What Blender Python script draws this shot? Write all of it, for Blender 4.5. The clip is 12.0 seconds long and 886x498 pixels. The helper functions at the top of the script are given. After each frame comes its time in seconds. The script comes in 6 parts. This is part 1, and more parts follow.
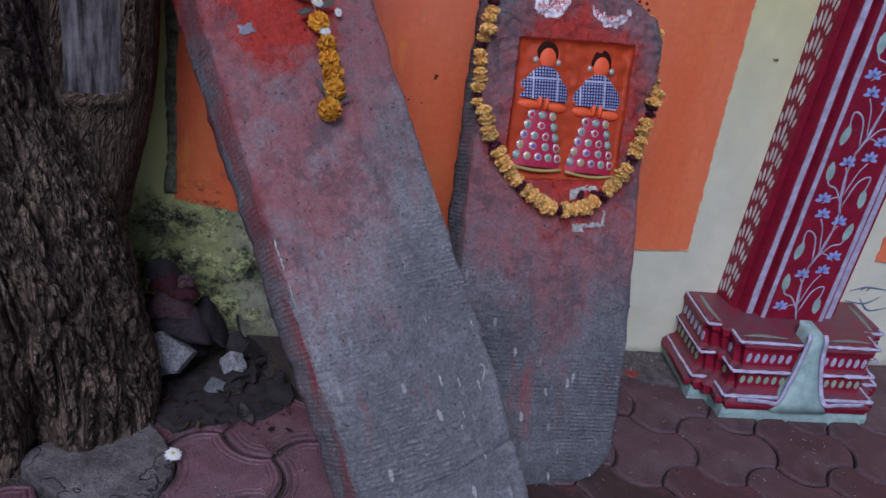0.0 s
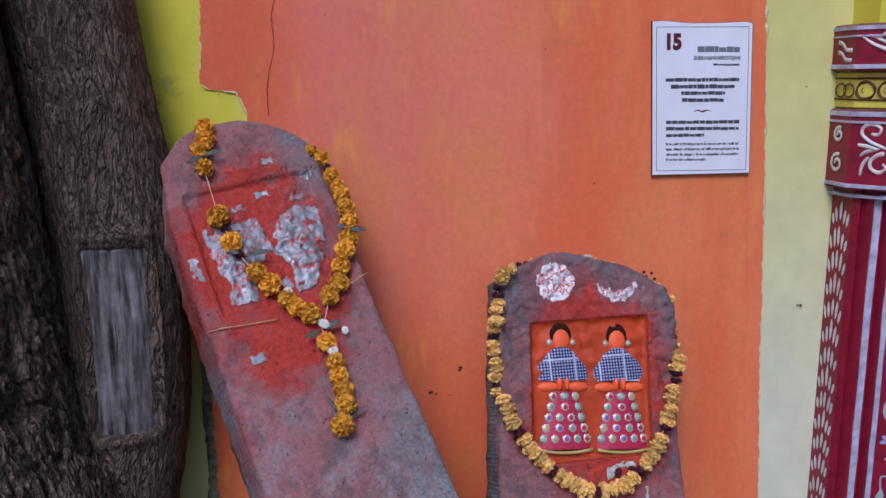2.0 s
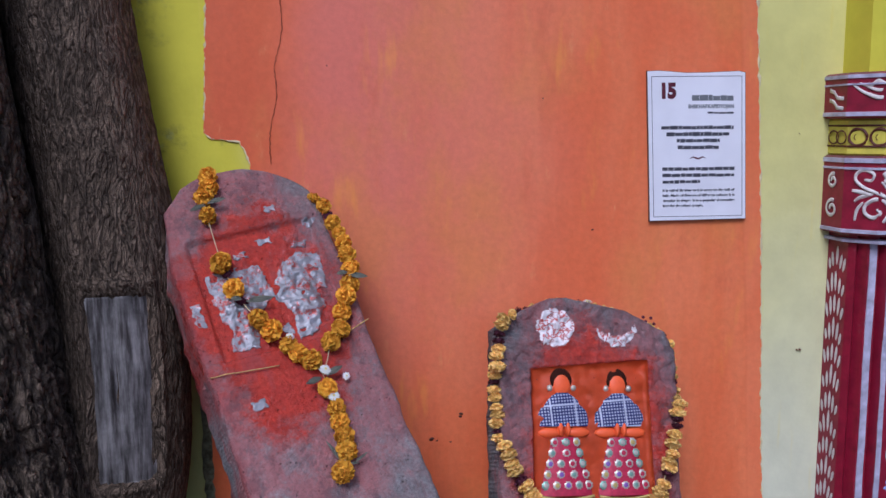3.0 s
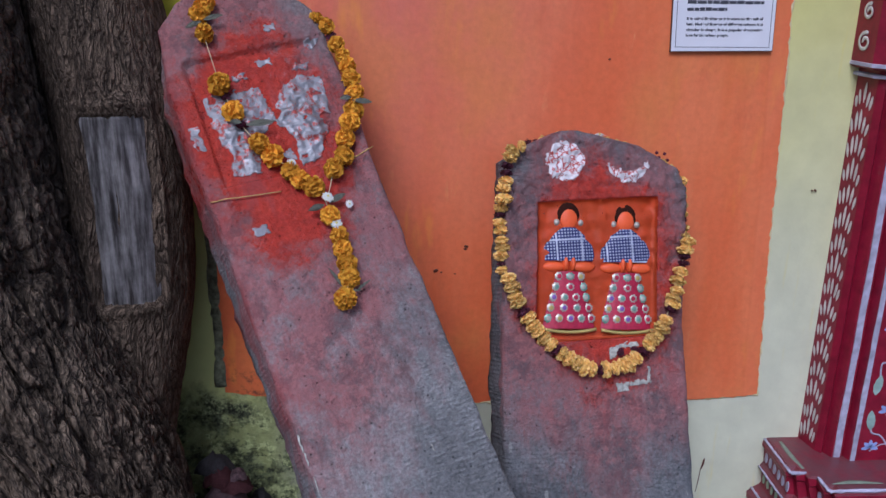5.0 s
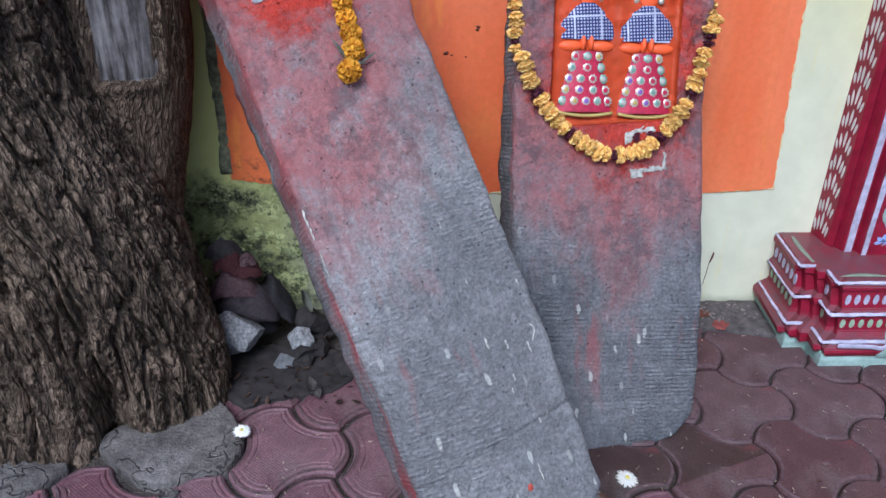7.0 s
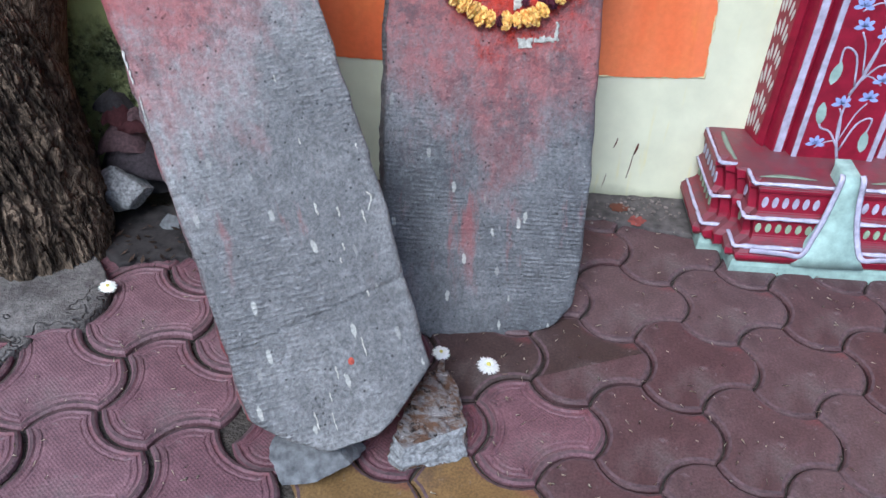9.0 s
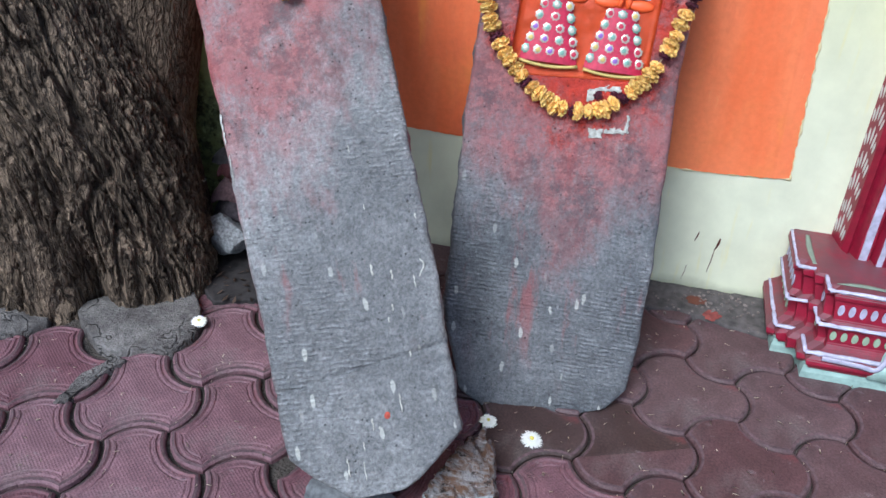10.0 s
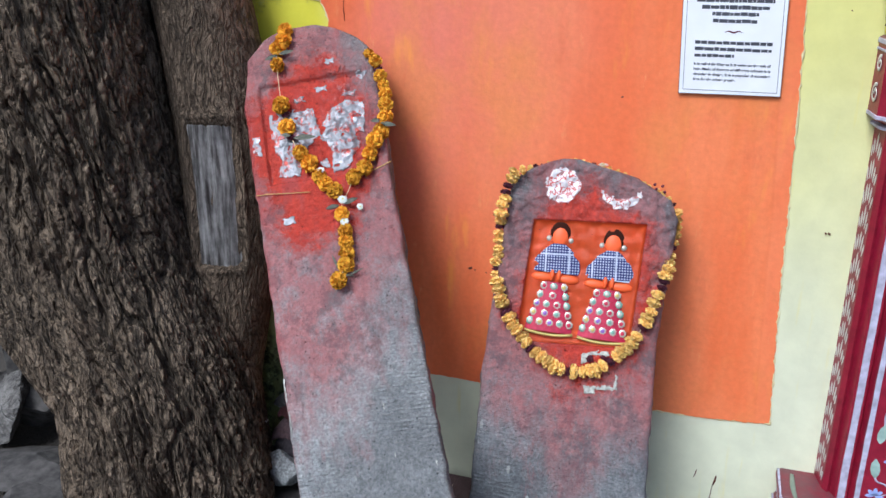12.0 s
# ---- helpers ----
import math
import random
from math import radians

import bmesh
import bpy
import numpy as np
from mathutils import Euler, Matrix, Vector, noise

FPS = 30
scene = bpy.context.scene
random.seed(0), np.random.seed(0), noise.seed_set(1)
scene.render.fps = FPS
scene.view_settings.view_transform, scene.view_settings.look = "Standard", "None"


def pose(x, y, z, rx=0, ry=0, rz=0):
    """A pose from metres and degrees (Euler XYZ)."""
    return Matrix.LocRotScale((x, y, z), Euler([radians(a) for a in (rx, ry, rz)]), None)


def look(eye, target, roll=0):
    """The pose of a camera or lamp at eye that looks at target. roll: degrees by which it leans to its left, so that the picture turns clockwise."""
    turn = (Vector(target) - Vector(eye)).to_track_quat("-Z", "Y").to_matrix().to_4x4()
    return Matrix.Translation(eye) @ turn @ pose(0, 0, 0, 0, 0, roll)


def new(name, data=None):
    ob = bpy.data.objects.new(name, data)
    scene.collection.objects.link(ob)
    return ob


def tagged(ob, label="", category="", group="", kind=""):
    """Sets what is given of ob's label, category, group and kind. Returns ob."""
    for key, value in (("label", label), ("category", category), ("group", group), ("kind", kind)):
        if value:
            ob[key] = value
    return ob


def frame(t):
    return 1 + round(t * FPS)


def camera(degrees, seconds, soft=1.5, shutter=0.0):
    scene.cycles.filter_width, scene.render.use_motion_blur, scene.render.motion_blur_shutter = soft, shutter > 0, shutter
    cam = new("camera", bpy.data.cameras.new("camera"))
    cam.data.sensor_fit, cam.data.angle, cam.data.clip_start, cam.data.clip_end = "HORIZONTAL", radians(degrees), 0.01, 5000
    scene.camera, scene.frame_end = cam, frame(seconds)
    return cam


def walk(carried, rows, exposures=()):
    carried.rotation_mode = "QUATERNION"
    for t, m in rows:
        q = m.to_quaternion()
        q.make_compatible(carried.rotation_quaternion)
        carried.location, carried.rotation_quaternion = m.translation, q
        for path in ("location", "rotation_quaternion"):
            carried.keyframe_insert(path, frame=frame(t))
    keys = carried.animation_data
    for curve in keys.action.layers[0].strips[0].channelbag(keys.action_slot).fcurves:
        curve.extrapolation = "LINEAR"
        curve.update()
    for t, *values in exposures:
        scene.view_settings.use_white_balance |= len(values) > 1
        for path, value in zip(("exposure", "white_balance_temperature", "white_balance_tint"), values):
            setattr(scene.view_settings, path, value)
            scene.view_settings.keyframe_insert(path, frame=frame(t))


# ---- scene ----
cam = camera(55.0, 12.0, soft=1.5)
PATH = [
    (0, (0.092, 0.153, 1.243), (0.441, 1.881, 0.298), 9.8),
    (0.5, (0.174, 0.198, 1.27), (0.353, 2.025, 0.475), 5.1),
    (1, (0.209, 0.184, 1.291), (0.312, 2.079, 0.658), 1.9),
    (1.5, (0.219, 0.165, 1.314), (0.316, 2.096, 0.803), 1.3),
    (2, (0.224, 0.146, 1.325), (0.346, 2.102, 0.929), -0.4),
    (2.5, (0.222, 0.134, 1.337), (0.365, 2.105, 1.026), -0.7),
    (2.7, (0.219, 0.131, 1.331), (0.355, 2.107, 1.054), -0.7),
    (4.3, (0.236, 0.135, 1.316), (0.341, 2.064, 0.814), -0.1),
    (4.5, (0.233, 0.151, 1.308), (0.336, 2.071, 0.758), 0.3),
    (5, (0.23, 0.171, 1.295), (0.328, 2.06, 0.646), 0.6),
    (5.5, (0.229, 0.186, 1.275), (0.319, 2.034, 0.516), 0.7),
    (6, (0.228, 0.194, 1.251), (0.322, 1.989, 0.376), 1.0),
    (6.5, (0.232, 0.193, 1.234), (0.324, 1.959, 0.299), 1.1),
    (7, (0.238, 0.19, 1.211), (0.305, 1.901, 0.178), 0.9),
    (7.2, (0.243, 0.183, 1.204), (0.289, 1.873, 0.136), 0.7),
    (8.8, (0.533, 0.235, 1.143), (0.519, 1.822, -0.073), 2.8),
    (9, (0.568, 0.238, 1.131), (0.536, 1.812, -0.102), 3.2),
    (9.5, (0.653, 0.227, 1.144), (0.451, 1.787, -0.091), 3.5),
    (10, (0.722, 0.197, 1.186), (0.345, 1.814, 0.072), 2.2),
    (10.5, (0.757, 0.197, 1.253), (0.336, 1.931, 0.35), -1.1),
    (11, (0.732, 0.2, 1.299), (0.249, 1.984, 0.533), -0.6),
    (11.5, (0.727, 0.215, 1.311), (0.197, 2.015, 0.619), -0.4),
    (11.7, (0.751, 0.128, 1.373), (0.209, 1.927, 0.688), 0.0),
    (11.8, (0.782, 0.071, 1.397), (0.229, 1.868, 0.718), 0.1),
    (11.9, (0.813, 0.006, 1.416), (0.261, 1.804, 0.736), 0.3),
    (12, (0.859, -0.039, 1.44), (0.289, 1.751, 0.753), -0.0),
]
EXPOSURES = [(0, -0.76, 5000, 24), (0.5, -0.70, 5000, 24), (1.5, -0.50, 5050, 23), (2.5, -0.26, 5050, 20), (4.5, -0.56, 5050, 20), (5.5, -0.12, 5050, 15), (6.5, 0.20, 5050, 13), (7, 0.28, 5050, 12), (9, 0.50, 5150, 9), (9.5, 0.50, 5150, 8), (10.5, 0.58, 5150, 6), (11, 0.46, 5150, 6), (11.5, 0.37, 5200, 7), (12, 0.41, 5250, 6)]
walk(cam, [(t, look(eye, target, roll)) for t, eye, target, roll in PATH], EXPOSURES)

# ---- light: a shaded spot under a bright, hazy sky ----
world = bpy.data.worlds.new("sky")
scene.world = world
world.use_nodes = True
wt = world.node_tree
sky = wt.nodes.new("ShaderNodeTexSky")
sky.sky_type = "NISHITA"
sky.sun_disc = False
SUN_UP, SUN_TURN = radians(50), radians(199)
sky.sun_elevation, sky.sun_rotation = SUN_UP, SUN_TURN
sky.dust_density = 4.0
wt.links.new(sky.outputs[0], wt.nodes["Background"].inputs[0])
wt.nodes["Background"].inputs[1].default_value = 0.105
sun = new("sun", bpy.data.lights.new("sun", "SUN"))
sun.data.energy, sun.data.angle, sun.data.color = 2.35, radians(24), (1.0, 0.94, 0.86)
sun.matrix_world = look((math.sin(SUN_TURN) * math.cos(SUN_UP) * 10, math.cos(SUN_TURN) * math.cos(SUN_UP) * 10, math.sin(SUN_UP) * 10), (0, 0, 0))

# ---- helpers of this scene ----
WALL = 1.935  # the painted face of the wall


def smooth(a, b, x):
    x = min(1.0, max(0.0, (x - a) / (b - a)))
    return x * x * (3 - 2 * x)


def lerp_table(table, x):
    """Linear interpolation in rows (x, value)."""
    if x <= table[0][0]:
        return table[0][1]
    for (x0, y0), (x1, y1) in zip(table, table[1:]):
        if x <= x1:
            return y0 + (y1 - y0) * (x - x0) / max(1e-9, x1 - x0)
    return table[-1][1]


def fbm(x, y, z, octaves=3):
    v, amp = 0.0, 1.0
    for _ in range(octaves):
        v += amp * noise.noise((x, y, z))
        x, y, z, amp = x * 2.03 + 5.1, y * 2.03 + 1.7, z * 2.03 + 3.3, amp * 0.5
    return v


def finish(bm, name, mats, shade=True):
    me = bpy.data.meshes.new(name)
    bmesh.ops.recalc_face_normals(bm, faces=bm.faces)
    bm.to_mesh(me)
    bm.free()
    for m in (mats if isinstance(mats, (list, tuple)) else [mats]):
        me.materials.append(m)
    if shade:
        me.polygons.foreach_set("use_smooth", [True] * len(me.polygons))
    return me


def part(name, bm, mats, parent=None, label="", shade=True):
    """One mesh object from a bmesh, under a thing or a part."""
    ob = new(name, finish(bm, name, mats, shade))
    if parent:
        ob.parent = parent
    return tagged(ob, label)


def thing(name, label, category, m=None, group="", kind=""):
    ob = new(name)
    ob.empty_display_size = 0.05
    if m:
        ob.matrix_world = m
    return tagged(ob, label, category, group, kind)


def box(bm, x0, x1, y0, y1, z0, z1, bevel=0.0, seg=2):
    made = bmesh.ops.create_cube(bm, size=1, matrix=Matrix.LocRotScale(((x0 + x1) / 2, (y0 + y1) / 2, (z0 + z1) / 2), None, (x1 - x0, y1 - y0, z1 - z0)))
    if bevel:
        edges = {e for v in made["verts"] for e in v.link_edges}
        bmesh.ops.bevel(bm, geom=list(edges), offset=bevel, segments=seg, affect="EDGES", profile=0.6)


def prism(bm, pts, place, depth, lip=0.0):
    """A flat outline pts (x, y), laid through place(x, y, d), from depth 0 to depth."""
    lo = [bm.verts.new(place(x, y, 0.0)) for x, y in pts]
    hi = [bm.verts.new(place(x, y, depth)) for x, y in pts]
    n = len(pts)
    for i in range(n):
        bm.faces.new((lo[i], lo[(i + 1) % n], hi[(i + 1) % n], hi[i]))
    faces = [bm.faces.new(hi), bm.faces.new(list(reversed(lo)))]
    return faces


def tube(bm, pts, radii, seg=6, flat=1.0, up=Vector((0, -1, 0))):
    """A tube along pts; flat squeezes it along up."""
    rings = []
    n = len(pts)
    pts = [Vector(p) for p in pts]
    for i, p in enumerate(pts):
        d = (pts[min(n - 1, i + 1)] - pts[max(0, i - 1)]).normalized()
        side = d.cross(up)
        side = side.normalized() if side.length > 1e-6 else Vector((1, 0, 0))
        top = side.cross(d).normalized()
        r = radii[i] if isinstance(radii, (list, tuple)) else radii
        rings.append([bm.verts.new(p + side * (r * math.cos(a)) + top * (r * flat * math.sin(a))) for a in (2 * math.pi * k / seg for k in range(seg))])
    for a, b in zip(rings, rings[1:]):
        for k in range(seg):
            bm.faces.new((a[k], a[(k + 1) % seg], b[(k + 1) % seg], b[k]))
    bm.faces.new(rings[0])
    bm.faces.new(list(reversed(rings[-1])))


def spline(pts, n):
    """n + 1 points of a Catmull-Rom curve through pts."""
    pts = [Vector(p) for p in pts]
    ext = [2 * pts[0] - pts[1]] + pts + [2 * pts[-1] - pts[-2]]
    out = []
    for i in range(n + 1):
        t = i / n * (len(pts) - 1)
        k = min(int(t), len(pts) - 2)
        f = t - k
        a, b, c, d = ext[k:k + 4]
        out.append(0.5 * ((2 * b) + (c - a) * f + (2 * a - 5 * b + 4 * c - d) * f * f + (3 * b - a - 3 * c + d) * f ** 3))
    return out


# ---- materials ----
class Nodes:
    """Short names for building one node material."""

    def __init__(self, name, rough=0.7, metal=0.0, spec=0.4):
        self.m = bpy.data.materials.new(name)
        self.m.use_nodes = True
        self.t = self.m.node_tree
        self.b = self.t.nodes["Principled BSDF"]
        self.set("Roughness", rough)
        self.set("Metallic", metal)
        self.set("Specular IOR Level", spec)
        self.co = self.node("ShaderNodeTexCoord").outputs["Object"]

    def node(self, kind):
        return self.t.nodes.new(kind)

    def put(self, socket, v):
        if isinstance(v, bpy.types.NodeSocket):
            self.t.links.new(v, socket)
        elif isinstance(v, (tuple, list)) and len(v) == 3 and socket.type == "RGBA":
            socket.default_value = (*v, 1)
        else:
            socket.default_value = v

    def set(self, name, v):
        self.put(self.b.inputs[name], v)

    def mapped(self, scale=(1, 1, 1), loc=(0, 0, 0), rot=(0, 0, 0)):
        n = self.node("ShaderNodeMapping")
        self.put(n.inputs[0], self.co)
        n.inputs["Scale"].default_value, n.inputs["Location"].default_value, n.inputs["Rotation"].default_value = scale, loc, rot
        return n.outputs[0]

    def noise(self, scale, detail=4, rough=0.55, vec=None, dist=0.0):
        n = self.node("ShaderNodeTexNoise")
        self.put(n.inputs["Vector"], vec if vec is not None else self.co)
        n.inputs["Scale"].default_value, n.inputs["Detail"].default_value = scale, detail
        n.inputs["Roughness"].default_value, n.inputs["Distortion"].default_value = rough, dist
        return n.outputs[0]

    def cells(self, scale, vec=None, feature="F1", out="Distance", rand=1.0):
        n = self.node("ShaderNodeTexVoronoi")
        n.feature = feature
        self.put(n.inputs["Vector"], vec if vec is not None else self.co)
        n.inputs["Scale"].default_value, n.inputs["Randomness"].default_value = scale, rand
        return n.outputs[out]

    def wave(self, scale, vec=None, dist=2.0, detail=2, axis="Z"):
        n = self.node("ShaderNodeTexWave")
        n.bands_direction = axis
        self.put(n.inputs["Vector"], vec if vec is not None else self.co)
        n.inputs["Scale"].default_value, n.inputs["Distortion"].default_value, n.inputs["Detail"].default_value = scale, dist, detail
        n.inputs["Detail Scale"].default_value = 2.5
        return n.outputs["Fac"]

    def xyz(self, i):
        n = self.node("ShaderNodeSeparateXYZ")
        self.put(n.inputs[0], self.co)
        return n.outputs[i]

    def do(self, op, a, b=0.0, c=None):
        n = self.node("ShaderNodeMath")
        n.operation = op
        self.put(n.inputs[0], a)
        self.put(n.inputs[1], b)
        if c is not None:
            self.put(n.inputs[2], c)
        return n.outputs[0]

    def span(self, x, a, b, lo=0.0, hi=1.0):
        n = self.node("ShaderNodeMapRange")
        n.interpolation_type = "SMOOTHSTEP"
        self.put(n.inputs[0], x)
        for i, v in enumerate((a, b, lo, hi)):
            n.inputs[i + 1].default_value = v
        return n.outputs[0]

    def mix(self, f, a, b):
        n = self.node("ShaderNodeMix")
        n.data_type = "RGBA"
        self.put(n.inputs[0], f)
        self.put(n.inputs[6], a)
        self.put(n.inputs[7], b)
        return n.outputs[2]

    def tint(self, colour, f, lo, hi):
        """colour made darker or lighter by f."""
        n = self.node("ShaderNodeMix")
        n.data_type, n.blend_type = "RGBA", "MULTIPLY"
        n.inputs[0].default_value = 1.0
        self.put(n.inputs[6], colour)
        g = self.node("ShaderNodeMapRange")
        self.put(g.inputs[0], f)
        for i, v in enumerate((0.3, 0.7, lo, hi)):
            g.inputs[i + 1].default_value = v
        self.put(n.inputs[7], g.outputs[0])
        return n.outputs[2]

    def own(self):
        return self.node("ShaderNodeObjectInfo").outputs["Random"]

    def island(self):
        return self.node("ShaderNodeNewGeometry").outputs["Random Per Island"]

    def bump(self, h, strength=0.5, dist=0.003, below=None):
        n = self.node("ShaderNodeBump")
        n.inputs["Strength"].default_value, n.inputs["Distance"].default_value = strength, dist
        self.put(n.inputs["Height"], h)
        if below is not None:
            self.put(n.inputs["Normal"], below)
        self.set("Normal", n.outputs[0])
        return n.outputs[0]

    def done(self, colour):
        self.set("Base Color", colour)
        return self.m


def plain(name, colour, rough=0.6, scale=60, lo=0.85, hi=1.12, bump=0.25, metal=0.0, spec=0.4, by_own=0.0):
    """A paint or simple matter with slight mottling and fine relief."""
    n = Nodes(name, rough, metal, spec)
    c = n.tint(colour, n.noise(scale, 5, 0.6), lo, hi)
    c = n.tint(c, n.noise(scale * 0.13, 3), 0.9, 1.08)
    if by_own:
        c = n.tint(c, n.span(n.island(), 0, 1, 0.3, 0.7), 1 - by_own, 1 + by_own)
    n.bump(n.noise(scale * 2.5, 4), bump, 0.001)
    return n.done(c)


def wall_material():
    n = Nodes("yellow_limewash", 0.75, spec=0.25)
    x, z = n.xyz(0), n.xyz(2)
    big = n.noise(2.2, 4, 0.6)
    base = n.mix(n.span(n.do("ADD", z, n.do("MULTIPLY", big, 0.5)), 0.55, 1.75), (0.675, 0.685, 0.50), (0.68, 0.64, 0.21))
    base = n.mix(n.do("MULTIPLY", n.span(n.do("ADD", x, n.do("MULTIPLY", big, 0.15)), 0.1, -0.02), n.span(z, 0.7, 1.15)), base, (0.66, 0.60, 0.045))
    base = n.mix(n.do("MULTIPLY", n.span(n.do("ADD", x, n.do("MULTIPLY", big, 0.1)), 0.06, -0.05), n.do("MULTIPLY", n.span(z, 1.05, 0.8), 0.9)), base, (0.60, 0.66, 0.22))
    base = n.tint(base, n.noise(9, 5, 0.6), 0.9, 1.06)
    streak = n.noise(6, 4, 0.6, n.mapped((9, 1, 0.9)))
    base = n.mix(n.span(streak, 0.58, 0.8, 0, 0.35), base, (0.74, 0.62, 0.10))
    # old damp and moss on the neglected end by the tree
    damp = n.do("ADD", n.span(z, 0.46, 0.1), n.do("MULTIPLY", n.noise(7, 6, 0.65), 0.9))
    damp = n.do("MULTIPLY", n.span(damp, 0.50, 0.74), n.span(x, 0.20, 0.0))
    moss = n.mix(n.span(n.noise(34, 7, 0.8), 0.42, 0.64), (0.010, 0.012, 0.008), (0.15, 0.17, 0.085))
    patchy = n.span(n.noise(11, 6, 0.7), 0.40, 0.62)
    base = n.mix(n.do("MULTIPLY", damp, n.span(patchy, 0, 1, 0.6, 1.0)), base, moss)
    base = n.mix(n.do("MULTIPLY", damp, n.span(n.noise(13, 7, 0.72, n.mapped((1, 1, 1), (3, 2, 1))), 0.50, 0.58, 0, 0.85)), base, n.mix(n.span(n.noise(85, 5, 0.8), 0.40, 0.58), (0.10, 0.12, 0.05), (0.52, 0.56, 0.25)))
    base = n.mix(n.do("MULTIPLY", damp, n.span(n.noise(48, 6, 0.8, n.mapped((1, 1, 1), (5, 1, 8))), 0.56, 0.64, 0, 0.85)), base, (0.014, 0.016, 0.010))
    base = n.mix(n.do("MULTIPLY", n.span(n.do("ADD", z, n.do("MULTIPLY", n.noise(14, 4), 0.05)), 0.055, 0.02), 0.6), base, (0.25, 0.25, 0.16))
    # bare dark masonry behind the tree, shade beside the trunk painted in with it
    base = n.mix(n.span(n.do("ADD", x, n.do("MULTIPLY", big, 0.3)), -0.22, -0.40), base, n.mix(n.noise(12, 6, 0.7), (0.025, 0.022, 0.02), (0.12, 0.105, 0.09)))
    h = n.do("ADD", n.noise(40, 5, 0.6), n.do("MULTIPLY", n.noise(5, 3), 2.0))
    n.bump(n.do("ADD", h, n.do("MULTIPLY", n.do("MULTIPLY", damp, n.noise(60, 5)), 3)), 0.35, 0.003)
    return n.done(base)


def orange_material():
    n = Nodes("orange_wall_paint", 0.5, spec=0.35)
    x, z = n.xyz(0), n.xyz(2)
    brush = n.noise(4, 5, 0.65, n.mapped((1.0, 1, 0.22)))
    c = n.mix(n.span(brush, 0.36, 0.64), (0.74, 0.155, 0.048), (0.80, 0.225, 0.085))
    pink = n.do("MULTIPLY", n.span(n.do("ADD", z, n.do("MULTIPLY", n.noise(2.5, 4), 0.7)), 0.85, 1.7), n.span(n.do("ADD", x, n.do("MULTIPLY", n.noise(3.1, 3), 0.5)), 1.05, 0.35))
    pink = n.do("MULTIPLY", pink, n.span(n.do("ADD", x, n.do("MULTIPLY", n.noise(4, 4), 0.2)), 0.05, 0.22))
    c = n.mix(n.do("MULTIPLY", n.span(n.do("ADD", x, n.do("MULTIPLY", n.noise(3, 4), 0.25)), 0.22, 0.06), 0.75), c, (0.62, 0.115, 0.040))
    c = n.mix(n.do("MULTIPLY", pink, 0.8), c, (0.69, 0.190, 0.135))
    cloud = n.noise(3.0, 6, 0.62, n.mapped((1.2, 1, 0.8), (2, 0, 7)))
    c = n.mix(n.span(cloud, 0.50, 0.68, 0, 0.55), c, (0.70, 0.235, 0.06))
    c = n.mix(n.span(n.noise(5.0, 6, 0.7, n.mapped((1.6, 1, 0.6), (6, 0, 1))), 0.56, 0.70, 0, 0.45), c, (0.62, 0.135, 0.055))
    c = n.mix(n.span(n.noise(16, 6, 0.7, n.mapped((1, 1, 0.35), (9, 0, 3))), 0.60, 0.72, 0, 0.35), c, (0.80, 0.36, 0.14))
    c = n.tint(c, n.noise(70, 5, 0.7), 0.93, 1.07)
    c = n.mix(n.span(n.noise(7, 4, 0.5, n.mapped((3, 1, 0.7))), 0.6, 0.78, 0, 0.5), c, (0.86, 0.34, 0.05))
    c = n.mix(n.span(n.noise(13, 6, 0.7, n.mapped((2.2, 1, 0.5), (1, 0, 4))), 0.66, 0.76, 0, 0.35), c, (0.86, 0.50, 0.22))
    rim = n.do("ADD", x, n.do("ADD", n.do("MULTIPLY", z, 0.0515), n.do("MULTIPLY", n.noise(5, 3), 0.012)))
    c = n.mix(n.span(rim, 1.056, 1.066, 0, 0.18), c, (0.82, 0.25, 0.12))
    c = n.mix(n.do("MULTIPLY", n.span(rim, 1.054, 1.059), n.span(rim, 1.064, 1.060, 0, 0.08)), c, (0.5, 0.10, 0.04))
    dirt = n.do("MULTIPLY", n.span(n.noise(30, 6, 0.75), 0.50, 0.66), n.do("MULTIPLY", n.span(z, 0.46, 0.34), n.span(x, 0.02, -0.08)))
    c = n.mix(n.do("MULTIPLY", dirt, 0.85), c, (0.07, 0.04, 0.03))
    n.bump(n.do("ADD", n.noise(55, 4, 0.55), n.do("MULTIPLY", n.noise(9, 3, 0.5, n.mapped((1, 1, 0.4))), 2.5)), 0.28, 0.003)
    n.set("Roughness", n.span(n.noise(8, 3), 0.3, 0.7, 0.42, 0.6))
    return n.done(c)


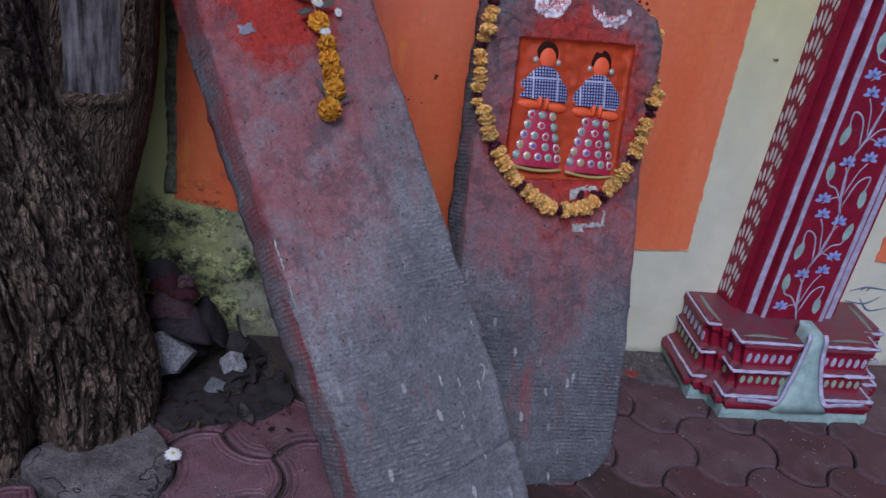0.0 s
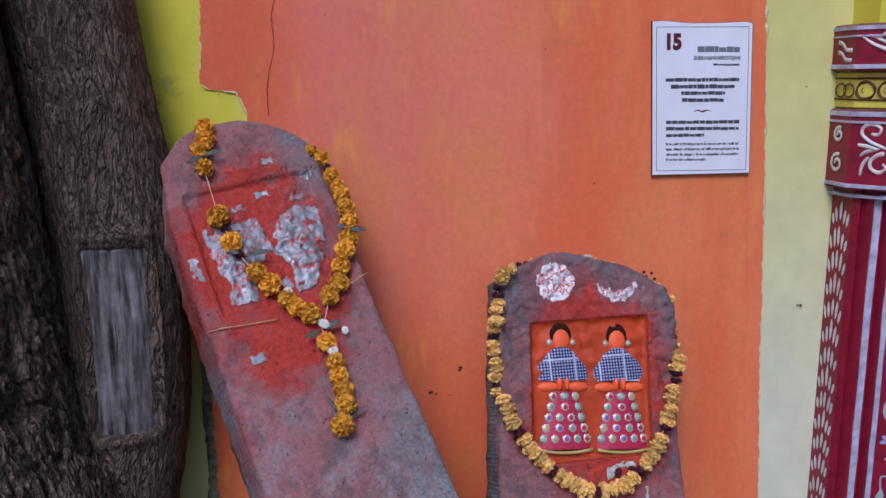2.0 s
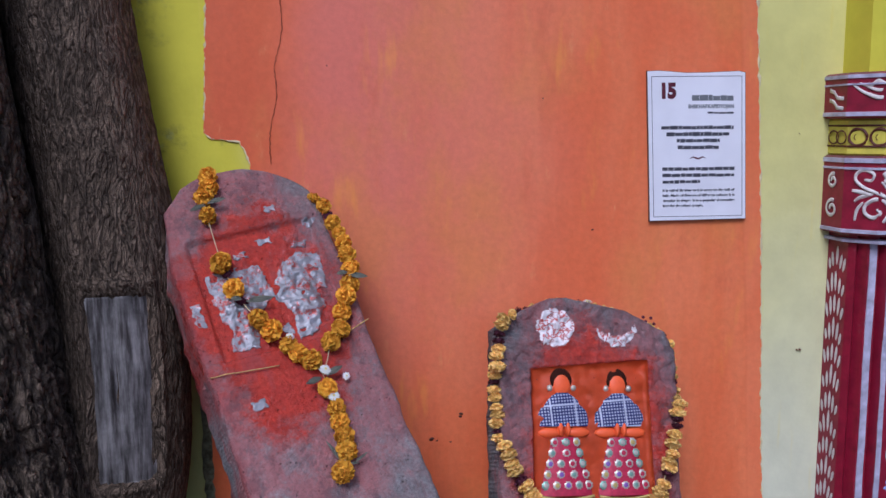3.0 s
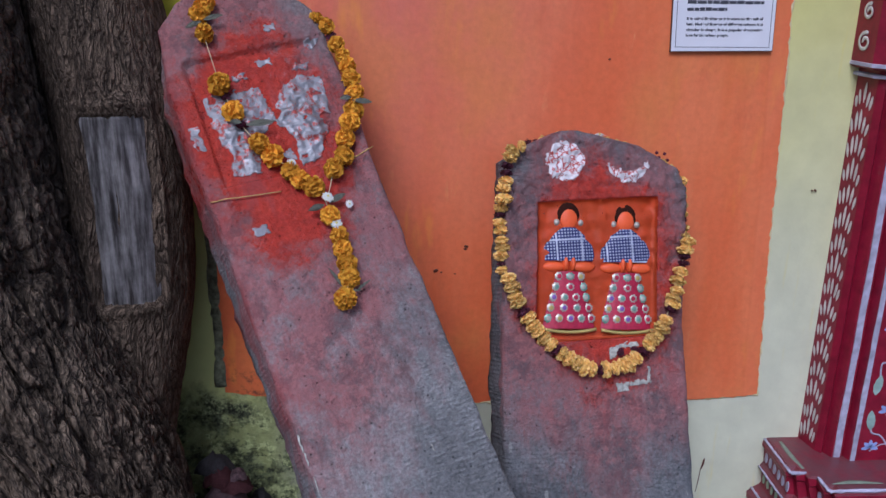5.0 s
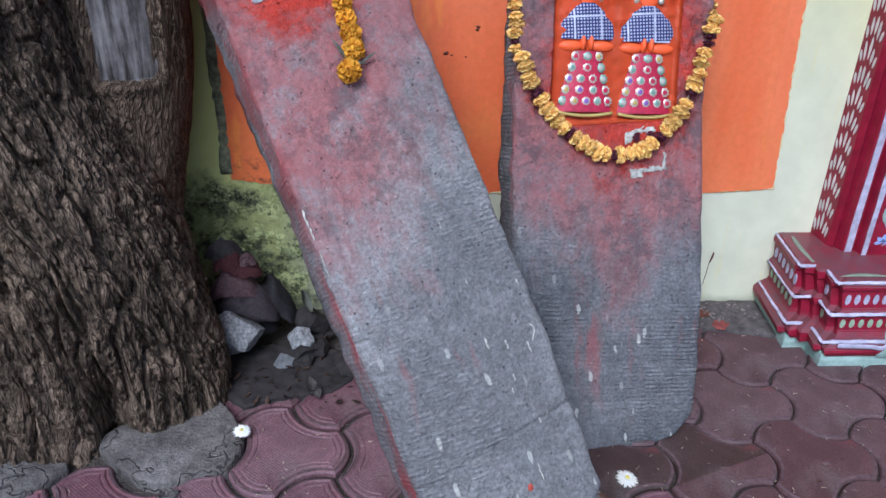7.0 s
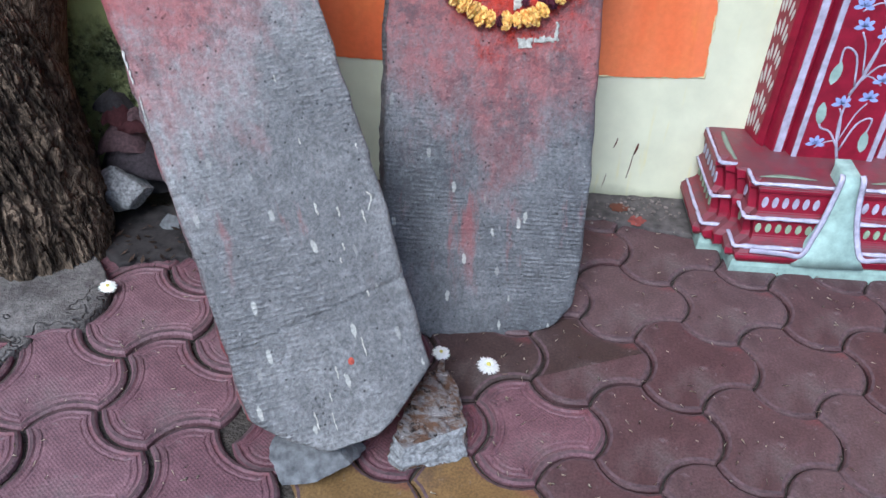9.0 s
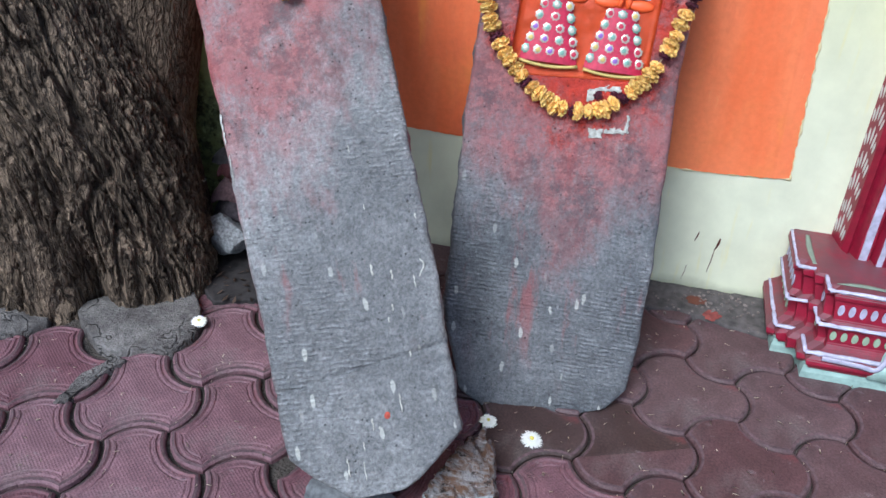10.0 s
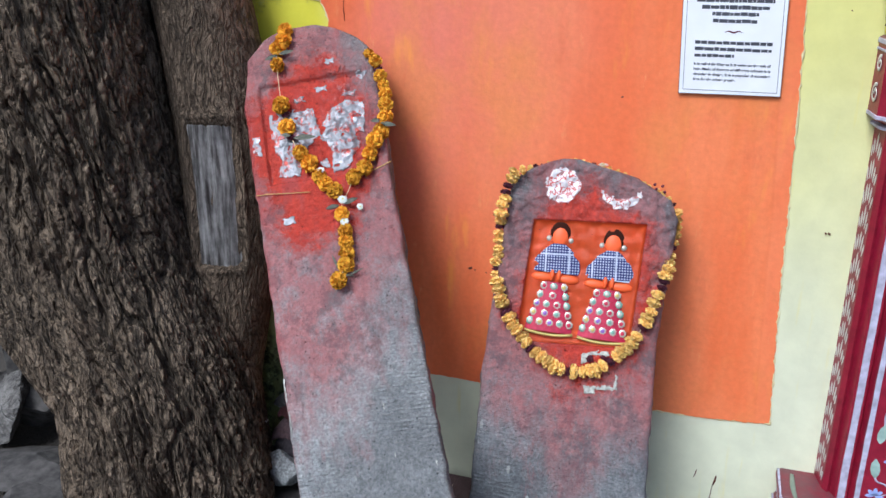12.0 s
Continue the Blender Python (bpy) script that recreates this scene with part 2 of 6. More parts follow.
def stone_material(name, red_at, film_at, slope, edge, seed, lo, hi):
    """Grey basalt, worshipped: thick vermilion round red_at (s, a, width, height), a mauve film of it over film_at, pits, soot, droppings."""
    n = Nodes(name, 0.72, spec=0.35)
    s, a = n.xyz(0), n.xyz(2)
    off = (seed, seed * 1.7, seed * 0.6)
    p1 = n.mapped((1, 1, 1), off)

    def spot(at):
        u = n.do("DIVIDE", n.do("SUBTRACT", s, at[0]), at[2])
        v = n.do("DIVIDE", n.do("SUBTRACT", a, at[1]), at[3])
        return n.do("SUBTRACT", 1.0, n.do("SQRT", n.do("ADD", n.do("MULTIPLY", u, u), n.do("MULTIPLY", v, v))))

    grey = n.mix(n.span(n.noise(4, 4, 0.6, p1), 0.35, 0.65), lo, hi)
    grey = n.tint(grey, n.noise(40, 5, 0.7, p1), 0.74, 1.26)
    grey = n.tint(grey, n.noise(150, 4, 0.75, p1), 0.58, 1.46)
    grey = n.mix(n.span(n.noise(95, 4, 0.7, n.mapped((1, 1, 0.7), (off[2], 6, off[0]))), 0.60, 0.70, 0, 0.55), grey, (0.33, 0.335, 0.33))
    grey = n.mix(n.span(n.noise(3.2, 5, 0.65, n.mapped((1, 1, 0.6), (off[1], 1, 5))), 0.54, 0.72, 0, 0.5), grey, (0.085, 0.088, 0.09))
    # the mauve film of thin pigment, then the thick red
    film = n.do("ADD", spot(film_at), n.do("ADD", n.do("MULTIPLY", n.do("SUBTRACT", n.noise(6, 6, 0.72, n.mapped((1, 1, 0.5), off)), 0.5), 1.3), n.do("MULTIPLY", n.do("SUBTRACT", n.noise(34, 5, 0.75, n.mapped((1, 1, 0.6), off)), 0.5), 0.45)))
    film = n.do("SUBTRACT", film, n.do("MULTIPLY", s, slope))
    flank = n.span(n.do("ADD", n.xyz(1), n.do("MULTIPLY", n.noise(9, 4, 0.6, p1), 0.03)), 0.030, 0.046)
    film = n.do("SUBTRACT", film, n.do("MULTIPLY", flank, 0.75))
    mauve = n.mix(n.noise(11, 5, 0.6, p1), (0.235, 0.118, 0.124), (0.50, 0.155, 0.142))
    blot = n.span(n.noise(17, 6, 0.78, n.mapped((1, 1, 0.75), (off[2], 3, off[1]))), 0.36, 0.56, 0.35, 1.0)
    c = n.mix(n.do("MULTIPLY", n.span(film, -0.12, 0.42, 0, 0.9), blot), grey, n.tint(mauve, n.noise(110, 4, 0.75), 0.78, 1.24))
    lump = n.noise(24, 6, 0.72, p1)
    thick = n.do("ADD", spot(red_at), n.do("ADD", n.do("MULTIPLY", n.do("SUBTRACT", n.noise(8, 5, 0.65, p1), 0.5), 1.1), n.do("MULTIPLY", n.do("SUBTRACT", lump, 0.5), 0.8)))
    red = n.mix(n.noise(18, 4, 0.6), (0.34, 0.022, 0.016), (0.62, 0.062, 0.028))
    red = n.tint(red, n.noise(90, 4, 0.7), 0.65, 1.25)
    c = n.mix(n.span(n.do("ADD", thick, n.do("MULTIPLY", n.do("SUBTRACT", n.noise(120, 4, 0.8, p1), 0.5), 0.5)), -0.05, 0.38, 0, 0.96), c, red)
    # soot and old oil on the thick paint, mostly round its border
    soot = n.do("MULTIPLY", n.span(n.noise(11, 6, 0.8, p1), 0.47, 0.60), n.span(film, 0.0, 0.25))
    c = n.mix(n.do("MULTIPLY", n.do("MULTIPLY", soot, n.span(thick, 0.5, 0.1)), 0.5), c, (0.06, 0.056, 0.064))
    # lower runs of red wash
    wash = n.do("MULTIPLY", n.span(n.noise(7, 6, 0.65, n.mapped((1.6, 1, 0.42), (off[1], 4, 2))), 0.55, 0.66), n.span(n.do("ADD", spot(film_at), 0.75), 0.0, 0.5))
    c = n.mix(n.do("MULTIPLY", wash, 0.5), c, (0.36, 0.085, 0.08))
    if edge:
        left = n.do("MULTIPLY", n.span(n.do("ADD", s, n.do("MULTIPLY", n.noise(7, 4), 0.06)), edge + 0.05, edge + 0.015), n.span(n.noise(12, 5, 0.65, n.mapped((1, 1, 0.5))), 0.40, 0.58))
        c = n.mix(n.do("MULTIPLY", left, 0.65), c, (0.36, 0.055, 0.05))
        band = n.do("MULTIPLY", n.span(n.xyz(1), 0.014, 0.024), n.span(n.do("ADD", n.xyz(1), n.do("MULTIPLY", n.noise(10, 4), 0.10)), 0.135, 0.075))
        band = n.do("MULTIPLY", band, n.do("MULTIPLY", n.span(n.do("ADD", a, n.do("MULTIPLY", n.noise(5, 3), 0.5)), 0.42, 0.05, 0.25, 1.0), n.span(s, 0.0, -0.05)))
        c = n.mix(n.do("MULTIPLY", n.do("MULTIPLY", band, n.span(n.noise(14, 5, 0.7, n.mapped((1, 1, 0.5), (3, 3, 3))), 0.36, 0.54)), 0.9), c, (0.40, 0.045, 0.045))
    pits = n.span(n.do("ADD", n.cells(85, p1), n.do("MULTIPLY", n.noise(200, 3), 0.12)), 0.10, 0.26, 1, 0)
    pits = n.do("MULTIPLY", pits, n.span(n.noise(30, 2, 0.5, p1), 0.48, 0.58))
    c = n.mix(n.do("MULTIPLY", pits, 0.7), c, (0.015, 0.014, 0.016))
    # small pale flecks and dust
    dust = n.do("MULTIPLY", n.span(n.noise(75, 5, 0.8, n.mapped((1.6, 1, 0.7), off)), 0.62, 0.72), n.span(a, 0.3, -0.2))
    c = n.mix(n.do("MULTIPLY", dust, 0.5), c, (0.42, 0.42, 0.40))
    runs = n.mapped((60, 1, 22), (seed, 0, 0))
    pick = n.span(n.cells(1, runs, out="Color"), 0.80, 0.84)
    fleck = n.do("MULTIPLY", n.span(n.do("ADD", n.cells(1, runs), n.do("MULTIPLY", n.noise(120, 3), 0.35)), 0.46, 0.36), pick)
    fleck = n.do("MULTIPLY", fleck, n.span(n.do("ADD", a, n.do("MULTIPLY", n.noise(3, 2), 0.4)), 0.30, -0.25))
    c = n.mix(n.do("MULTIPLY", fleck, 0.7), c, (0.58, 0.58, 0.52))
    # rows of the toothed chisel on the lower face, half worn away
    rows = n.wave(38, n.mapped((1, 1, 1.0), (0, 0, seed), (0, radians(-5), 0)), 2.2, 3)
    rows = n.do("MULTIPLY", rows, n.span(n.noise(75, 4, 0.75, n.mapped((0.75, 1, 1), off)), 0.42, 0.58))
    rows = n.do("MULTIPLY", rows, n.do("MULTIPLY", n.span(film, 0.25, -0.35), n.span(n.noise(3.5, 3, 0.5, p1), 0.32, 0.6)))
    c = n.tint(c, n.span(rows, 0, 1, 0.40, 0.78), 0.84, 1.25)
    h = n.do("ADD", n.do("MULTIPLY", rows, 1.1), n.do("ADD", n.do("MULTIPLY", n.noise(170, 4, 0.75), 1.7), n.do("MULTIPLY", n.noise(48, 4, 0.65), 1.6)))
    h = n.do("ADD", h, n.do("MULTIPLY", n.span(thick, 0, 0.3), n.do("MULTIPLY", lump, 2.2)))
    n.bump(n.do("SUBTRACT", h, n.do("MULTIPLY", pits, 1.8)), 0.80, 0.0038)
    n.set("Roughness", n.span(thick, 0.0, 0.3, 0.74, 0.24))
    return n.done(c)


def bark_material(name, dark, light, seed, fine, lean):
    """Bark: upright plates of grey-brown cork parted by dark seams."""
    n = Nodes(name, 0.9, spec=0.2)
    v = n.mapped((1, 1, 0.27), (seed, 0, 0), (0, radians(lean), 0))
    warp = n.noise(9, 3, 0.5, n.mapped((1, 1, 0.5)))
    move = n.node("ShaderNodeVectorMath")
    move.operation = "MULTIPLY_ADD"
    n.put(move.inputs[0], warp)
    move.inputs[1].default_value = (0.05, 0.05, 0.02)
    n.put(move.inputs[2], v)
    v = move.outputs[0]

    def seams(scale, width):
        r = n.do("ABSOLUTE", n.do("SUBTRACT", n.noise(scale, 2, 0.45, v), 0.5))
        return n.span(r, 0.0, width)

    big, mid, small = seams(30 * fine, 0.095), seams(62 * fine, 0.10), seams(130 * fine, 0.10)
    c = n.mix(n.span(n.noise(45, 6, 0.75, v), 0.34, 0.66), n.mix(0.6, dark, light), light)
    c = n.tint(c, n.noise(5, 4, 0.6), 0.7, 1.3)
    c = n.mix(n.span(n.noise(14, 6, 0.7, v), 0.58, 0.72, 0, 0.5), c, (0.20, 0.16, 0.125))
    c = n.tint(c, n.noise(260, 3, 0.7), 0.7, 1.3)
    c = n.mix(n.span(big, 0, 1, 0.35, 1.0), dark, c)
    c = n.mix(n.span(mid, 0, 1, 0.55, 1.0), dark, c)
    c = n.mix(n.span(n.noise(3.5, 5, 0.65, n.mapped((1, 1, 0.6), (seed, 8, 2))), 0.56, 0.72, 0, 0.45), c, (0.12, 0.075, 0.05))
    h = n.do("ADD", n.do("MULTIPLY", big, 1.0), n.do("ADD", n.do("MULTIPLY", mid, 0.6), n.do("MULTIPLY", small, 0.3)))
    h = n.do("ADD", h, n.do("MULTIPLY", n.noise(150, 5, 0.75), 0.5))
    n.bump(h, 0.9, 0.009)
    return n.done(c)


def paver_material(name, dark, light, knurl):
    n = Nodes(name, 0.68, spec=0.35)
    c = n.mix(n.own(), dark, light)
    c = n.tint(c, n.noise(14, 5, 0.65), 0.72, 1.25)
    c = n.mix(n.span(n.noise(6, 5, 0.6), 0.52, 0.72, 0, 0.55), c, (0.13, 0.115, 0.105))
    c = n.mix(n.span(n.noise(9, 4, 0.6, n.mapped((1, 1, 1), (7, 3, 0))), 0.60, 0.75, 0, 0.55), c, (0.05, 0.03, 0.03))
    c = n.mix(n.span(n.noise(24, 6, 0.7, n.mapped((1, 1, 1), (2, 9, 0))), 0.60, 0.70, 0, 0.6), c, (0.20, 0.165, 0.165))
    c = n.mix(n.span(n.noise(7, 6, 0.7, n.mapped((1, 1, 1), (4, 1, 6))), 0.56, 0.68, 0, 0.6), c, (0.15, 0.042, 0.044))
    c = n.mix(n.span(n.noise(55, 5, 0.75, n.mapped((1, 1, 1), (1, 5, 0))), 0.64, 0.72, 0, 0.5), c, (0.24, 0.22, 0.20))
    c = n.tint(c, n.noise(220, 3, 0.7), 0.66, 1.30)
    n.set("Roughness", n.span(n.noise(10, 4, 0.6), 0.35, 0.65, 0.48, 0.78))
    h = n.do("ADD", n.noise(120, 4, 0.65), n.do("MULTIPLY", n.noise(30, 3), 0.8))
    if knurl:
        g = n.mapped((1, 1, 0.001), (0, 0, 0), (0, 0, radians(40)))
        dots = n.cells(190, g, rand=0.15)
        h = n.do("ADD", h, n.do("MULTIPLY", dots, 1.6))
    n.bump(h, 0.45, 0.0018)
    return n.done(c)


def foil_material():
    n = Nodes("silver_leaf_foil", 0.45, 0.45)
    c = n.mix(n.span(n.noise(50, 5, 0.8), 0.51, 0.60), (0.30, 0.30, 0.315), (0.34, 0.06, 0.045))
    c = n.tint(c, n.noise(25, 4, 0.7), 0.75, 1.2)
    n.bump(n.noise(110, 4, 0.65), 0.6, 0.003)
    n.set("Roughness", n.span(n.noise(70, 3), 0.35, 0.65, 0.36, 0.62))
    return n.done(c)


def chalk_material():
    """Silver-white foil rubbed with red, as on the sun and moon."""
    n = Nodes("rubbed_white_foil", 0.5, 0.1)
    vein = n.do("ABSOLUTE", n.do("SUBTRACT", n.noise(48, 3, 0.6), 0.5))
    c = n.mix(n.span(vein, 0.012, 0.035), (0.42, 0.06, 0.045), (0.68, 0.64, 0.64))
    c = n.mix(n.span(n.noise(30, 5, 0.8), 0.58, 0.66, 0, 0.85), c, (0.40, 0.07, 0.05))
    n.bump(n.noise(150, 4, 0.65), 0.5, 0.002)
    return n.done(c)


def marigold_material(name, a, b):
    n = Nodes(name, 0.7, spec=0.2)
    c = n.mix(n.island(), a, b)
    c = n.tint(c, n.own(), 0.85, 1.12)
    n.set("Subsurface Weight", 0.15)
    n.b.inputs["Subsurface Radius"].default_value = (0.006, 0.003, 0.001)
    return n.done(c)


def shawl_material():
    n = Nodes("blue_block_print", 0.6)
    g = n.mapped((1, 0.001, 1), (0.003, 0, 0.004))
    d = n.span(n.cells(165, g, rand=0.0), 0.26, 0.38)
    c = n.mix(d, (0.36, 0.38, 0.50), (0.016, 0.022, 0.11))
    for axis, at in ((0, 0.026), (2, 0.0265)):
        line = n.do("PINGPONG", n.do("ADD", n.xyz(axis), 1.0), at)
        c = n.mix(n.span(line, 0.0022, 0.0012), c, (0.46, 0.48, 0.58))
    return n.done(n.tint(c, n.noise(90, 3), 0.8, 1.15))


def soil_material():
    n = Nodes("damp_soil", 0.9, spec=0.2)
    c = n.mix(n.noise(18, 6, 0.7), (0.03, 0.026, 0.023), (0.11, 0.095, 0.08))
    c = n.tint(c, n.noise(160, 4, 0.7), 0.7, 1.3)
    n.bump(n.do("ADD", n.noise(40, 5, 0.7), n.noise(160, 4)), 0.8, 0.01)
    return n.done(c)


M_WALL, M_ORANGE = wall_material(), orange_material()
M_TALL = stone_material("vermilion_smeared_basalt", (-0.015, 0.535, 0.18, 0.27), (-0.05, 0.50, 0.36, 0.60), 1.15, -0.14, 2.0, (0.168, 0.170, 0.170), (0.275, 0.277, 0.272))
M_SHORT = stone_material("vermilion_smeared_basalt_dark", (0.03, 0.15, 0.19, 0.25), (0.02, 0.08, 0.29, 0.40), 0.0, 0, 9.0, (0.096, 0.101, 0.107), (0.186, 0.189, 0.192))
M_BARK = bark_material("dark_fissured_bark", (0.015, 0.011, 0.008), (0.242, 0.180, 0.124), 0.0, 1.0, 0)
M_BARK2 = bark_material("smoother_bark", (0.045, 0.032, 0.022), (0.250, 0.182, 0.126), 5.0, 2.2, 0)
M_PAVER = paver_material("maroon_concrete_paver", (0.076, 0.036, 0.037), (0.108, 0.068, 0.069), False)
M_PAVER_RED = paver_material("red_knurled_paver", (0.120, 0.050, 0.060), (0.182, 0.102, 0.115), True)
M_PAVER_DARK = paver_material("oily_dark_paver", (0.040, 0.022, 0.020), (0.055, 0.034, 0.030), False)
# pinkish highlight along the joints, painted as one chamfer colour
M_CHAMFER = plain("paver_edge_highlight", (0.098, 0.060, 0.064), 0.8, 70, 0.45, 1.35, 0.8)
M_PAVER_YELLOW = paver_material("ochre_concrete_paver", (0.15, 0.090, 0.028), (0.18, 0.11, 0.042), False)
M_FOIL = foil_material()
M_CHALK = chalk_material()
M_GOLD = marigold_material("orange_marigold_petals", (0.62, 0.28, 0.014), (0.80, 0.42, 0.03))
M_CREAM = marigold_material("pale_marigold_petals", (0.72, 0.45, 0.11), (0.84, 0.60, 0.22))
M_MAROON = marigold_material("dried_maroon_petals", (0.05, 0.012, 0.022), (0.12, 0.02, 0.04))
M_DAISY = marigold_material("white_petals", (0.78, 0.78, 0.70), (0.84, 0.84, 0.80))
M_LEAF = plain("dry_green_leaf", (0.19, 0.20, 0.155), 0.7, 80)
M_THREAD = plain("cotton_thread", (0.62, 0.50, 0.30), 0.9, 300)
M_THREAD_Y = plain("yellow_thread", (0.60, 0.40, 0.14), 0.9, 300, 0.4, 1.3)
M_PANEL = plain("fresh_vermilion_paint", (0.78, 0.110, 0.022), 0.5, 70, 0.92, 1.06, 0.3)
M_SHAWL = shawl_material()
M_SKIRT = plain("crimson_paint", (0.42, 0.018, 0.055), 0.5, 120, 0.7, 1.2)
M_HAIR = plain("dark_brown_paint", (0.035, 0.012, 0.008), 0.95, 120, spec=0.05)
M_SILVER = plain("silver_sequin", (0.50, 0.46, 0.38), 0.35, 300, metal=0.35)
M_GREENSEQ = plain("green_sequin", (0.22, 0.36, 0.28), 0.35, 300, metal=0.3)
M_VIOLET = plain("violet_sequin", (0.26, 0.13, 0.42), 0.35, 300, metal=0.3)
M_GILT = plain("gilt_fringe", (0.50, 0.38, 0.12), 0.5, 300, metal=0.3)
M_CRIMSON = Nodes("crimson_gloss_paint", 0.42, spec=0.45)
_c = M_CRIMSON.tint((0.235, 0.008, 0.028), M_CRIMSON.noise(30, 5, 0.65), 0.7, 1.25)
_up = M_CRIMSON.node("ShaderNodeSeparateXYZ")
M_CRIMSON.put(_up.inputs[0], M_CRIMSON.node("ShaderNodeNewGeometry").outputs["Normal"])
_c = M_CRIMSON.mix(M_CRIMSON.do("MULTIPLY", M_CRIMSON.span(_up.outputs[2], 0.3, 0.8), M_CRIMSON.span(M_CRIMSON.noise(16, 5, 0.7), 0.3, 0.6, 0.3, 0.75)), _c, (0.105, 0.062, 0.066))
_c = M_CRIMSON.mix(M_CRIMSON.span(M_CRIMSON.noise(22, 6, 0.75), 0.62, 0.74, 0, 0.5), _c, (0.20, 0.10, 0.10))
M_CRIMSON.bump(M_CRIMSON.noise(45, 5, 0.6), 0.4, 0.002)
M_CRIMSON = M_CRIMSON.done(_c)
M_WHITE = plain("lilac_white_paint", (0.50, 0.48, 0.60), 0.55, 45, 0.6, 1.15)
M_PETAL = plain("off_white_paint", (0.66, 0.62, 0.58), 0.5, 60, 0.78, 1.12)
M_BLUE = plain("pale_blue_paint", (0.32, 0.40, 0.72), 0.5, 60)
M_MINT = plain("mint_green_paint", (0.36, 0.50, 0.44), 0.55, 40, 0.7, 1.15)
M_BANDY = plain("yellow_paint", (0.66, 0.58, 0.07), 0.5, 60)
M_BROWN = plain("brown_line_paint", (0.10, 0.025, 0.012), 0.5, 60)
M_RIM = plain("pale_paint_ridge", (0.70, 0.61, 0.34), 0.6, 60)
M_BOARD = plain("white_printed_board", (0.80, 0.80, 0.84), 0.32, 20, 0.97, 1.02, 0.05)
M_CRACK = plain("crack_shadow_paint", (0.30, 0.06, 0.025), 0.7, 60)
M_EDGE = plain("dark_board_edge", (0.12, 0.06, 0.04), 0.6, 60)
M_INK = plain("grey_ink", (0.06, 0.06, 0.075), 0.6, 60)
M_INK2 = plain("dark_maroon_ink", (0.09, 0.008, 0.02), 0.6, 60)
M_LIME = plain("white_lime_marks", (0.50, 0.49, 0.43), 0.7, 150, 0.45, 1.2, 0.8)
M_ROCK = plain("grey_stone", (0.13, 0.135, 0.138), 0.85, 60, 0.5, 1.4, 1.0)
M_SPECK = plain("speckled_pale_stone", (0.20, 0.205, 0.205), 0.85, 150, 0.45, 1.75, 1.0)
M_SPLIT = Nodes("rusty_split_stone", 0.85, spec=0.25)
_v = M_SPLIT.mapped((1, 2.2, 4.0), (0, 0, 0), (0.3, 0.5, 0.6))
_c = M_SPLIT.mix(M_SPLIT.span(M_SPLIT.noise(26, 6, 0.7, _v), 0.40, 0.60), (0.115, 0.065, 0.040), (0.21, 0.20, 0.195))
_c = M_SPLIT.mix(M_SPLIT.span(M_SPLIT.noise(38, 5, 0.7, _v), 0.60, 0.68), _c, (0.40, 0.385, 0.37))
_c = M_SPLIT.mix(M_SPLIT.span(M_SPLIT.noise(30, 6, 0.75, M_SPLIT.mapped((1, 1.6, 3), (4, 1, 2))), 0.44, 0.38), _c, (0.020, 0.015, 0.012))
M_SPLIT.bump(M_SPLIT.noise(60, 6, 0.7, _v), 1.0, 0.006)
M_SPLIT = M_SPLIT.done(_c)
M_ROCK2 = plain("brown_grey_stone", (0.17, 0.14, 0.125), 0.85, 40, 0.5, 1.45, 0.9)
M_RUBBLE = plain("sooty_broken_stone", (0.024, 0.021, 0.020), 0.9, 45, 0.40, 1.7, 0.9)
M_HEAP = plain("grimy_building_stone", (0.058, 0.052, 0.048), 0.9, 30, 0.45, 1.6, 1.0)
M_SLAB = Nodes("worn_cement_slab", 0.9, spec=0.25)
_c = M_SLAB.mix(M_SLAB.span(M_SLAB.noise(6, 6, 0.7), 0.36, 0.64), (0.085, 0.076, 0.070), (0.185, 0.172, 0.158))
_c = M_SLAB.tint(_c, M_SLAB.noise(45, 6, 0.75), 0.6, 1.4)
_c = M_SLAB.tint(_c, M_SLAB.noise(190, 4, 0.75), 0.7, 1.3)
_w = M_SLAB.do("ABSOLUTE", M_SLAB.do("SUBTRACT", M_SLAB.noise(5.5, 4, 0.6, M_SLAB.mapped((1, 1, 1), (3, 8, 1))), 0.5))
_c = M_SLAB.mix(M_SLAB.span(_w, 0.001, 0.005, 0.5, 0.0), _c, (0.015, 0.013, 0.012))
M_SLAB.bump(M_SLAB.do("ADD", M_SLAB.do("ADD", M_SLAB.noise(30, 6, 0.75), M_SLAB.noise(130, 4, 0.7)), M_SLAB.span(_w, 0.0, 0.014)), 0.9, 0.006)
M_SLAB = M_SLAB.done(_c)
M_FILL = plain("dirty_cement_fill", (0.085, 0.075, 0.07), 0.9, 35, 0.5, 1.5, 0.8)
M_CLOTH = plain("maroon_cloth", (0.085, 0.027, 0.030), 0.9, 200, 0.7, 1.2, 0.5)
M_CLOTH2 = plain("dusty_black_cloth", (0.045, 0.042, 0.045), 0.9, 200, 0.7, 1.3, 0.5)
M_DRYLEAF = plain("dry_tan_leaf", (0.40, 0.26, 0.17), 0.7, 90)
M_SOIL = soil_material()
M_WOOD = Nodes("bare_weathered_wood", 0.7, spec=0.3)
_v = M_WOOD.mapped((1, 1, 0.10))
_c = M_WOOD.mix(M_WOOD.span(M_WOOD.noise(60, 5, 0.65, _v), 0.34, 0.66), (0.045, 0.038, 0.035), (0.33, 0.31, 0.30))
M_WOOD.bump(M_WOOD.noise(80, 5, 0.6, _v), 0.8, 0.004)
M_WOOD = M_WOOD.done(M_WOOD.tint(_c, M_WOOD.noise(14, 6, 0.7), 0.65, 1.85))

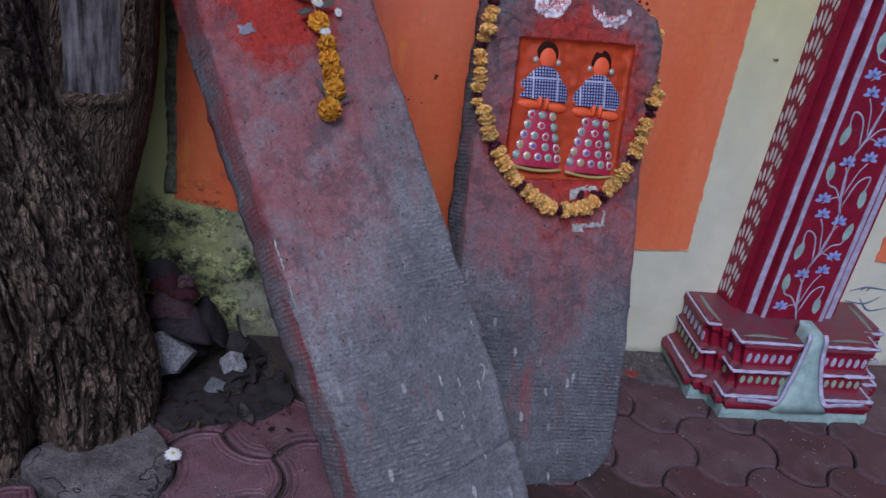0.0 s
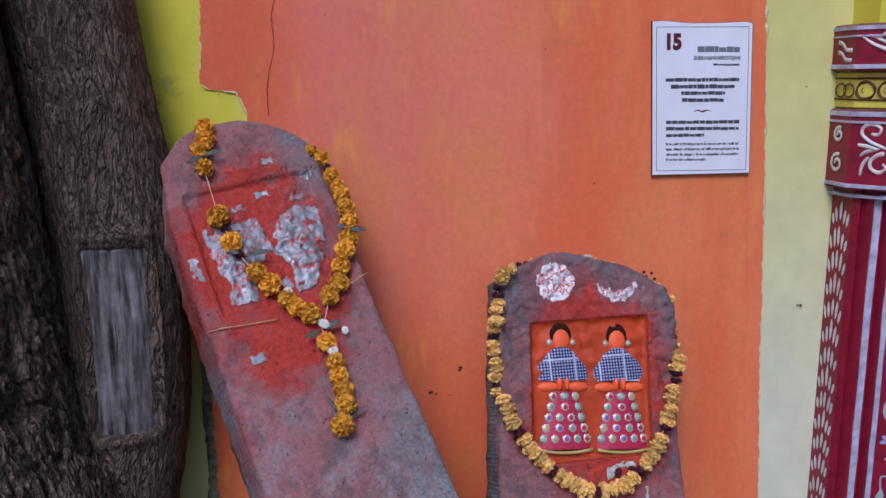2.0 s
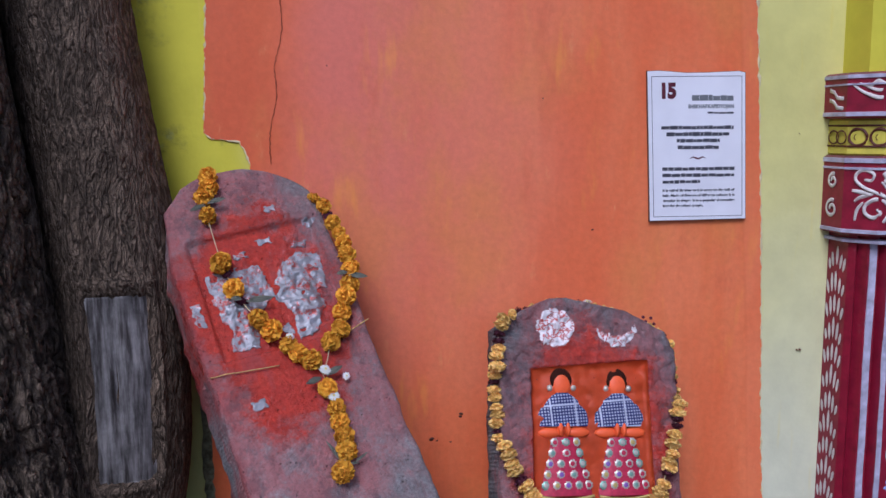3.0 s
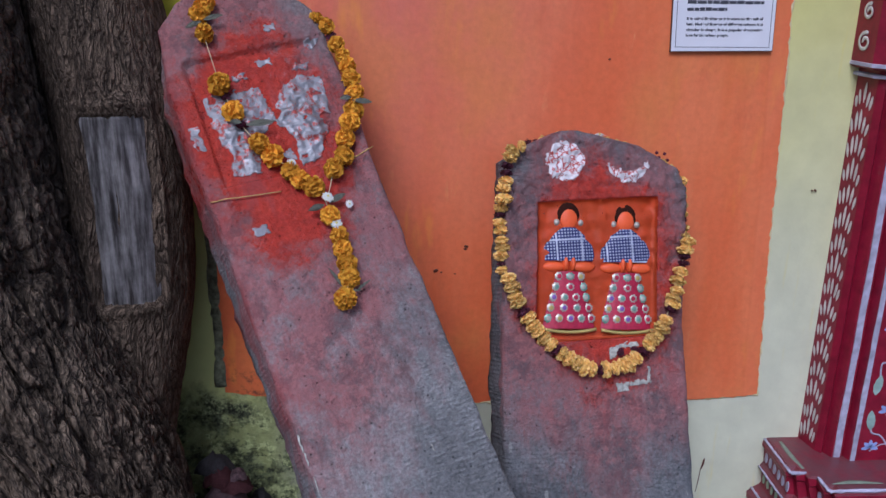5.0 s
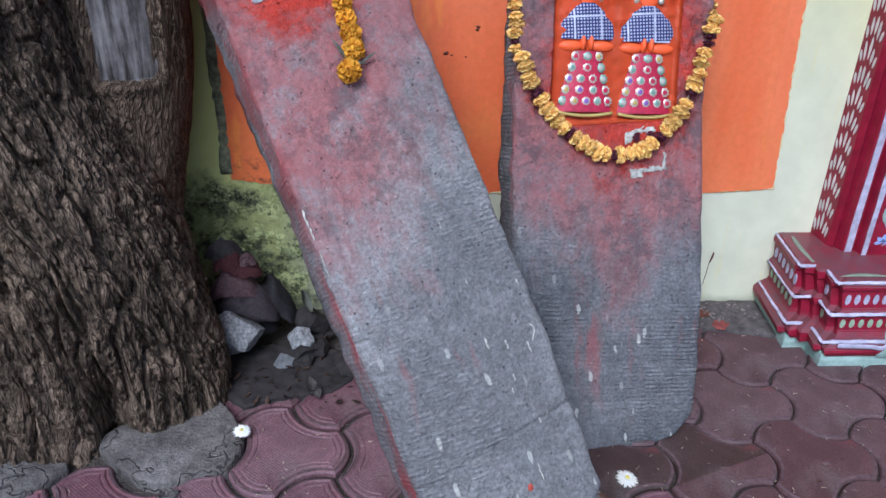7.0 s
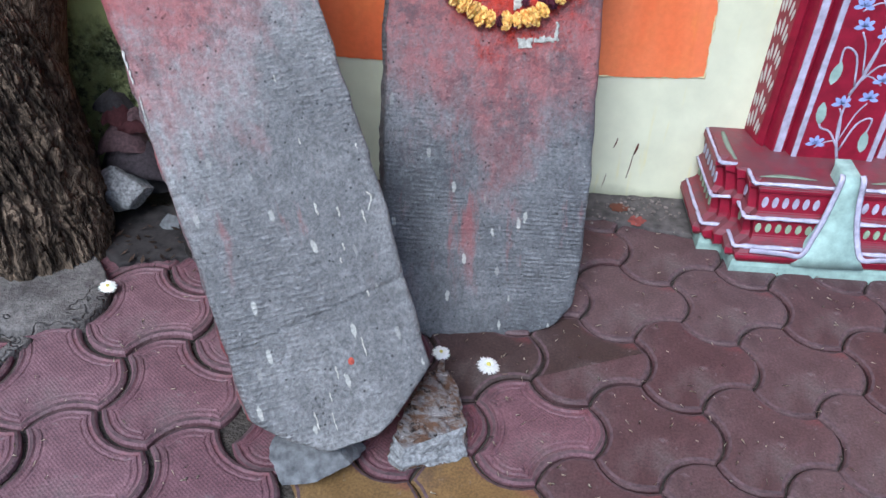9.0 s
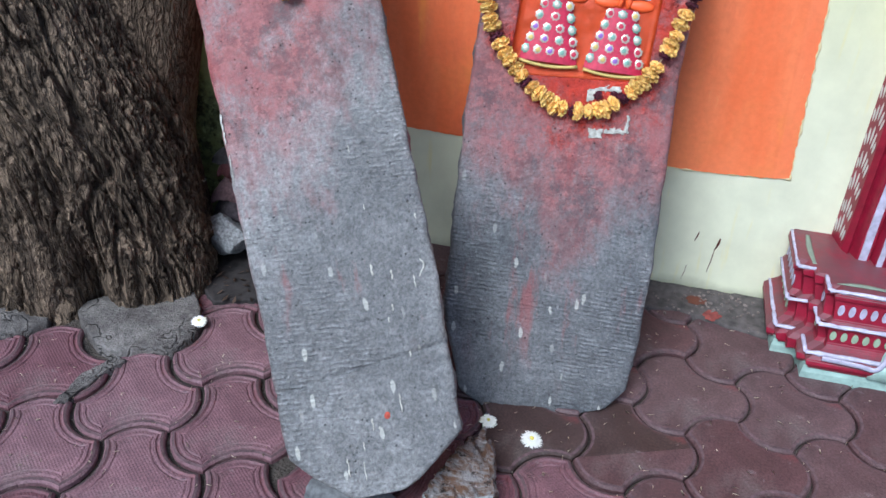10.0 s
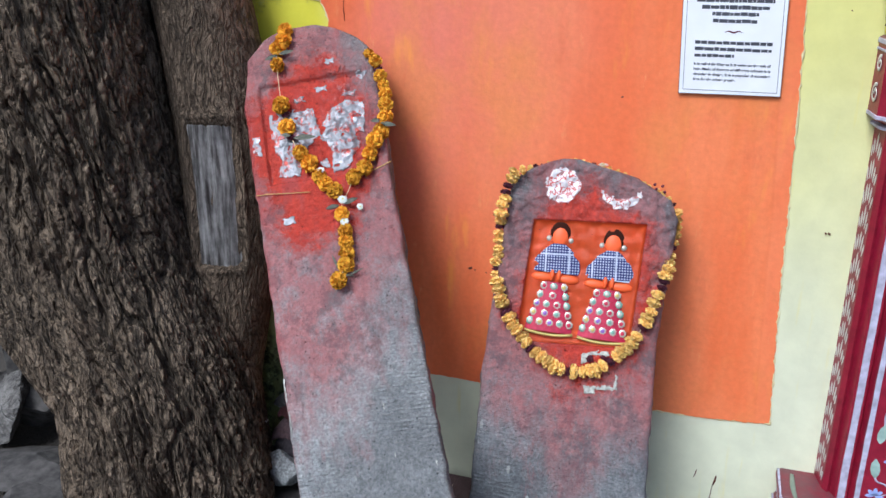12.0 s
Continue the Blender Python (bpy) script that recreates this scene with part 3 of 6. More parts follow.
# ---- the large structure: ground, wall, painted field ----
bm = bmesh.new()
cuts = [-300, -60, -12, -3, 0, 1.5, 3, 12, 60, 300]
grid = [[bm.verts.new((x, y, -0.016)) for y in cuts] for x in cuts]
for i in range(len(cuts) - 1):
    for j in range(len(cuts) - 1):
        bm.faces.new((grid[i][j], grid[i + 1][j], grid[i + 1][j + 1], grid[i][j + 1]))
ground = tagged(part("ground", bm, M_SOIL), "dark damp soil under and beside the pavers", "ground", kind="structure")

bm = bmesh.new()
box(bm, -3.2, 3.4, WALL, WALL + 0.24, -0.1, 3.0, 0.004)
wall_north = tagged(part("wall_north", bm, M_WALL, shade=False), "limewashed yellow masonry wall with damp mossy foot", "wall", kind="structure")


def on_wall(x, z, d):
    return (x, WALL - d, z)


def ragged(pts, step=0.004, amp=0.0048, seed=0.0):
    """The closed outline pts with a brushed, uneven edge."""
    out = []
    n = len(pts)
    for i in range(n):
        (x0, y0), (x1, y1) = pts[i], pts[(i + 1) % n]
        length = math.hypot(x1 - x0, y1 - y0)
        k = max(1, int(length / step))
        nx, ny = (y1 - y0) / length, -(x1 - x0) / length
        for j in range(k):
            f = j / k
            x, y = x0 + (x1 - x0) * f, y0 + (y1 - y0) * f
            w = amp * fbm(x * 55 + seed, y * 55, seed, 4) * (1 if 0 < j < k else 0)
            out.append((x + nx * w, y + ny * w))
    return out


FIELD = [(-0.175, 0.346), (0.02, 0.318), (0.30, 0.312), (0.62, 0.306), (0.915, 0.308), (1.072, 0.318), (1.052, 0.66), (1.034, 1.09), (1.006, 1.57), (0.985, 2.35), (-0.12, 2.35),
         (-0.142, 1.57), (-0.157, 1.316), (-0.142, 1.302), (-0.085, 1.297), (-0.064, 1.248), (-0.10, 1.10), (-0.165, 0.90), (-0.18, 0.60)]
outline = ragged(FIELD, 0.003, 0.0026)
bm = bmesh.new()
prism(bm, outline, on_wall, 0.0028)
field = part("painted_field", bm, M_ORANGE, wall_north, "orange painted field with a brushed ragged edge", shade=False)
# the ridge of lighter paint along the field's border
bm = bmesh.new()
rng = random.Random(4)
for keep in (lambda x, z: x > 0.9 and z < 2.2, lambda x, z: z < 0.36 and 0.4 < x < 1.06, lambda x, z: x < 0 and z > 1.2 and z < 2.2):
    run = [q for q in outline if keep(*q)]
    legs, leg = [], []
    for q in run:
        if leg and math.hypot(q[0] - leg[-1][0], q[1] - leg[-1][1]) > 0.03:
            legs.append(leg)
            leg = []
        leg.append(q)
    for run in legs + [leg]:
        if len(run) < 4:
            continue
        wide = [max(0.0003, 0.0012 + 0.0036 * fbm(x * 40, z * 55, 2.0, 4)) for x, z in run]
        tube(bm, [(x + 0.001, WALL - 0.0026, z) for x, z in run], wide, 6, 0.35)
part("paint_ridge", bm, M_RIM, wall_north, "pale drips of yellow paint along the border")

bm = bmesh.new()
run = [(-0.181 + 0.003 * fbm(z * 9, 1, 2), WALL - 0.001, z) for z in [0.36 + 0.01 * q for q in range(56)]]
tube(bm, run, [0.0125 + 0.006 * fbm(z * 14, 3, 1) + 0.003 * fbm(z * 60, 1, 5) for x, y, z in run], 10, 0.28)
part("plaster_bead", bm, plain("mossy_grey_plaster", (0.17, 0.18, 0.11), 0.9, 50, 0.25, 1.7, 1.0), wall_north, "grey cement bead beside the orange field")

# the crack and little flaws of the painted field
bm = bmesh.new()
pts = spline([(0.006, 0, 1.62), (0.012, 0, 1.53), (-0.006, 0, 1.45), (-0.004, 0, 1.39), (-0.02, 0, 1.32), (-0.022, 0, 1.25)], 60)
rng = random.Random(7)
tube(bm, [(p.x + rng.uniform(-.0015, .0015), WALL - 0.0042, p.z) for p in pts], [0.0004 + 0.0008 * rng.random() for _ in pts], 4, 0.5)
part("crack", bm, M_CRACK, wall_north, "hairline crack in the orange paint")
bm = bmesh.new()
for x, z, w in ((0.306, 0.64, 0.006), (0.318, 0.636, 0.003), (0.348, 0.632, 0.0025), (0.37, 0.69, 0.004), (0.372, 0.696, 0.005), (1.135, 0.82, 0.004), (1.128, 0.82, 0.003), (0.1, 1.45, 0.002), (0.55, 1.38, 0.002), (0.66, 1.1, 0.003), (1.11, 1.30, 0.002)):
    bmesh.ops.create_icosphere(bm, subdivisions=2, radius=1, matrix=Matrix.LocRotScale((x, WALL - 0.004, z), Euler((0, x * 9, 0)), (w, 0.0012, w * 0.6)))
for x, z0, z1, w in ((0.916, 0.13, 0.155, 0.0016), (0.965, 0.115, 0.145, 0.003), (0.958, 0.05, 0.115, 0.0012), (0.905, 0.02, 0.06, 0.0008)):
    tube(bm, [(x, WALL - 0.001, z1), (x - 0.002, WALL - 0.001, (z0 + z1) / 2), (x - 0.006, WALL - 0.001, z0)], [w * 0.6, w, w * 0.5], 5, 0.4)
part("dirt_fleck", bm, M_BROWN, wall_north, "brown specks and drips on the paint")


# ---- pilaster: base, shaft, capital ----
pilaster = thing("pilaster", "crimson plaster pilaster with painted white vines against the wall", "pilaster", pose(1.35, WALL, 0), kind="structure")
SHAFT = [(-0.160, 0.0), (-0.148, -0.060), (-0.138, -0.074), (-0.132, -0.068), (-0.122, -0.090), (-0.098, -0.090), (-0.093, -0.083), (-0.086, -0.106)]
SHAFT = SHAFT + [(-x, y) for x, y in reversed(SHAFT)]


def loft(bm, rings):
    rows = [[bm.verts.new(p) for p in r] for r in rings]
    for a, b in zip(rows, rows[1:]):
        for k in range(len(a) - 1):
            bm.faces.new((a[k], a[k + 1], b[k + 1], b[k]))
    bm.faces.new(rows[0])
    bm.faces.new(list(reversed(rows[-1])))


bm = bmesh.new()
loft(bm, [[(x, y, z) for x, y in SHAFT] for z in [0.15 + 0.05 * k for k in range(20)]])
shaft = part("shaft", bm, M_CRIMSON, pilaster, "moulded crimson shaft", shade=False)
bm = bmesh.new()
for x in (-0.110, -0.080, 0.080, 0.110):
    y = -0.0905 if abs(x) > 0.1 else -0.1065
    w = 0.008 if abs(x) > 0.1 else 0.006
    loft(bm, [[(x - w + 0.0015 * fbm(z * 9, x * 50, 1), y + 0.001, z), (x - w * 0.9, y - 0.0015, z), (x + w * 0.9 + 0.0015 * fbm(z * 9, x * 50, 4), y - 0.0015, z), (x + w, y + 0.001, z)] for z in [0.195 + 0.0219 * k for k in range(41)]])
part("painted_line", bm, M_WHITE, shaft, "lilac-white painted lines", shade=False)

# the capital's blocks and bands
def block(bm, z0, z1, grow, bev=0.004):
    ring = [(x + math.copysign(1.0, x) * grow, y - grow if y < -0.01 else y) for x, y in ((-0.176, 0.0), (-0.168, -0.066), (-0.118, -0.118), (0.118, -0.118), (0.168, -0.066), (0.176, 0.0))]
    loft(bm, [[(x * 0.97, y * 0.97, z0) for x, y in ring], [(x, y, z0 + bev) for x, y in ring], [(x, y, z1 - bev) for x, y in ring], [(x * 0.97, y * 0.97, z1) for x, y in ring]])


bm = bmesh.new()
block(bm, 1.088, 1.254, 0.004)
capital = part("capital_block", bm, M_CRIMSON, pilaster, "crimson block with white scrolls", shade=False)
bm = bmesh.new()
block(bm, 1.331, 1.425, 0.010)
part("capital_block", bm, M_CRIMSON, pilaster, "crimson top block with white scrolls", shade=False)
bm = bmesh.new()
block(bm, 1.254, 1.331, -0.003)
neck = part("neck_band", bm, M_BANDY, pilaster, "yellow band with brown rings", shade=False)
bm = bmesh.new()
loft(bm, [[(x * 0.93, y * 0.9, z) for x, y in ((-0.160, 0.0), (-0.150, -0.095), (0.150, -0.095), (0.160, 0.0))] for z in (1.42, 1.8, 2.2, 2.6, 3.0)])
part("upper_shaft", bm, M_WALL, pilaster, "plain yellow upper shaft", shade=False)

bm = bmesh.new()
for z0, z1, g in ((1.092, 1.101, 0.0062), (1.239, 1.250, 0.0062), (1.225, 1.231, 0.0062), (1.335, 1.345, 0.0122), (1.412, 1.421, 0.0122), (1.398, 1.403, 0.0122), (1.070, 1.078, -0.005)):
    block(bm, z0, z1, g, 0.001)
part("painted_line", bm, M_WHITE, capital, "lilac-white painted bands", shade=False)


side = lambda f, z: Vector((-0.1765 + f * 0.0075 - 0.005, -0.008 - f * 0.056, z))
bm = bmesh.new()


def stroke(bm, place, pts, width, n=26):
    """A brush stroke, thin at its ends."""
    run = spline([place(x, z) for x, z in pts], n)
    tube(bm, run, [width * (0.35 + 0.65 * math.sin(math.pi * min(1.0, max(0.0, 0.08 + 0.84 * q / n))) ** 0.6) for q in range(len(run))], 6, 0.32)


def canted(x, grow):
    """Depth of the capital's face at x."""
    x = abs(x)
    return -(0.118 + grow - 0.052 * max(0.0, x - 0.118 - grow) / 0.050)


front = lambda x, z: Vector((x, canted(x, 0.0043), z))
top_front = lambda x, z: Vector((x, canted(x, 0.0103), z))
for k in (-1, 1):
    lower = lambda u, w, k=k: front(k * (0.166 - u), 1.254 - w)
    upper = lambda u, w, k=k: top_front(k * (0.172 - u), 1.425 - w)
    stroke(bm, lower, ((0.081, 0.137), (0.069, 0.095), (0.047, 0.079), (0.024, 0.066), (0.011, 0.050), (0.013, 0.035), (0.024, 0.029), (0.035, 0.037), (0.032, 0.050), (0.022, 0.049)), 0.0046, 44)
    stroke(bm, lower, ((0.054, 0.137), (0.066, 0.116), (0.058, 0.095), (0.039, 0.089), (0.026, 0.102), (0.026, 0.118), (0.037, 0.127), (0.047, 0.118), (0.041, 0.108)), 0.0052, 44)
    stroke(bm, lower, ((0.078, 0.135), (0.084, 0.110), (0.076, 0.085), (0.060, 0.068), (0.046, 0.052)), 0.0034)
    stroke(bm, lower, ((0.010, 0.095), (0.020, 0.085), (0.047, 0.075)), 0.0046)
    stroke(bm, lower, ((0.006, 0.072), (0.020, 0.075), (0.032, 0.080)), 0.0046)
    stroke(bm, lower, ((0.050, 0.033), (0.060, 0.044), (0.055, 0.056)), 0.0085)
    stroke(bm, lower, ((0.082, 0.029), (0.075, 0.042), (0.082, 0.060), (0.085, 0.080)), 0.0042)
    stroke(bm, lower, ((0.012, 0.135), (0.015, 0.112), (0.022, 0.096)), 0.0048)
    stroke(bm, upper, ((0.002, 0.026), (0.017, 0.041), (0.039, 0.053), (0.062, 0.041), (0.078, 0.025), (0.090, 0.017)), 0.0046)
    stroke(bm, upper, ((0.010, 0.023), (0.024, 0.028), (0.035, 0.019), (0.047, 0.024), (0.068, 0.017)), 0.0042)
    stroke(bm, upper, ((0.020, 0.030), (0.038, 0.038), (0.060, 0.028)), 0.0038)
    stroke(bm, upper, ((0.058, 0.057), (0.074, 0.050), (0.086, 0.032)), 0.0070)
for x in (-0.074, 0.074):
    stroke(bm, front, ((x, 1.240), (x, 1.17), (x, 1.098)), 0.0048)
for z, r in ((1.20, 0.016), (1.14, 0.02)):
    pts = []
    for k in range(30):
        f = k / 29
        a = 1.2 + f * 8.5
        pts.append(side(0.5 + r * (1 - 0.75 * f) * math.cos(a) / 0.056, z + r * (1 - 0.75 * f) * math.sin(a)))
    tube(bm, pts, 0.004, 6, 0.18, Vector((-1, 0, 0)))
for z in (1.382, 1.362):
    tube(bm, [side(f, z + d) + Vector((-0.006, -0.006, 0)) for f, d in ((0.15, 0.008), (0.4, 0.004), (0.6, -0.008), (0.95, -0.01))], 0.0042, 6, 0.18, Vector((-1, 0, 0)))
part("painted_scroll", bm, M_PETAL, capital, "off-white painted scrolls on the capital")
bm = bmesh.new()
def along_band(d, grow):
    """A point at distance d along the canted and front faces of the band."""
    run = [Vector((-0.168 - grow, -0.066 - grow, 0)), Vector((-0.118 - grow, -0.118 - grow, 0)), Vector((0.118 + grow, -0.118 - grow, 0)), Vector((0.168 + grow, -0.066 - grow, 0))]
    for a, b in zip(run, run[1:]):
        length = (b - a).length
        if d <= length or b is run[-1]:
            return a + (b - a) * (d / length)
        d -= length


for k in range(9):
    mid = 0.0212 + 0.0421 * k
    ring = [along_band(mid + 0.0178 * math.cos(t), -0.0020) + Vector((0, 0, 1.2925 + 0.0172 * math.sin(t))) for t in [2 * math.pi * q / 28 for q in range(29)]]
    tube(bm, ring, [0.0030 + 0.0006 * math.sin(q * 0.9 + k) for q in range(29)], 6, 0.45)
    tube(bm, [along_band(mid - 0.002 + 0.006 * math.cos(t), -0.0020) + Vector((0, 0, 1.2925 + 0.006 * math.sin(t))) for t in [1.9 + 0.3 * q for q in range(9)]], 0.0008, 5, 0.4)
for z in (1.271, 1.314):
    block(bm, z, z + 0.005, -0.0012, 0.001)
for f in (0.25, 0.7):
    tube(bm, [side(f + 0.016 * math.cos(a) / 0.056, 1.292 + 0.0135 * math.sin(a)) + Vector((0.006, 0, 0)) for a in [0.3 * q for q in range(22)]], 0.002, 5, 0.5, Vector((-1, 0, 0)))
part("painted_ring", bm, M_BROWN, neck, "brown painted rings on the yellow band")


def petal(bm, base, along, across, length, width, out, thick=0.0004):
    """A painted almond-shaped dab."""
    prof = [(0, 0.12), (0.25, 0.8), (0.55, 1.0), (0.82, 0.75), (1.0, 0.15)]
    loop = [base + along * (length * f) + across * (width * w / 2) for f, w in prof] + [base + along * (length * f) - across * (width * w / 2) for f, w in reversed(prof)]
    lo = [bm.verts.new(p) for p in loop]
    hi = [bm.verts.new(p + out * thick) for p in loop]
    bm.faces.new(hi)
    for k in range(len(loop)):
        bm.faces.new((lo[k], lo[(k + 1) % len(loop)], hi[(k + 1) % len(loop)], hi[k]))


# sprays of dabs up the slanting side faces
rng = random.Random(11)
for hand in (-1, 1):
    out = Vector((hand * 0.98, -0.2, 0)).normalized()
    across = Vector((-hand * 0.196, -0.98, 0)).normalized()
    bm = bmesh.new()
    z = 0.225
    while z < 1.045:
        mid = Vector((hand * 0.1545, -0.030, z)) + out * 0.0004
        for f, lean, length in ((-0.020, -0.16, 0.030), (-0.0105, -0.09, 0.039), (0.0, 0.0, 0.047), (0.0105, 0.09, 0.039), (0.020, 0.16, 0.030)):
            d = (Vector((0, 0, 1)) + across * lean + across * rng.uniform(-.06, .06)).normalized()
            petal(bm, mid + across * f + Vector((0, 0, -abs(f) * 0.55 + rng.uniform(-.002, .002))), d, across, length * rng.uniform(0.8, 1.08), 0.0078, out)
        z += 0.053 + rng.uniform(-.004, .004)
    part("painted_spray", bm, M_PETAL, shaft, "off-white leaf sprays painted on the side", shade=False)

# the vine up the front
yf = -0.1065
V = lambda x, z: Vector((x, yf, z))
stems, leaves, blooms = bmesh.new(), bmesh.new(), bmesh.new()
outf = Vector((0, -1, 0))
z = 0.20
k = 0
while z < 1.02:
    h = 1 if k % 2 else -1
    tube(stems, spline([V(0.0 - h * 0.012, z), V(h * 0.004, z + 0.05), V(h * 0.012, z + 0.10), V(-h * 0.002 + h * 0.012, z + 0.155)], 14), [0.0034 - 0.0012 * q / 14 for q in range(15)], 6, 0.2)
    for dx, dz, ex, ez in ((-0.055, 0.10, -0.05, 0.055), (0.05, 0.075, 0.056, 0.115)):
        dx, ex = dx * h, ex * h
        tube(stems, spline([V(0.0 - h * 0.008, z + 0.02), V(dx * 0.45, z + dz * 0.85), V(dx * 0.95, z + dz), V(ex, z + ez)], 12), 0.0023, 6, 0.2)
        petal(leaves, V(ex, z + ez + 0.016), Vector((-0.1 * h, 0, -1)).normalized(), Vector((1, 0, 0)), 0.050, 0.021, outf)
    for bx, bz in ((-0.03 * h, 0.145), (0.044 * h, 0.035), (0.02 * h, 0.13)):
        tube(stems, spline([V(0.0, z + 0.045), V(bx * 0.5, z + bz * 0.6 + 0.02), V(bx, z + bz - 0.01)], 8), 0.0018, 6, 0.2)
        for q in range(5):
            a = radians(-10 + q * 50)
            petal(blooms, V(bx, z + bz), Vector((math.cos(a), 0, math.sin(a))), Vector((-math.sin(a), 0, math.cos(a))), 0.020, 0.0095, outf)
    z += 0.15
    k += 1
part("painted_stem", stems, M_WHITE, shaft, "lilac-white painted vine")
part("painted_leaf", leaves, M_MINT, shaft, "mint-green painted leaves", shade=False)
part("painted_flower", blooms, M_BLUE, shaft, "pale blue painted flowers", shade=False)

# the stepped base
def step_ring(w, d, z, notch=0.055, step=0.072):
    """Plan of the base: a broad back and a narrower front."""
    return [(-w, 0.0, z), (-w, -d + step, z), (-w + notch, -d + step, z), (-w + notch, -d, z), (w - notch, -d, z), (w - notch, -d + step, z), (w, -d + step, z), (w, 0.0, z)]


bm = bmesh.new()
loft(bm, [step_ring(w, d, z) for w, d, z in ((0.255, 0.258, -0.02), (0.255, 0.258, 0.014), (0.252, 0.254, 0.030))])
part("plinth", bm, M_MINT, pilaster, "chipped mint-green plinth edge", shade=False)
bm = bmesh.new()
loft(bm, [step_ring(w, d, z) for w, d, z in ((0.262, 0.258, 0.028), (0.268, 0.262, 0.034), (0.268, 0.262, 0.050), (0.256, 0.250, 0.060), (0.238, 0.232, 0.070), (0.234, 0.228, 0.078), (0.238, 0.225, 0.112), (0.244, 0.231, 0.118), (0.244, 0.231, 0.126), (0.236, 0.222, 0.134), (0.240, 0.216, 0.172), (0.246, 0.222, 0.180), (0.246, 0.222, 0.192), (0.236, 0.212, 0.200))])
bmesh.ops.bevel(bm, geom=[e for e in bm.edges if abs(e.verts[0].co.z - e.verts[1].co.z) > 0.004], offset=0.016, segments=4, affect="EDGES")
bmesh.ops.bevel(bm, geom=[e for e in bm.edges if abs(e.verts[0].co.z - e.verts[1].co.z) < 0.0005 and len(e.link_faces) == 2 and e.calc_face_angle(0) > 0.35], offset=0.0022, segments=2, affect="EDGES")
for v in bm.verts:
    v.co += Vector((fbm(v.co.z * 14, v.co.y * 14, 3.0), fbm(v.co.x * 14, v.co.z * 14, 5.0), fbm(v.co.x * 14, v.co.y * 14, 8.0))) * 0.0022
base = part("base", bm, M_CRIMSON, pilaster, "stepped crimson base with dusty ledges", shade=False)
bm = bmesh.new()
for w, d, z in ((0.2565, 0.2505, 0.0605), (0.2455, 0.2325, 0.1225), (0.241, 0.217, 0.1965)):
    ring = [Vector(p) for p in step_ring(w, d, z)]
    for a, b in zip(ring, ring[1:]):
        n = max(3, int((b - a).length / 0.012))
        run = [a + (b - a) * (q / n) for q in range(n + 1)]
        tube(bm, [p + Vector((0, 0, 0.0016 * fbm(p.x * 30, p.y * 30, z * 9))) for p in run], [0.0046 + 0.003 * fbm(p.x * 50, p.y * 50, z) for p in run], 6, 0.42, Vector((0, -0.7, 0.7)))
part("painted_line", bm, M_WHITE, base, "lilac-white lines along the ledges")
def oval(bm, p, along, across, length, width, out):
    """A flat oval dab of paint."""
    ring = [p + along * (length * (0.5 + 0.5 * math.sin(t))) + across * (width * 0.5 * math.cos(t)) for t in [2 * math.pi * q / 12 for q in range(12)]]
    lo = [bm.verts.new(v) for v in ring]
    hi = [bm.verts.new(v + out * 0.0022) for v in ring]
    bm.faces.new(hi)
    for q in range(12):
        bm.faces.new((lo[q], lo[(q + 1) % 12], hi[(q + 1) % 12], hi[q]))


stripe = bmesh.new()
for hand in (-1, 1):
    tube(stripe, spline([(hand * 0.212, -0.02, 0.2005), (hand * 0.213, -0.08, 0.2005), (hand * 0.208, -0.135, 0.2005)], 12), [0.003 + 0.004 * math.sin(0.3 + q / 12 * 2.6) for q in range(13)], 6, 0.22, Vector((0, 0, 1)))
    tube(stripe, spline([(hand * 0.172, -0.196, 0.2005), (hand * 0.12, -0.190, 0.2005), (hand * 0.055, -0.197, 0.2005)], 12), [0.001 + 0.006 * math.sin(q / 12 * 3.1) for q in range(13)], 6, 0.22, Vector((0, 0, 1)))
dab1, dab2 = bmesh.new(), bmesh.new()
for row, zz, length, dabs in ((0, 0.142, 0.027, dab1), (1, 0.084, 0.023, dab2)):
    w, d = (0.238, 0.2195) if row == 0 else (0.2365, 0.2265)
    for q in range(6):
        for x in (-0.155 + q * 0.021, 0.155 - q * 0.021):
            oval(dabs, Vector((x, -d - 0.0008, zz)), Vector((0, -0.05, 1)), Vector((1, 0, 0)), length, 0.0125, outf)
    for hand in (-1, 1):
        for q in range(6):
            oval(dabs, Vector((hand * (w + 0.0012), -0.02 - q * 0.0235, zz)), Vector((0, 0, 1)), Vector((0, 1, 0)), length, 0.013, Vector((hand, 0, 0)))
        oval(dabs, Vector((hand * (w - 0.054), -d + 0.04, zz)), Vector((0, 0, 1)), Vector((0, 1, 0)), length, 0.014, Vector((hand, 0, 0)))
part("painted_line", stripe, plain("dusty_sage_paint", (0.20, 0.24, 0.18), 0.7, 60), base, "dusty sage-green stripes on the top ledge")
part("painted_dab", dab1, M_WHITE, base, "lilac-white oval dabs", shade=False)
part("painted_dab", dab2, plain("sage_green_paint", (0.34, 0.44, 0.30), 0.5, 60), base, "sage-green oval dabs", shade=False)
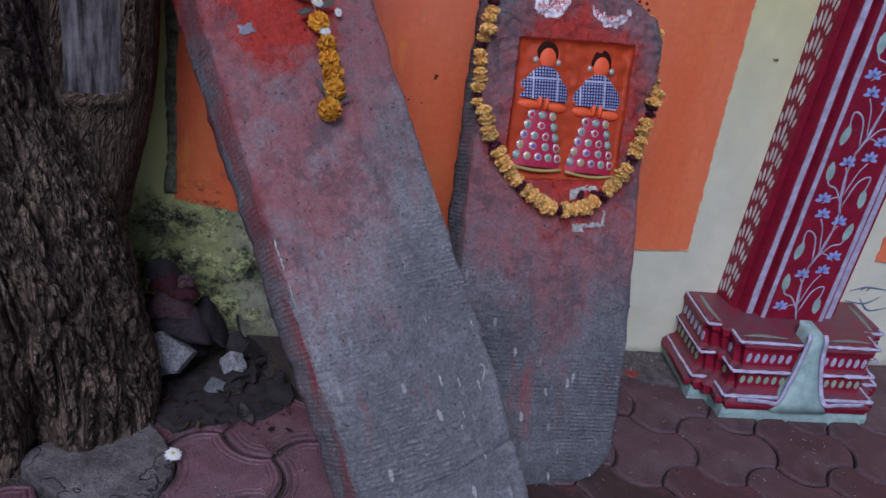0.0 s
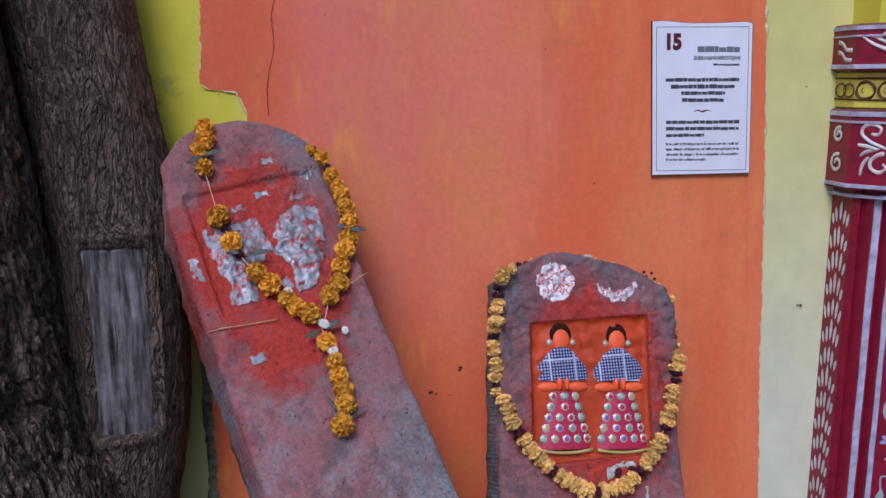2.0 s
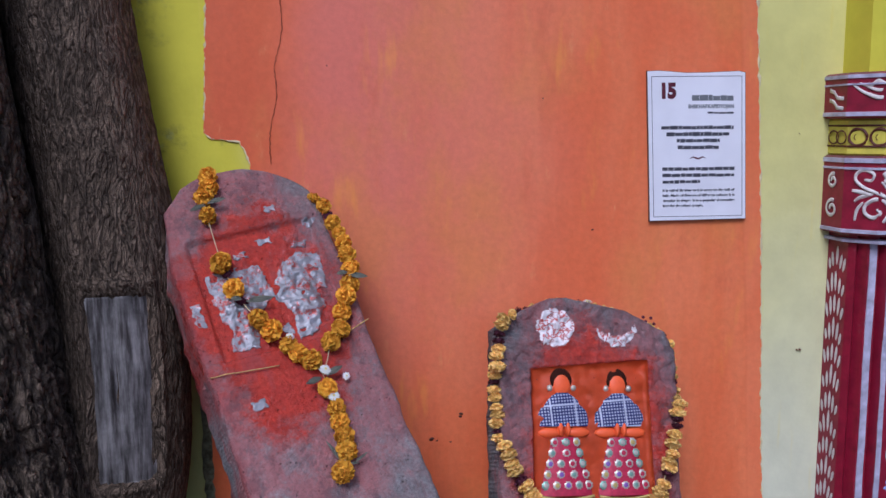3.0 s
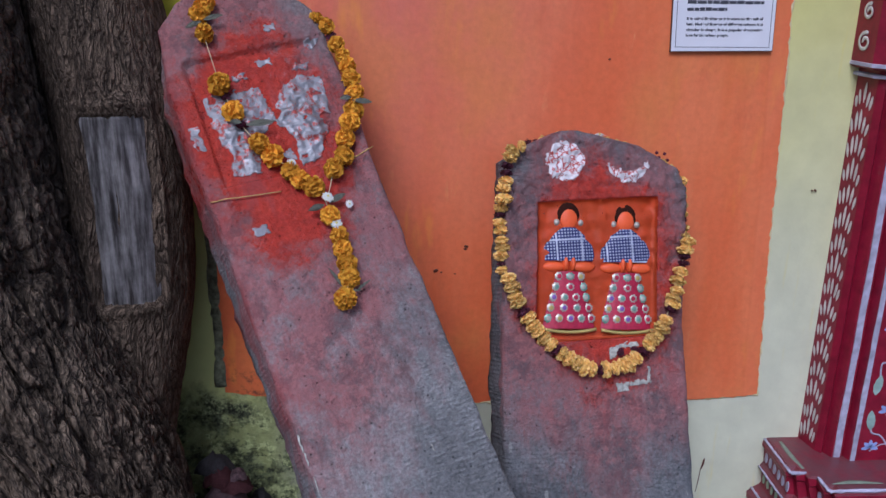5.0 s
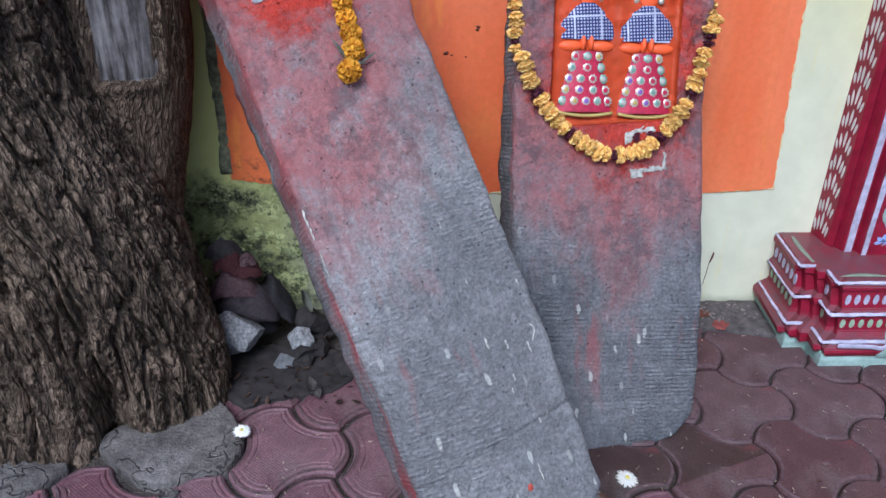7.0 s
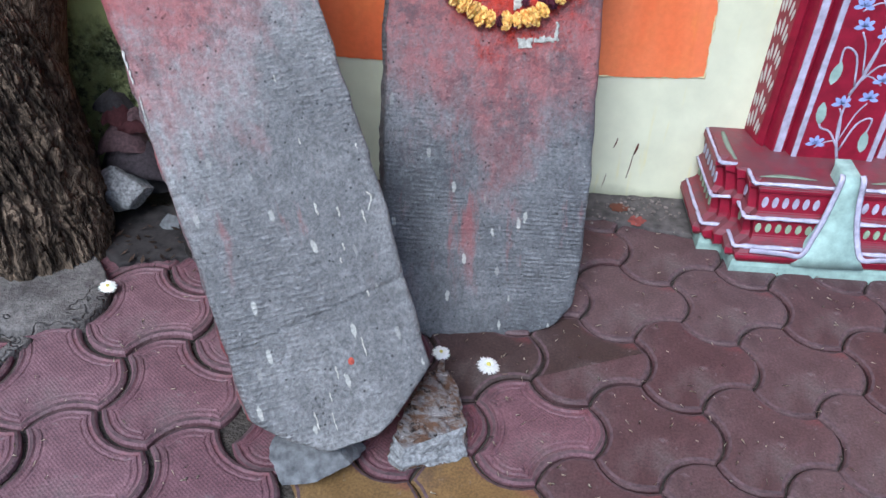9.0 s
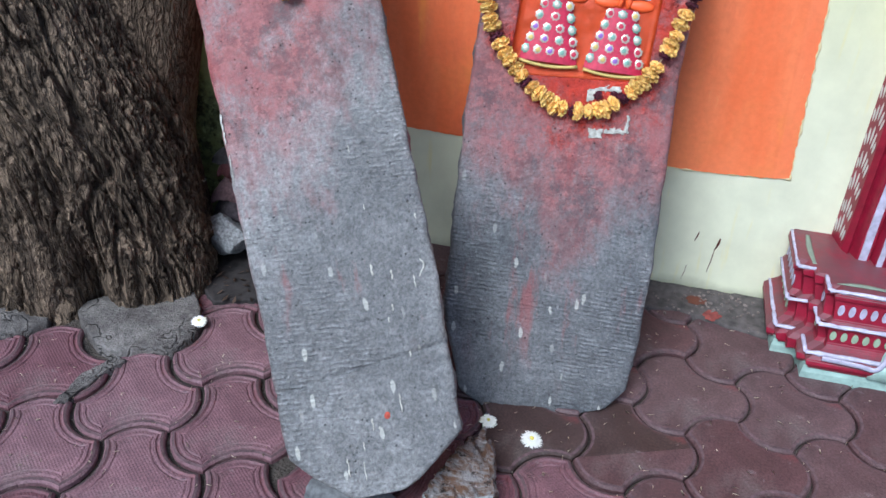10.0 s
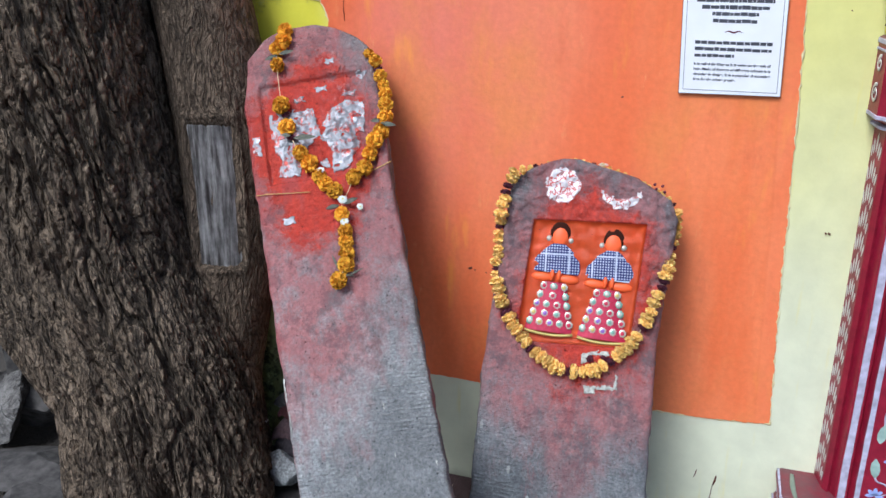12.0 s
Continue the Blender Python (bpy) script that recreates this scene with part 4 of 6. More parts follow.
# the flaring tongue at the middle of the base
TONGUE = [(0.076, 0.030, -0.267), (0.059, 0.055, -0.262), (0.041, 0.095, -0.248), (0.029, 0.140, -0.239), (0.022, 0.185, -0.232), (0.018, 0.222, -0.228), (0.016, 0.232, -0.218)]
bm = bmesh.new()
loft(bm, [[(-w, y + 0.06, z), (-w, y, z), (0, y - 0.003, z), (w, y, z), (w, y + 0.06, z)] for w, z, y in TONGUE])
tongue = part("tongue", bm, M_MINT, pilaster, "mint-green flaring leaf on the base")
bm = bmesh.new()
for h in (-1, 1):
    edge = [Vector((h * 0.17, -0.262, 0.058)), Vector((h * 0.10, -0.266, 0.058))] + [Vector((h * (w + 0.004), y - 0.002, z)) for w, z, y in TONGUE[1:]]
    tube(bm, spline(edge, 26), 0.0065, 6, 0.3)
part("painted_line", bm, M_WHITE, tongue, "lilac-white border of the leaf")

# painted sprig and orange field past the pilaster
bm = bmesh.new()
prism(bm, ragged([(1.595, 0.33), (2.6, 0.33), (2.6, 2.35), (1.58, 2.35)], seed=3), on_wall, 0.004)
part("painted_field", bm, M_ORANGE, wall_north, "orange painted field with a ragged edge", shade=False)
bm = bmesh.new()
for a, b, c in (((1.56, 0.235), (1.61, 0.25), (1.68, 0.245)), ((1.56, 0.205), (1.62, 0.20), (1.66, 0.225)), ((1.60, 0.215), (1.64, 0.18), (1.69, 0.19))):
    tube(bm, spline([(a[0], WALL - 0.001, a[1]), (b[0], WALL - 0.001, b[1]), (c[0], WALL - 0.001, c[1])], 10), [0.001 + 0.002 * math.sin(q / 10 * 3.1) for q in range(11)], 5, 0.4)
for q in range(5):
    petal(bm, Vector((1.585 + 0.008 * q, WALL - 0.0005, 0.238)), Vector((0.6, 0, 0.8 if q % 2 else -0.5)).normalized(), Vector((0.8, 0, -0.6)), 0.02, 0.006, outf)
part("painted_sprig", bm, plain("grey_blue_line_paint", (0.16, 0.20, 0.26), 0.6), wall_north, "grey-blue painted sprig")


# ---- numbered board on the wall ----
TILT_B = math.atan2(0.013, 0.318)
sign = thing("information_board", "white printed board numbered 15, screwed to the orange wall", "sign", pose(0.782, WALL - 0.005, 1.116))
SW, SH = 0.213, 0.319
bm = bmesh.new()
prism(bm, [(0.0, 0.0), (SW, 0.002), (SW, SH - 0.004), (SW * 0.93, SH - 0.001), (SW * 0.62, SH - 0.0035), (SW * 0.4, SH - 0.004), (SW * 0.12, SH + 0.001), (0.0, SH)], lambda x, z, d: (x, -d, z), 0.006)
part("panel", bm, M_EDGE, sign, "dark edge of the board", shade=False)
bm = bmesh.new()
prism(bm, [(0.0012, 0.0015), (SW - 0.0012, 0.0035), (SW - 0.0012, SH - 0.005), (SW * 0.93, SH - 0.002), (SW * 0.62, SH - 0.0045), (SW * 0.4, SH - 0.005), (SW * 0.12, SH), (0.0012, SH - 0.001)], lambda x, z, d: (x, -0.0055 - d, z), 0.0015)
face = part("face", bm, M_BOARD, sign, "white printed face", shade=False)
bm = bmesh.new()
for x0, x1, z0, z1 in ((0.009, SW - 0.008, 0.0095, 0.0105), (0.009, SW - 0.008, SH - 0.0125, SH - 0.0115), (0.009, 0.010, 0.0095, SH - 0.0115), (SW - 0.009, SW - 0.008, 0.0095, SH - 0.0115)):
    box(bm, x0, x1, -0.0074, -0.0069, z0, z1)
part("border_line", bm, M_INK, face, "thin dark border line", shade=False)
rng = random.Random(5)


def bars(x0, x1, z, height, gap=0.0013, lo=0.008, hi=0.02):
    """A line of unreadable print."""
    bm = bmesh.new()
    x = x0
    while x < x1 - 0.002:
        w = min(rng.uniform(lo, hi), x1 - x)
        box(bm, x, x + w, -0.0074, -0.0069, z + rng.uniform(-.0004, .0004), z + height * rng.uniform(1.1, 1.45))
        x += w + gap
    return bm


for x0, x1, z, h in ((0.096, 0.186, 0.256, 0.0085),):
    part("print_line", bars(x0, x1, z, h, 0.0008), plain("faded_ink", (0.16, 0.17, 0.18), 0.6), face, shade=False)
part("print_line", bars(0.130, 0.186, 0.2285, 0.003), M_INK, face, shade=False)
for x0, x1, z in ((0.029, 0.186, 0.196), (0.040, 0.178, 0.182), (0.062, 0.156, 0.1685), (0.064, 0.154, 0.154)):
    part("print_line", bars(x0, x1, z, 0.0058, 0.0010, 0.006, 0.018), M_INK, face, shade=False)
for x0, x1, z in ((0.030, 0.188, 0.1085), (0.030, 0.187, 0.095), (0.030, 0.112, 0.0815)):
    part("print_line", bars(x0, x1, z, 0.0052), M_INK, face, shade=False)
bm = bmesh.new()
tube(bm, spline([(0.090, -0.0071, 0.134), (0.098, -0.0071, 0.137), (0.108, -0.0071, 0.134), (0.118, -0.0071, 0.137), (0.127, -0.0071, 0.134)], 20), [0.0003 + 0.0016 * math.sin(q / 20 * math.pi) for q in range(21)], 5, 0.2)
part("ornament", bm, M_INK2, face, "small maroon flourish")


def words(text, size, x, z, material, parent, squeeze=1.0, bold=0.0, right=False):
    cu = bpy.data.curves.new("letters", "FONT")
    cu.body, cu.size, cu.extrude, cu.offset = text, size, 0.0002, bold
    cu.align_x = "RIGHT" if right else "LEFT"
    tmp = bpy.data.objects.new("letters", cu)
    scene.collection.objects.link(tmp)
    me = bpy.data.meshes.new_from_object(tmp.evaluated_get(bpy.context.evaluated_depsgraph_get()))
    bpy.data.objects.remove(tmp)
    me.materials.clear()
    me.materials.append(material)
    me.transform(Matrix.Translation((x, -0.0072, z)) @ Matrix.Rotation(radians(90), 4, "X") @ Matrix.Diagonal((squeeze, 1, 1, 1)))
    ob = new("lettering", me)
    ob.parent = parent
    return ob


tagged(words("15", 0.042, 0.026, 0.263, M_INK2, face, 0.86, 0.0026), "dark maroon number 15")


def set_line(text, x0, x1, z, height, material, bold):
    """A line of print stretched to run from x0 to x1."""
    ob = words(text, height * 1.38, 0.0, z, material, face, 1.0, bold)
    xs = [v.co.x for v in ob.data.vertices]
    lo, hi = min(xs), max(xs)
    ob.data.transform(Matrix.Translation((x0, 0, 0)) @ Matrix.Diagonal(((x1 - x0) / (hi - lo), 1, 1, 1)) @ Matrix.Translation((-lo, 0, 0)))
    return ob


set_line("SHEKHARKAPIDYOJAN", 0.088, 0.187, 0.2405, 0.0078, plain("title_ink", (0.10, 0.11, 0.12), 0.6), 0.0004)
M_SMALL = plain("small_print_ink", (0.05, 0.05, 0.065), 0.6)
for text, x1, z in (("It is called Shekhar as it is worn on the tuft of", 0.188, 0.064), ("hair. Made of flowers of different colours it is", 0.188, 0.053), ("circular in shape. It is a popular decorative", 0.188, 0.042), ("item for the urbane people.", 0.118, 0.031)):
    set_line(text, 0.030, x1, z, 0.0054, M_SMALL, 0.0003)


# the board hangs with its sides a little out of plumb
OUT_OF_PLUMB = Matrix(((1, 0, -math.tan(TILT_B), 0), (0, 1, 0, 0), (0, 0, 1, 0), (0, 0, 0, 1)))
for ob in sign.children_recursive:
    ob.data.transform(OUT_OF_PLUMB)


# ---- the two carved stones ----
def slab_rings(left, right, a0, a1, rows, cols, thick, relief, wob, seed, r=0.014):
    """Closed rings round a leaning slab, from its foot to its top: a worn front, rough sides and back."""
    bm = bmesh.new()
    rings = []
    for i in range(rows + 1):
        a = a0 + (a1 - a0) * i / rows
        sl = lerp_table(left, a) + wob * fbm(a * 14, seed, 0, 3)
        sr = lerp_table(right, a) + wob * fbm(a * 14, seed + 7, 0, 3)
        d = thick(a)
        ring = []
        for j in range(cols + 1):
            f = j / cols
            f = f + 0.06 * math.sin(2 * math.pi * f) * -1 * 0.5
            s = sl + (sr - sl) * f
            e = min(s - sl, sr - s, (a1 - a) * 0.9 + 0.001)
            back = 0.0
            if e < r:
                k = (r - e) / r
                back = r * 0.7 * (1 - math.sqrt(max(0.0, 1 - k * k)))
            ring.append((s, relief(s, a) + back, a))
        for k in range(1, 6):
            ring.append((sr + 0.005 * fbm(a * 22, k * 0.9, seed, 3) + 0.003 * (k > 1), 0.012 + (d - 0.012) * k / 6, a))
        for k in range(6):
            ring.append((sr + (sl - sr) * (k + 0.5) / 6, d + 0.01 * fbm(a * 9, k, seed + 3, 2), a))
        for k in range(5, 0, -1):
            ring.append((sl + 0.006 * fbm(a * 22, k * 0.9, seed + 5, 3) - 0.003 * (k > 1), 0.012 + (d - 0.012) * k / 6, a))
        rings.append([bm.verts.new(p) for p in ring])
    n = len(rings[0])
    for p, q in zip(rings, rings[1:]):
        for k in range(n):
            bm.faces.new((p[k], p[(k + 1) % n], q[(k + 1) % n], q[k]))
    bm.faces.new(list(reversed(rings[0])))
    bm.faces.new(rings[-1])
    return bm


def frame_of(c, s, n, a):
    """A pose with x along s, y into the stone, z along a."""
    return Matrix(((s[0], -n[0], a[0], c[0]), (s[1], -n[1], a[1], c[1]), (s[2], -n[2], a[2], c[2]), (0, 0, 0, 1)))


def well(s, a, s0, s1, a0, a1, soft):
    return smooth(s0 - soft, s0, s) * smooth(s1 + soft, s1, s) * smooth(a0 - soft, a0, a) * smooth(a1 + soft, a1, a)


TALL = frame_of((0.19757, 1.40005, 0.58438), (0.90799, 0.39442, 0.1414), (0.22609, -0.74533, 0.62718), (-0.35276, 0.53751, 0.76593))
SHORT = frame_of((0.61066, 1.66902, 0.57002), (0.98985, 0.14211, 0.0), (0.13128, -0.91443, 0.38285), (-0.05441, 0.37897, 0.92381))


def tall_relief(s, a):
    y = 0.005 * fbm(s * 7, a * 5, 1.0, 3) + 0.0022 * fbm(s * 45, a * 45, 2.0, 3)
    w = well(s, a, -0.112, 0.124, 0.462, 0.706, 0.008)
    y += 0.011 * w
    for cs, ca, rs, ra, h in ((-0.055, 0.56, 0.045, 0.085, 0.012), (0.06, 0.56, 0.05, 0.09, 0.013), (-0.03, 0.665, 0.05, 0.03, 0.009), (0.07, 0.675, 0.04, 0.025, 0.009), (0.002, 0.53, 0.02, 0.06, 0.004)):
        q = ((s - cs) / rs) ** 2 + ((a - ca) / ra) ** 2
        y -= h * w * math.exp(-q * 1.4) * (0.75 + 0.6 * fbm(s * 60, a * 60, 5, 2))
    y -= 0.006 * smooth(0.70, 0.73, a) * smooth(0.77, 0.74, a) * smooth(-0.13, -0.1, s)
    y += 0.006 * math.exp(-((s - 0.075 - (a - 0.1) * -0.05) / 0.022) ** 2) * smooth(-0.05, 0.06, a) * smooth(0.22, 0.12, a)
    y += 0.006 * smooth(0.35, 0.10, a) * smooth(-0.105, -0.14, s) * 1.6
    y += 0.005 * math.exp(-((a + 0.437 - s * 0.12) / 0.0045) ** 2)
    return y


def short_relief(s, a):
    t = s - (a - 0.16) * 0.09
    y = 0.004 * fbm(s * 7, a * 6, 11.0, 3) + (0.002 + 0.0045 * smooth(0.0, 0.3, a)) * fbm(s * 45, a * 45, 12.0, 4)
    y += 0.011 * well(t, a, -0.104, 0.138, 0.024, 0.292, 0.006)
    y += 0.005 * math.exp(-((s + 0.12) / 0.05) ** 2 - ((a - 0.3) / 0.08) ** 2)
    return y


tall_stone = thing("hero_stone", "tall leaning grey stone slab smeared with vermilion, propped on rocks", "carved stone", TALL)
bm = slab_rings([(-0.636, -0.03), (-0.6, -0.08), (-0.556, -0.122), (-0.488, -0.128), (-0.337, -0.128), (-0.212, -0.135), (-0.004, -0.141), (0.215, -0.147), (0.421, -0.150), (0.437, -0.153), (0.659, -0.156), (0.79, -0.136), (0.835, -0.095), (0.852, -0.06), (0.860, -0.03)],
                [(-0.636, 0.055), (-0.625, 0.08), (-0.596, 0.119), (-0.56, 0.163), (-0.404, 0.163), (-0.278, 0.168), (-0.055, 0.161), (0.449, 0.154), (0.533, 0.160), (0.729, 0.157), (0.775, 0.154), (0.806, 0.129), (0.84, 0.079), (0.860, 0.03)],
                -0.636, 0.860, 420, 96, lambda a: 0.085 + 0.085 * smooth(-0.62, -0.40, a) - 0.105 * smooth(0.36, 0.86, a), tall_relief, 0.0035, 1.0)
slab_a = part("slab", bm, M_TALL, tall_stone, "worn slab, red above and grey below")

short_stone = thing("hero_stone", "shorter leaning stone slab with a painted niche of two relief figures", "carved stone", SHORT)
bm = slab_rings([(-0.628, -0.12), (-0.60, -0.165), (-0.45, -0.205), (-0.34, -0.205), (-0.047, -0.193), (0.067, -0.184), (0.212, -0.168), (0.30, -0.160), (0.387, -0.150), (0.415, -0.10), (0.430, -0.062), (0.437, -0.04)],
                [(-0.628, 0.06), (-0.61, 0.125), (-0.569, 0.160), (-0.477, 0.174), (-0.323, 0.183), (-0.115, 0.187), (0.045, 0.190), (0.25, 0.214), (0.309, 0.222), (0.352, 0.206), (0.40, 0.128), (0.424, 0.04), (0.437, 0.0)],
                -0.628, 0.437, 320, 104, lambda a: 0.115 - 0.015 * smooth(0.2, 0.437, a), short_relief, 0.003, 21.0)
slab_b = part("slab", bm, M_SHORT, short_stone, "worn slab with a sunken niche")


def sheet(bm, pts, relief, lift, nx=26, amp=0.003, seed=0.0, torn=0.0):
    """A crumpled thin sheet with the outline pts, lying on a stone's relief."""
    x0, x1 = min(p[0] for p in pts), max(p[0] for p in pts)
    z0, z1 = min(p[1] for p in pts), max(p[1] for p in pts)

    def inside(x, z):
        hit = False
        for (ax, az), (bx, bz) in zip(pts, pts[1:] + pts[:1]):
            if (az > z) != (bz > z) and x < (bx - ax) * (z - az) / (bz - az) + ax:
                hit = not hit
        return hit

    st = (x1 - x0) / nx
    nz = max(2, int((z1 - z0) / st))
    grid = {}
    for i in range(nx + 1):
        for j in range(nz + 1):
            x, z = x0 + st * i, z0 + (z1 - z0) * j / nz
            if inside(x + 0.006 * fbm(x * 70, z * 70, seed), z + 0.006 * fbm(x * 70, z * 70, seed + 4)):
                crumple = amp * (abs(fbm(x * 60, z * 60, seed, 2)) - 0.3)
                grid[i, j] = bm.verts.new((x, relief(x, z) - lift - amp - crumple, z))
    for i in range(nx):
        for j in range(nz):
            q = [grid.get(k) for k in ((i, j), (i + 1, j), (i + 1, j + 1), (i, j + 1))]
            worn = torn > 0 and fbm((x0 + st * i) * 38, z0 * 9 + j * st * 38, seed + 9, 3) > torn
            if all(q) and not worn:
                bm.faces.new(q)
    loose = [v for v in bm.verts if not v.link_faces]
    bmesh.ops.delete(bm, geom=loose, context="VERTS")
    under = {}
    for e in [e for e in bm.edges if len(e.link_faces) == 1]:
        for v in e.verts:
            if v not in under:
                under[v] = bm.verts.new(v.co + Vector((0, 0.0012 + amp, 0)))
        bm.faces.new((e.verts[0], e.verts[1], under[e.verts[1]], under[e.verts[0]]))


for k, pts in enumerate(([(-0.103, 0.633), (-0.075, 0.642), (0.003, 0.636), (0.010, 0.57), (-0.008, 0.549), (-0.03, 0.53), (-0.045, 0.471), (-0.098, 0.475), (-0.085, 0.515), (-0.10, 0.55)],
                         [(0.045, 0.63), (0.08, 0.648), (0.118, 0.635), (0.122, 0.60), (0.108, 0.544), (0.08, 0.50), (0.067, 0.474), (0.025, 0.462), (0.03, 0.52), (0.004, 0.565), (0.02, 0.60)],
                         [(0.043, 0.755), (0.07, 0.753), (0.066, 0.735), (0.046, 0.735)], [(-0.145, 0.58), (-0.128, 0.58), (-0.126, 0.53), (-0.146, 0.535)],
                         [(-0.10, 0.372), (-0.07, 0.374), (-0.066, 0.352), (-0.098, 0.352)], [(0.11, 0.712), (0.14, 0.708), (0.136, 0.695), (0.112, 0.698)], [(0.07, 0.668), (0.11, 0.665), (0.105, 0.652), (0.072, 0.655)], [(0.01, 0.69), (0.04, 0.692), (0.038, 0.675), (0.012, 0.676)], [(-0.04, 0.668), (-0.012, 0.67), (-0.014, 0.655), (-0.038, 0.654)], [(0.0, 0.50), (0.022, 0.51), (0.02, 0.478), (0.004, 0.476)])):
    bm = bmesh.new()
    sheet(bm, pts, tall_relief, 0.0006, 60 if k < 2 else 18, 0.0011 if k < 2 else 0.0008, k * 3.0, 0.55 if k < 2 else 0.40)
    part("silver_foil", bm, M_FOIL, slab_a, "crumpled silver foil stuck on the carving")
bm = bmesh.new()
tube(bm, [(x, tall_relief(x, z) - 0.0012 - (0.004 if -0.13 < x < 0.14 else 0.0), z) for x, z in [(-0.150 + 0.012 * q, 0.436 - 0.0013 * q) for q in range(11)]], 0.0011, 5)
part("yellow_thread", bm, M_THREAD_Y, tall_stone, "yellow thread tied round the slab")
bm = bmesh.new()
tube(bm, [(x, tall_relief(x, z) - 0.0015, z) for x, z in [(0.10 + 0.01 * q, 0.448 + 0.003 * q) for q in range(7)]], 0.0011, 5)
part("yellow_thread", bm, M_THREAD_Y, tall_stone, "yellow thread tied round the slab")
# thick droppings on the front edge and face
bm = bmesh.new()
rng = random.Random(3)
drops = ((-0.138, 0.02, 0.03, 0.004), (-0.137, -0.01, 0.022, 0.003), (-0.135, -0.05, 0.05, 0.002), (0.062, -0.27, 0.020, 0.004), (0.093, -0.285, 0.016, 0.0035), (0.148, -0.20, 0.012, 0.003), (0.142, -0.275, 0.045, 0.0032), (0.128, -0.30, 0.02, 0.003), (0.085, -0.34, 0.012, 0.003), (0.075, -0.36, 0.012, 0.0025), (0.07, -0.485, 0.03, 0.0025), (0.02, -0.515, 0.02, 0.003), (0.03, -0.53, 0.014, 0.003), (-0.005, -0.58, 0.03, 0.002), (-0.03, -0.57, 0.03, 0.003), (0.06, -0.07, 0.012, 0.0025), (0.068, -0.17, 0.010, 0.002), (0.10, -0.42, 0.01, 0.003), (0.0, -0.55, 0.014, 0.0025))
for s, a, h, w in drops:
    w = w * 0.75
    bm = bmesh.new()
    q = 6
    tube(bm, [(s + 0.25 * w * math.sin(k * 1.7 + s * 90) + (0.006 * math.sin(k * 1.1) if h > 0.04 and s > 0 else 0), tall_relief(s, a) - 0.0004, a - h * k / q) for k in range(q + 1)], [0.75 * w * f for f in (0.4, 1.0, 0.8, 0.6, 0.9, 0.7, 0.3)], 6, 0.3)
    part("dried_dropping", bm, M_LIME, slab_a, "dried white bird dropping")
bm = bmesh.new()
bmesh.ops.create_icosphere(bm, subdivisions=2, radius=1, matrix=Matrix.LocRotScale((0.045, tall_relief(0.045, -0.515), -0.515), None, (0.0055, 0.001, 0.0065)))
part("vermilion_mark", bm, plain("rubbed_vermilion", (0.42, 0.075, 0.045), 0.8, 200, 0.5, 1.3, 0.8), tall_stone, "small vermilion dot")


# the painted niche, the moon and sun, and the relief figures of the shorter stone
bm = bmesh.new()
nx, nz = 40, 44
grid = [[None] * (nz + 1) for _ in range(nx + 1)]
for i in range(nx + 1):
    for j in range(nz + 1):
        a = 0.020 + 0.276 * j / nz
        t = -0.108 + 0.250 * i / nx
        s = t + (a - 0.16) * 0.09
        grid[i][j] = bm.verts.new((s, short_relief(s, a) - 0.0012, a))
for i in range(nx):
    for j in range(nz):
        bm.faces.new((grid[i][j], grid[i + 1][j], grid[i + 1][j + 1], grid[i][j + 1]))
bmesh.ops.solidify(bm, geom=list(bm.faces), thickness=0.0008)
part("painted_niche", bm, M_PANEL, short_stone, "bright vermilion paint in the niche")


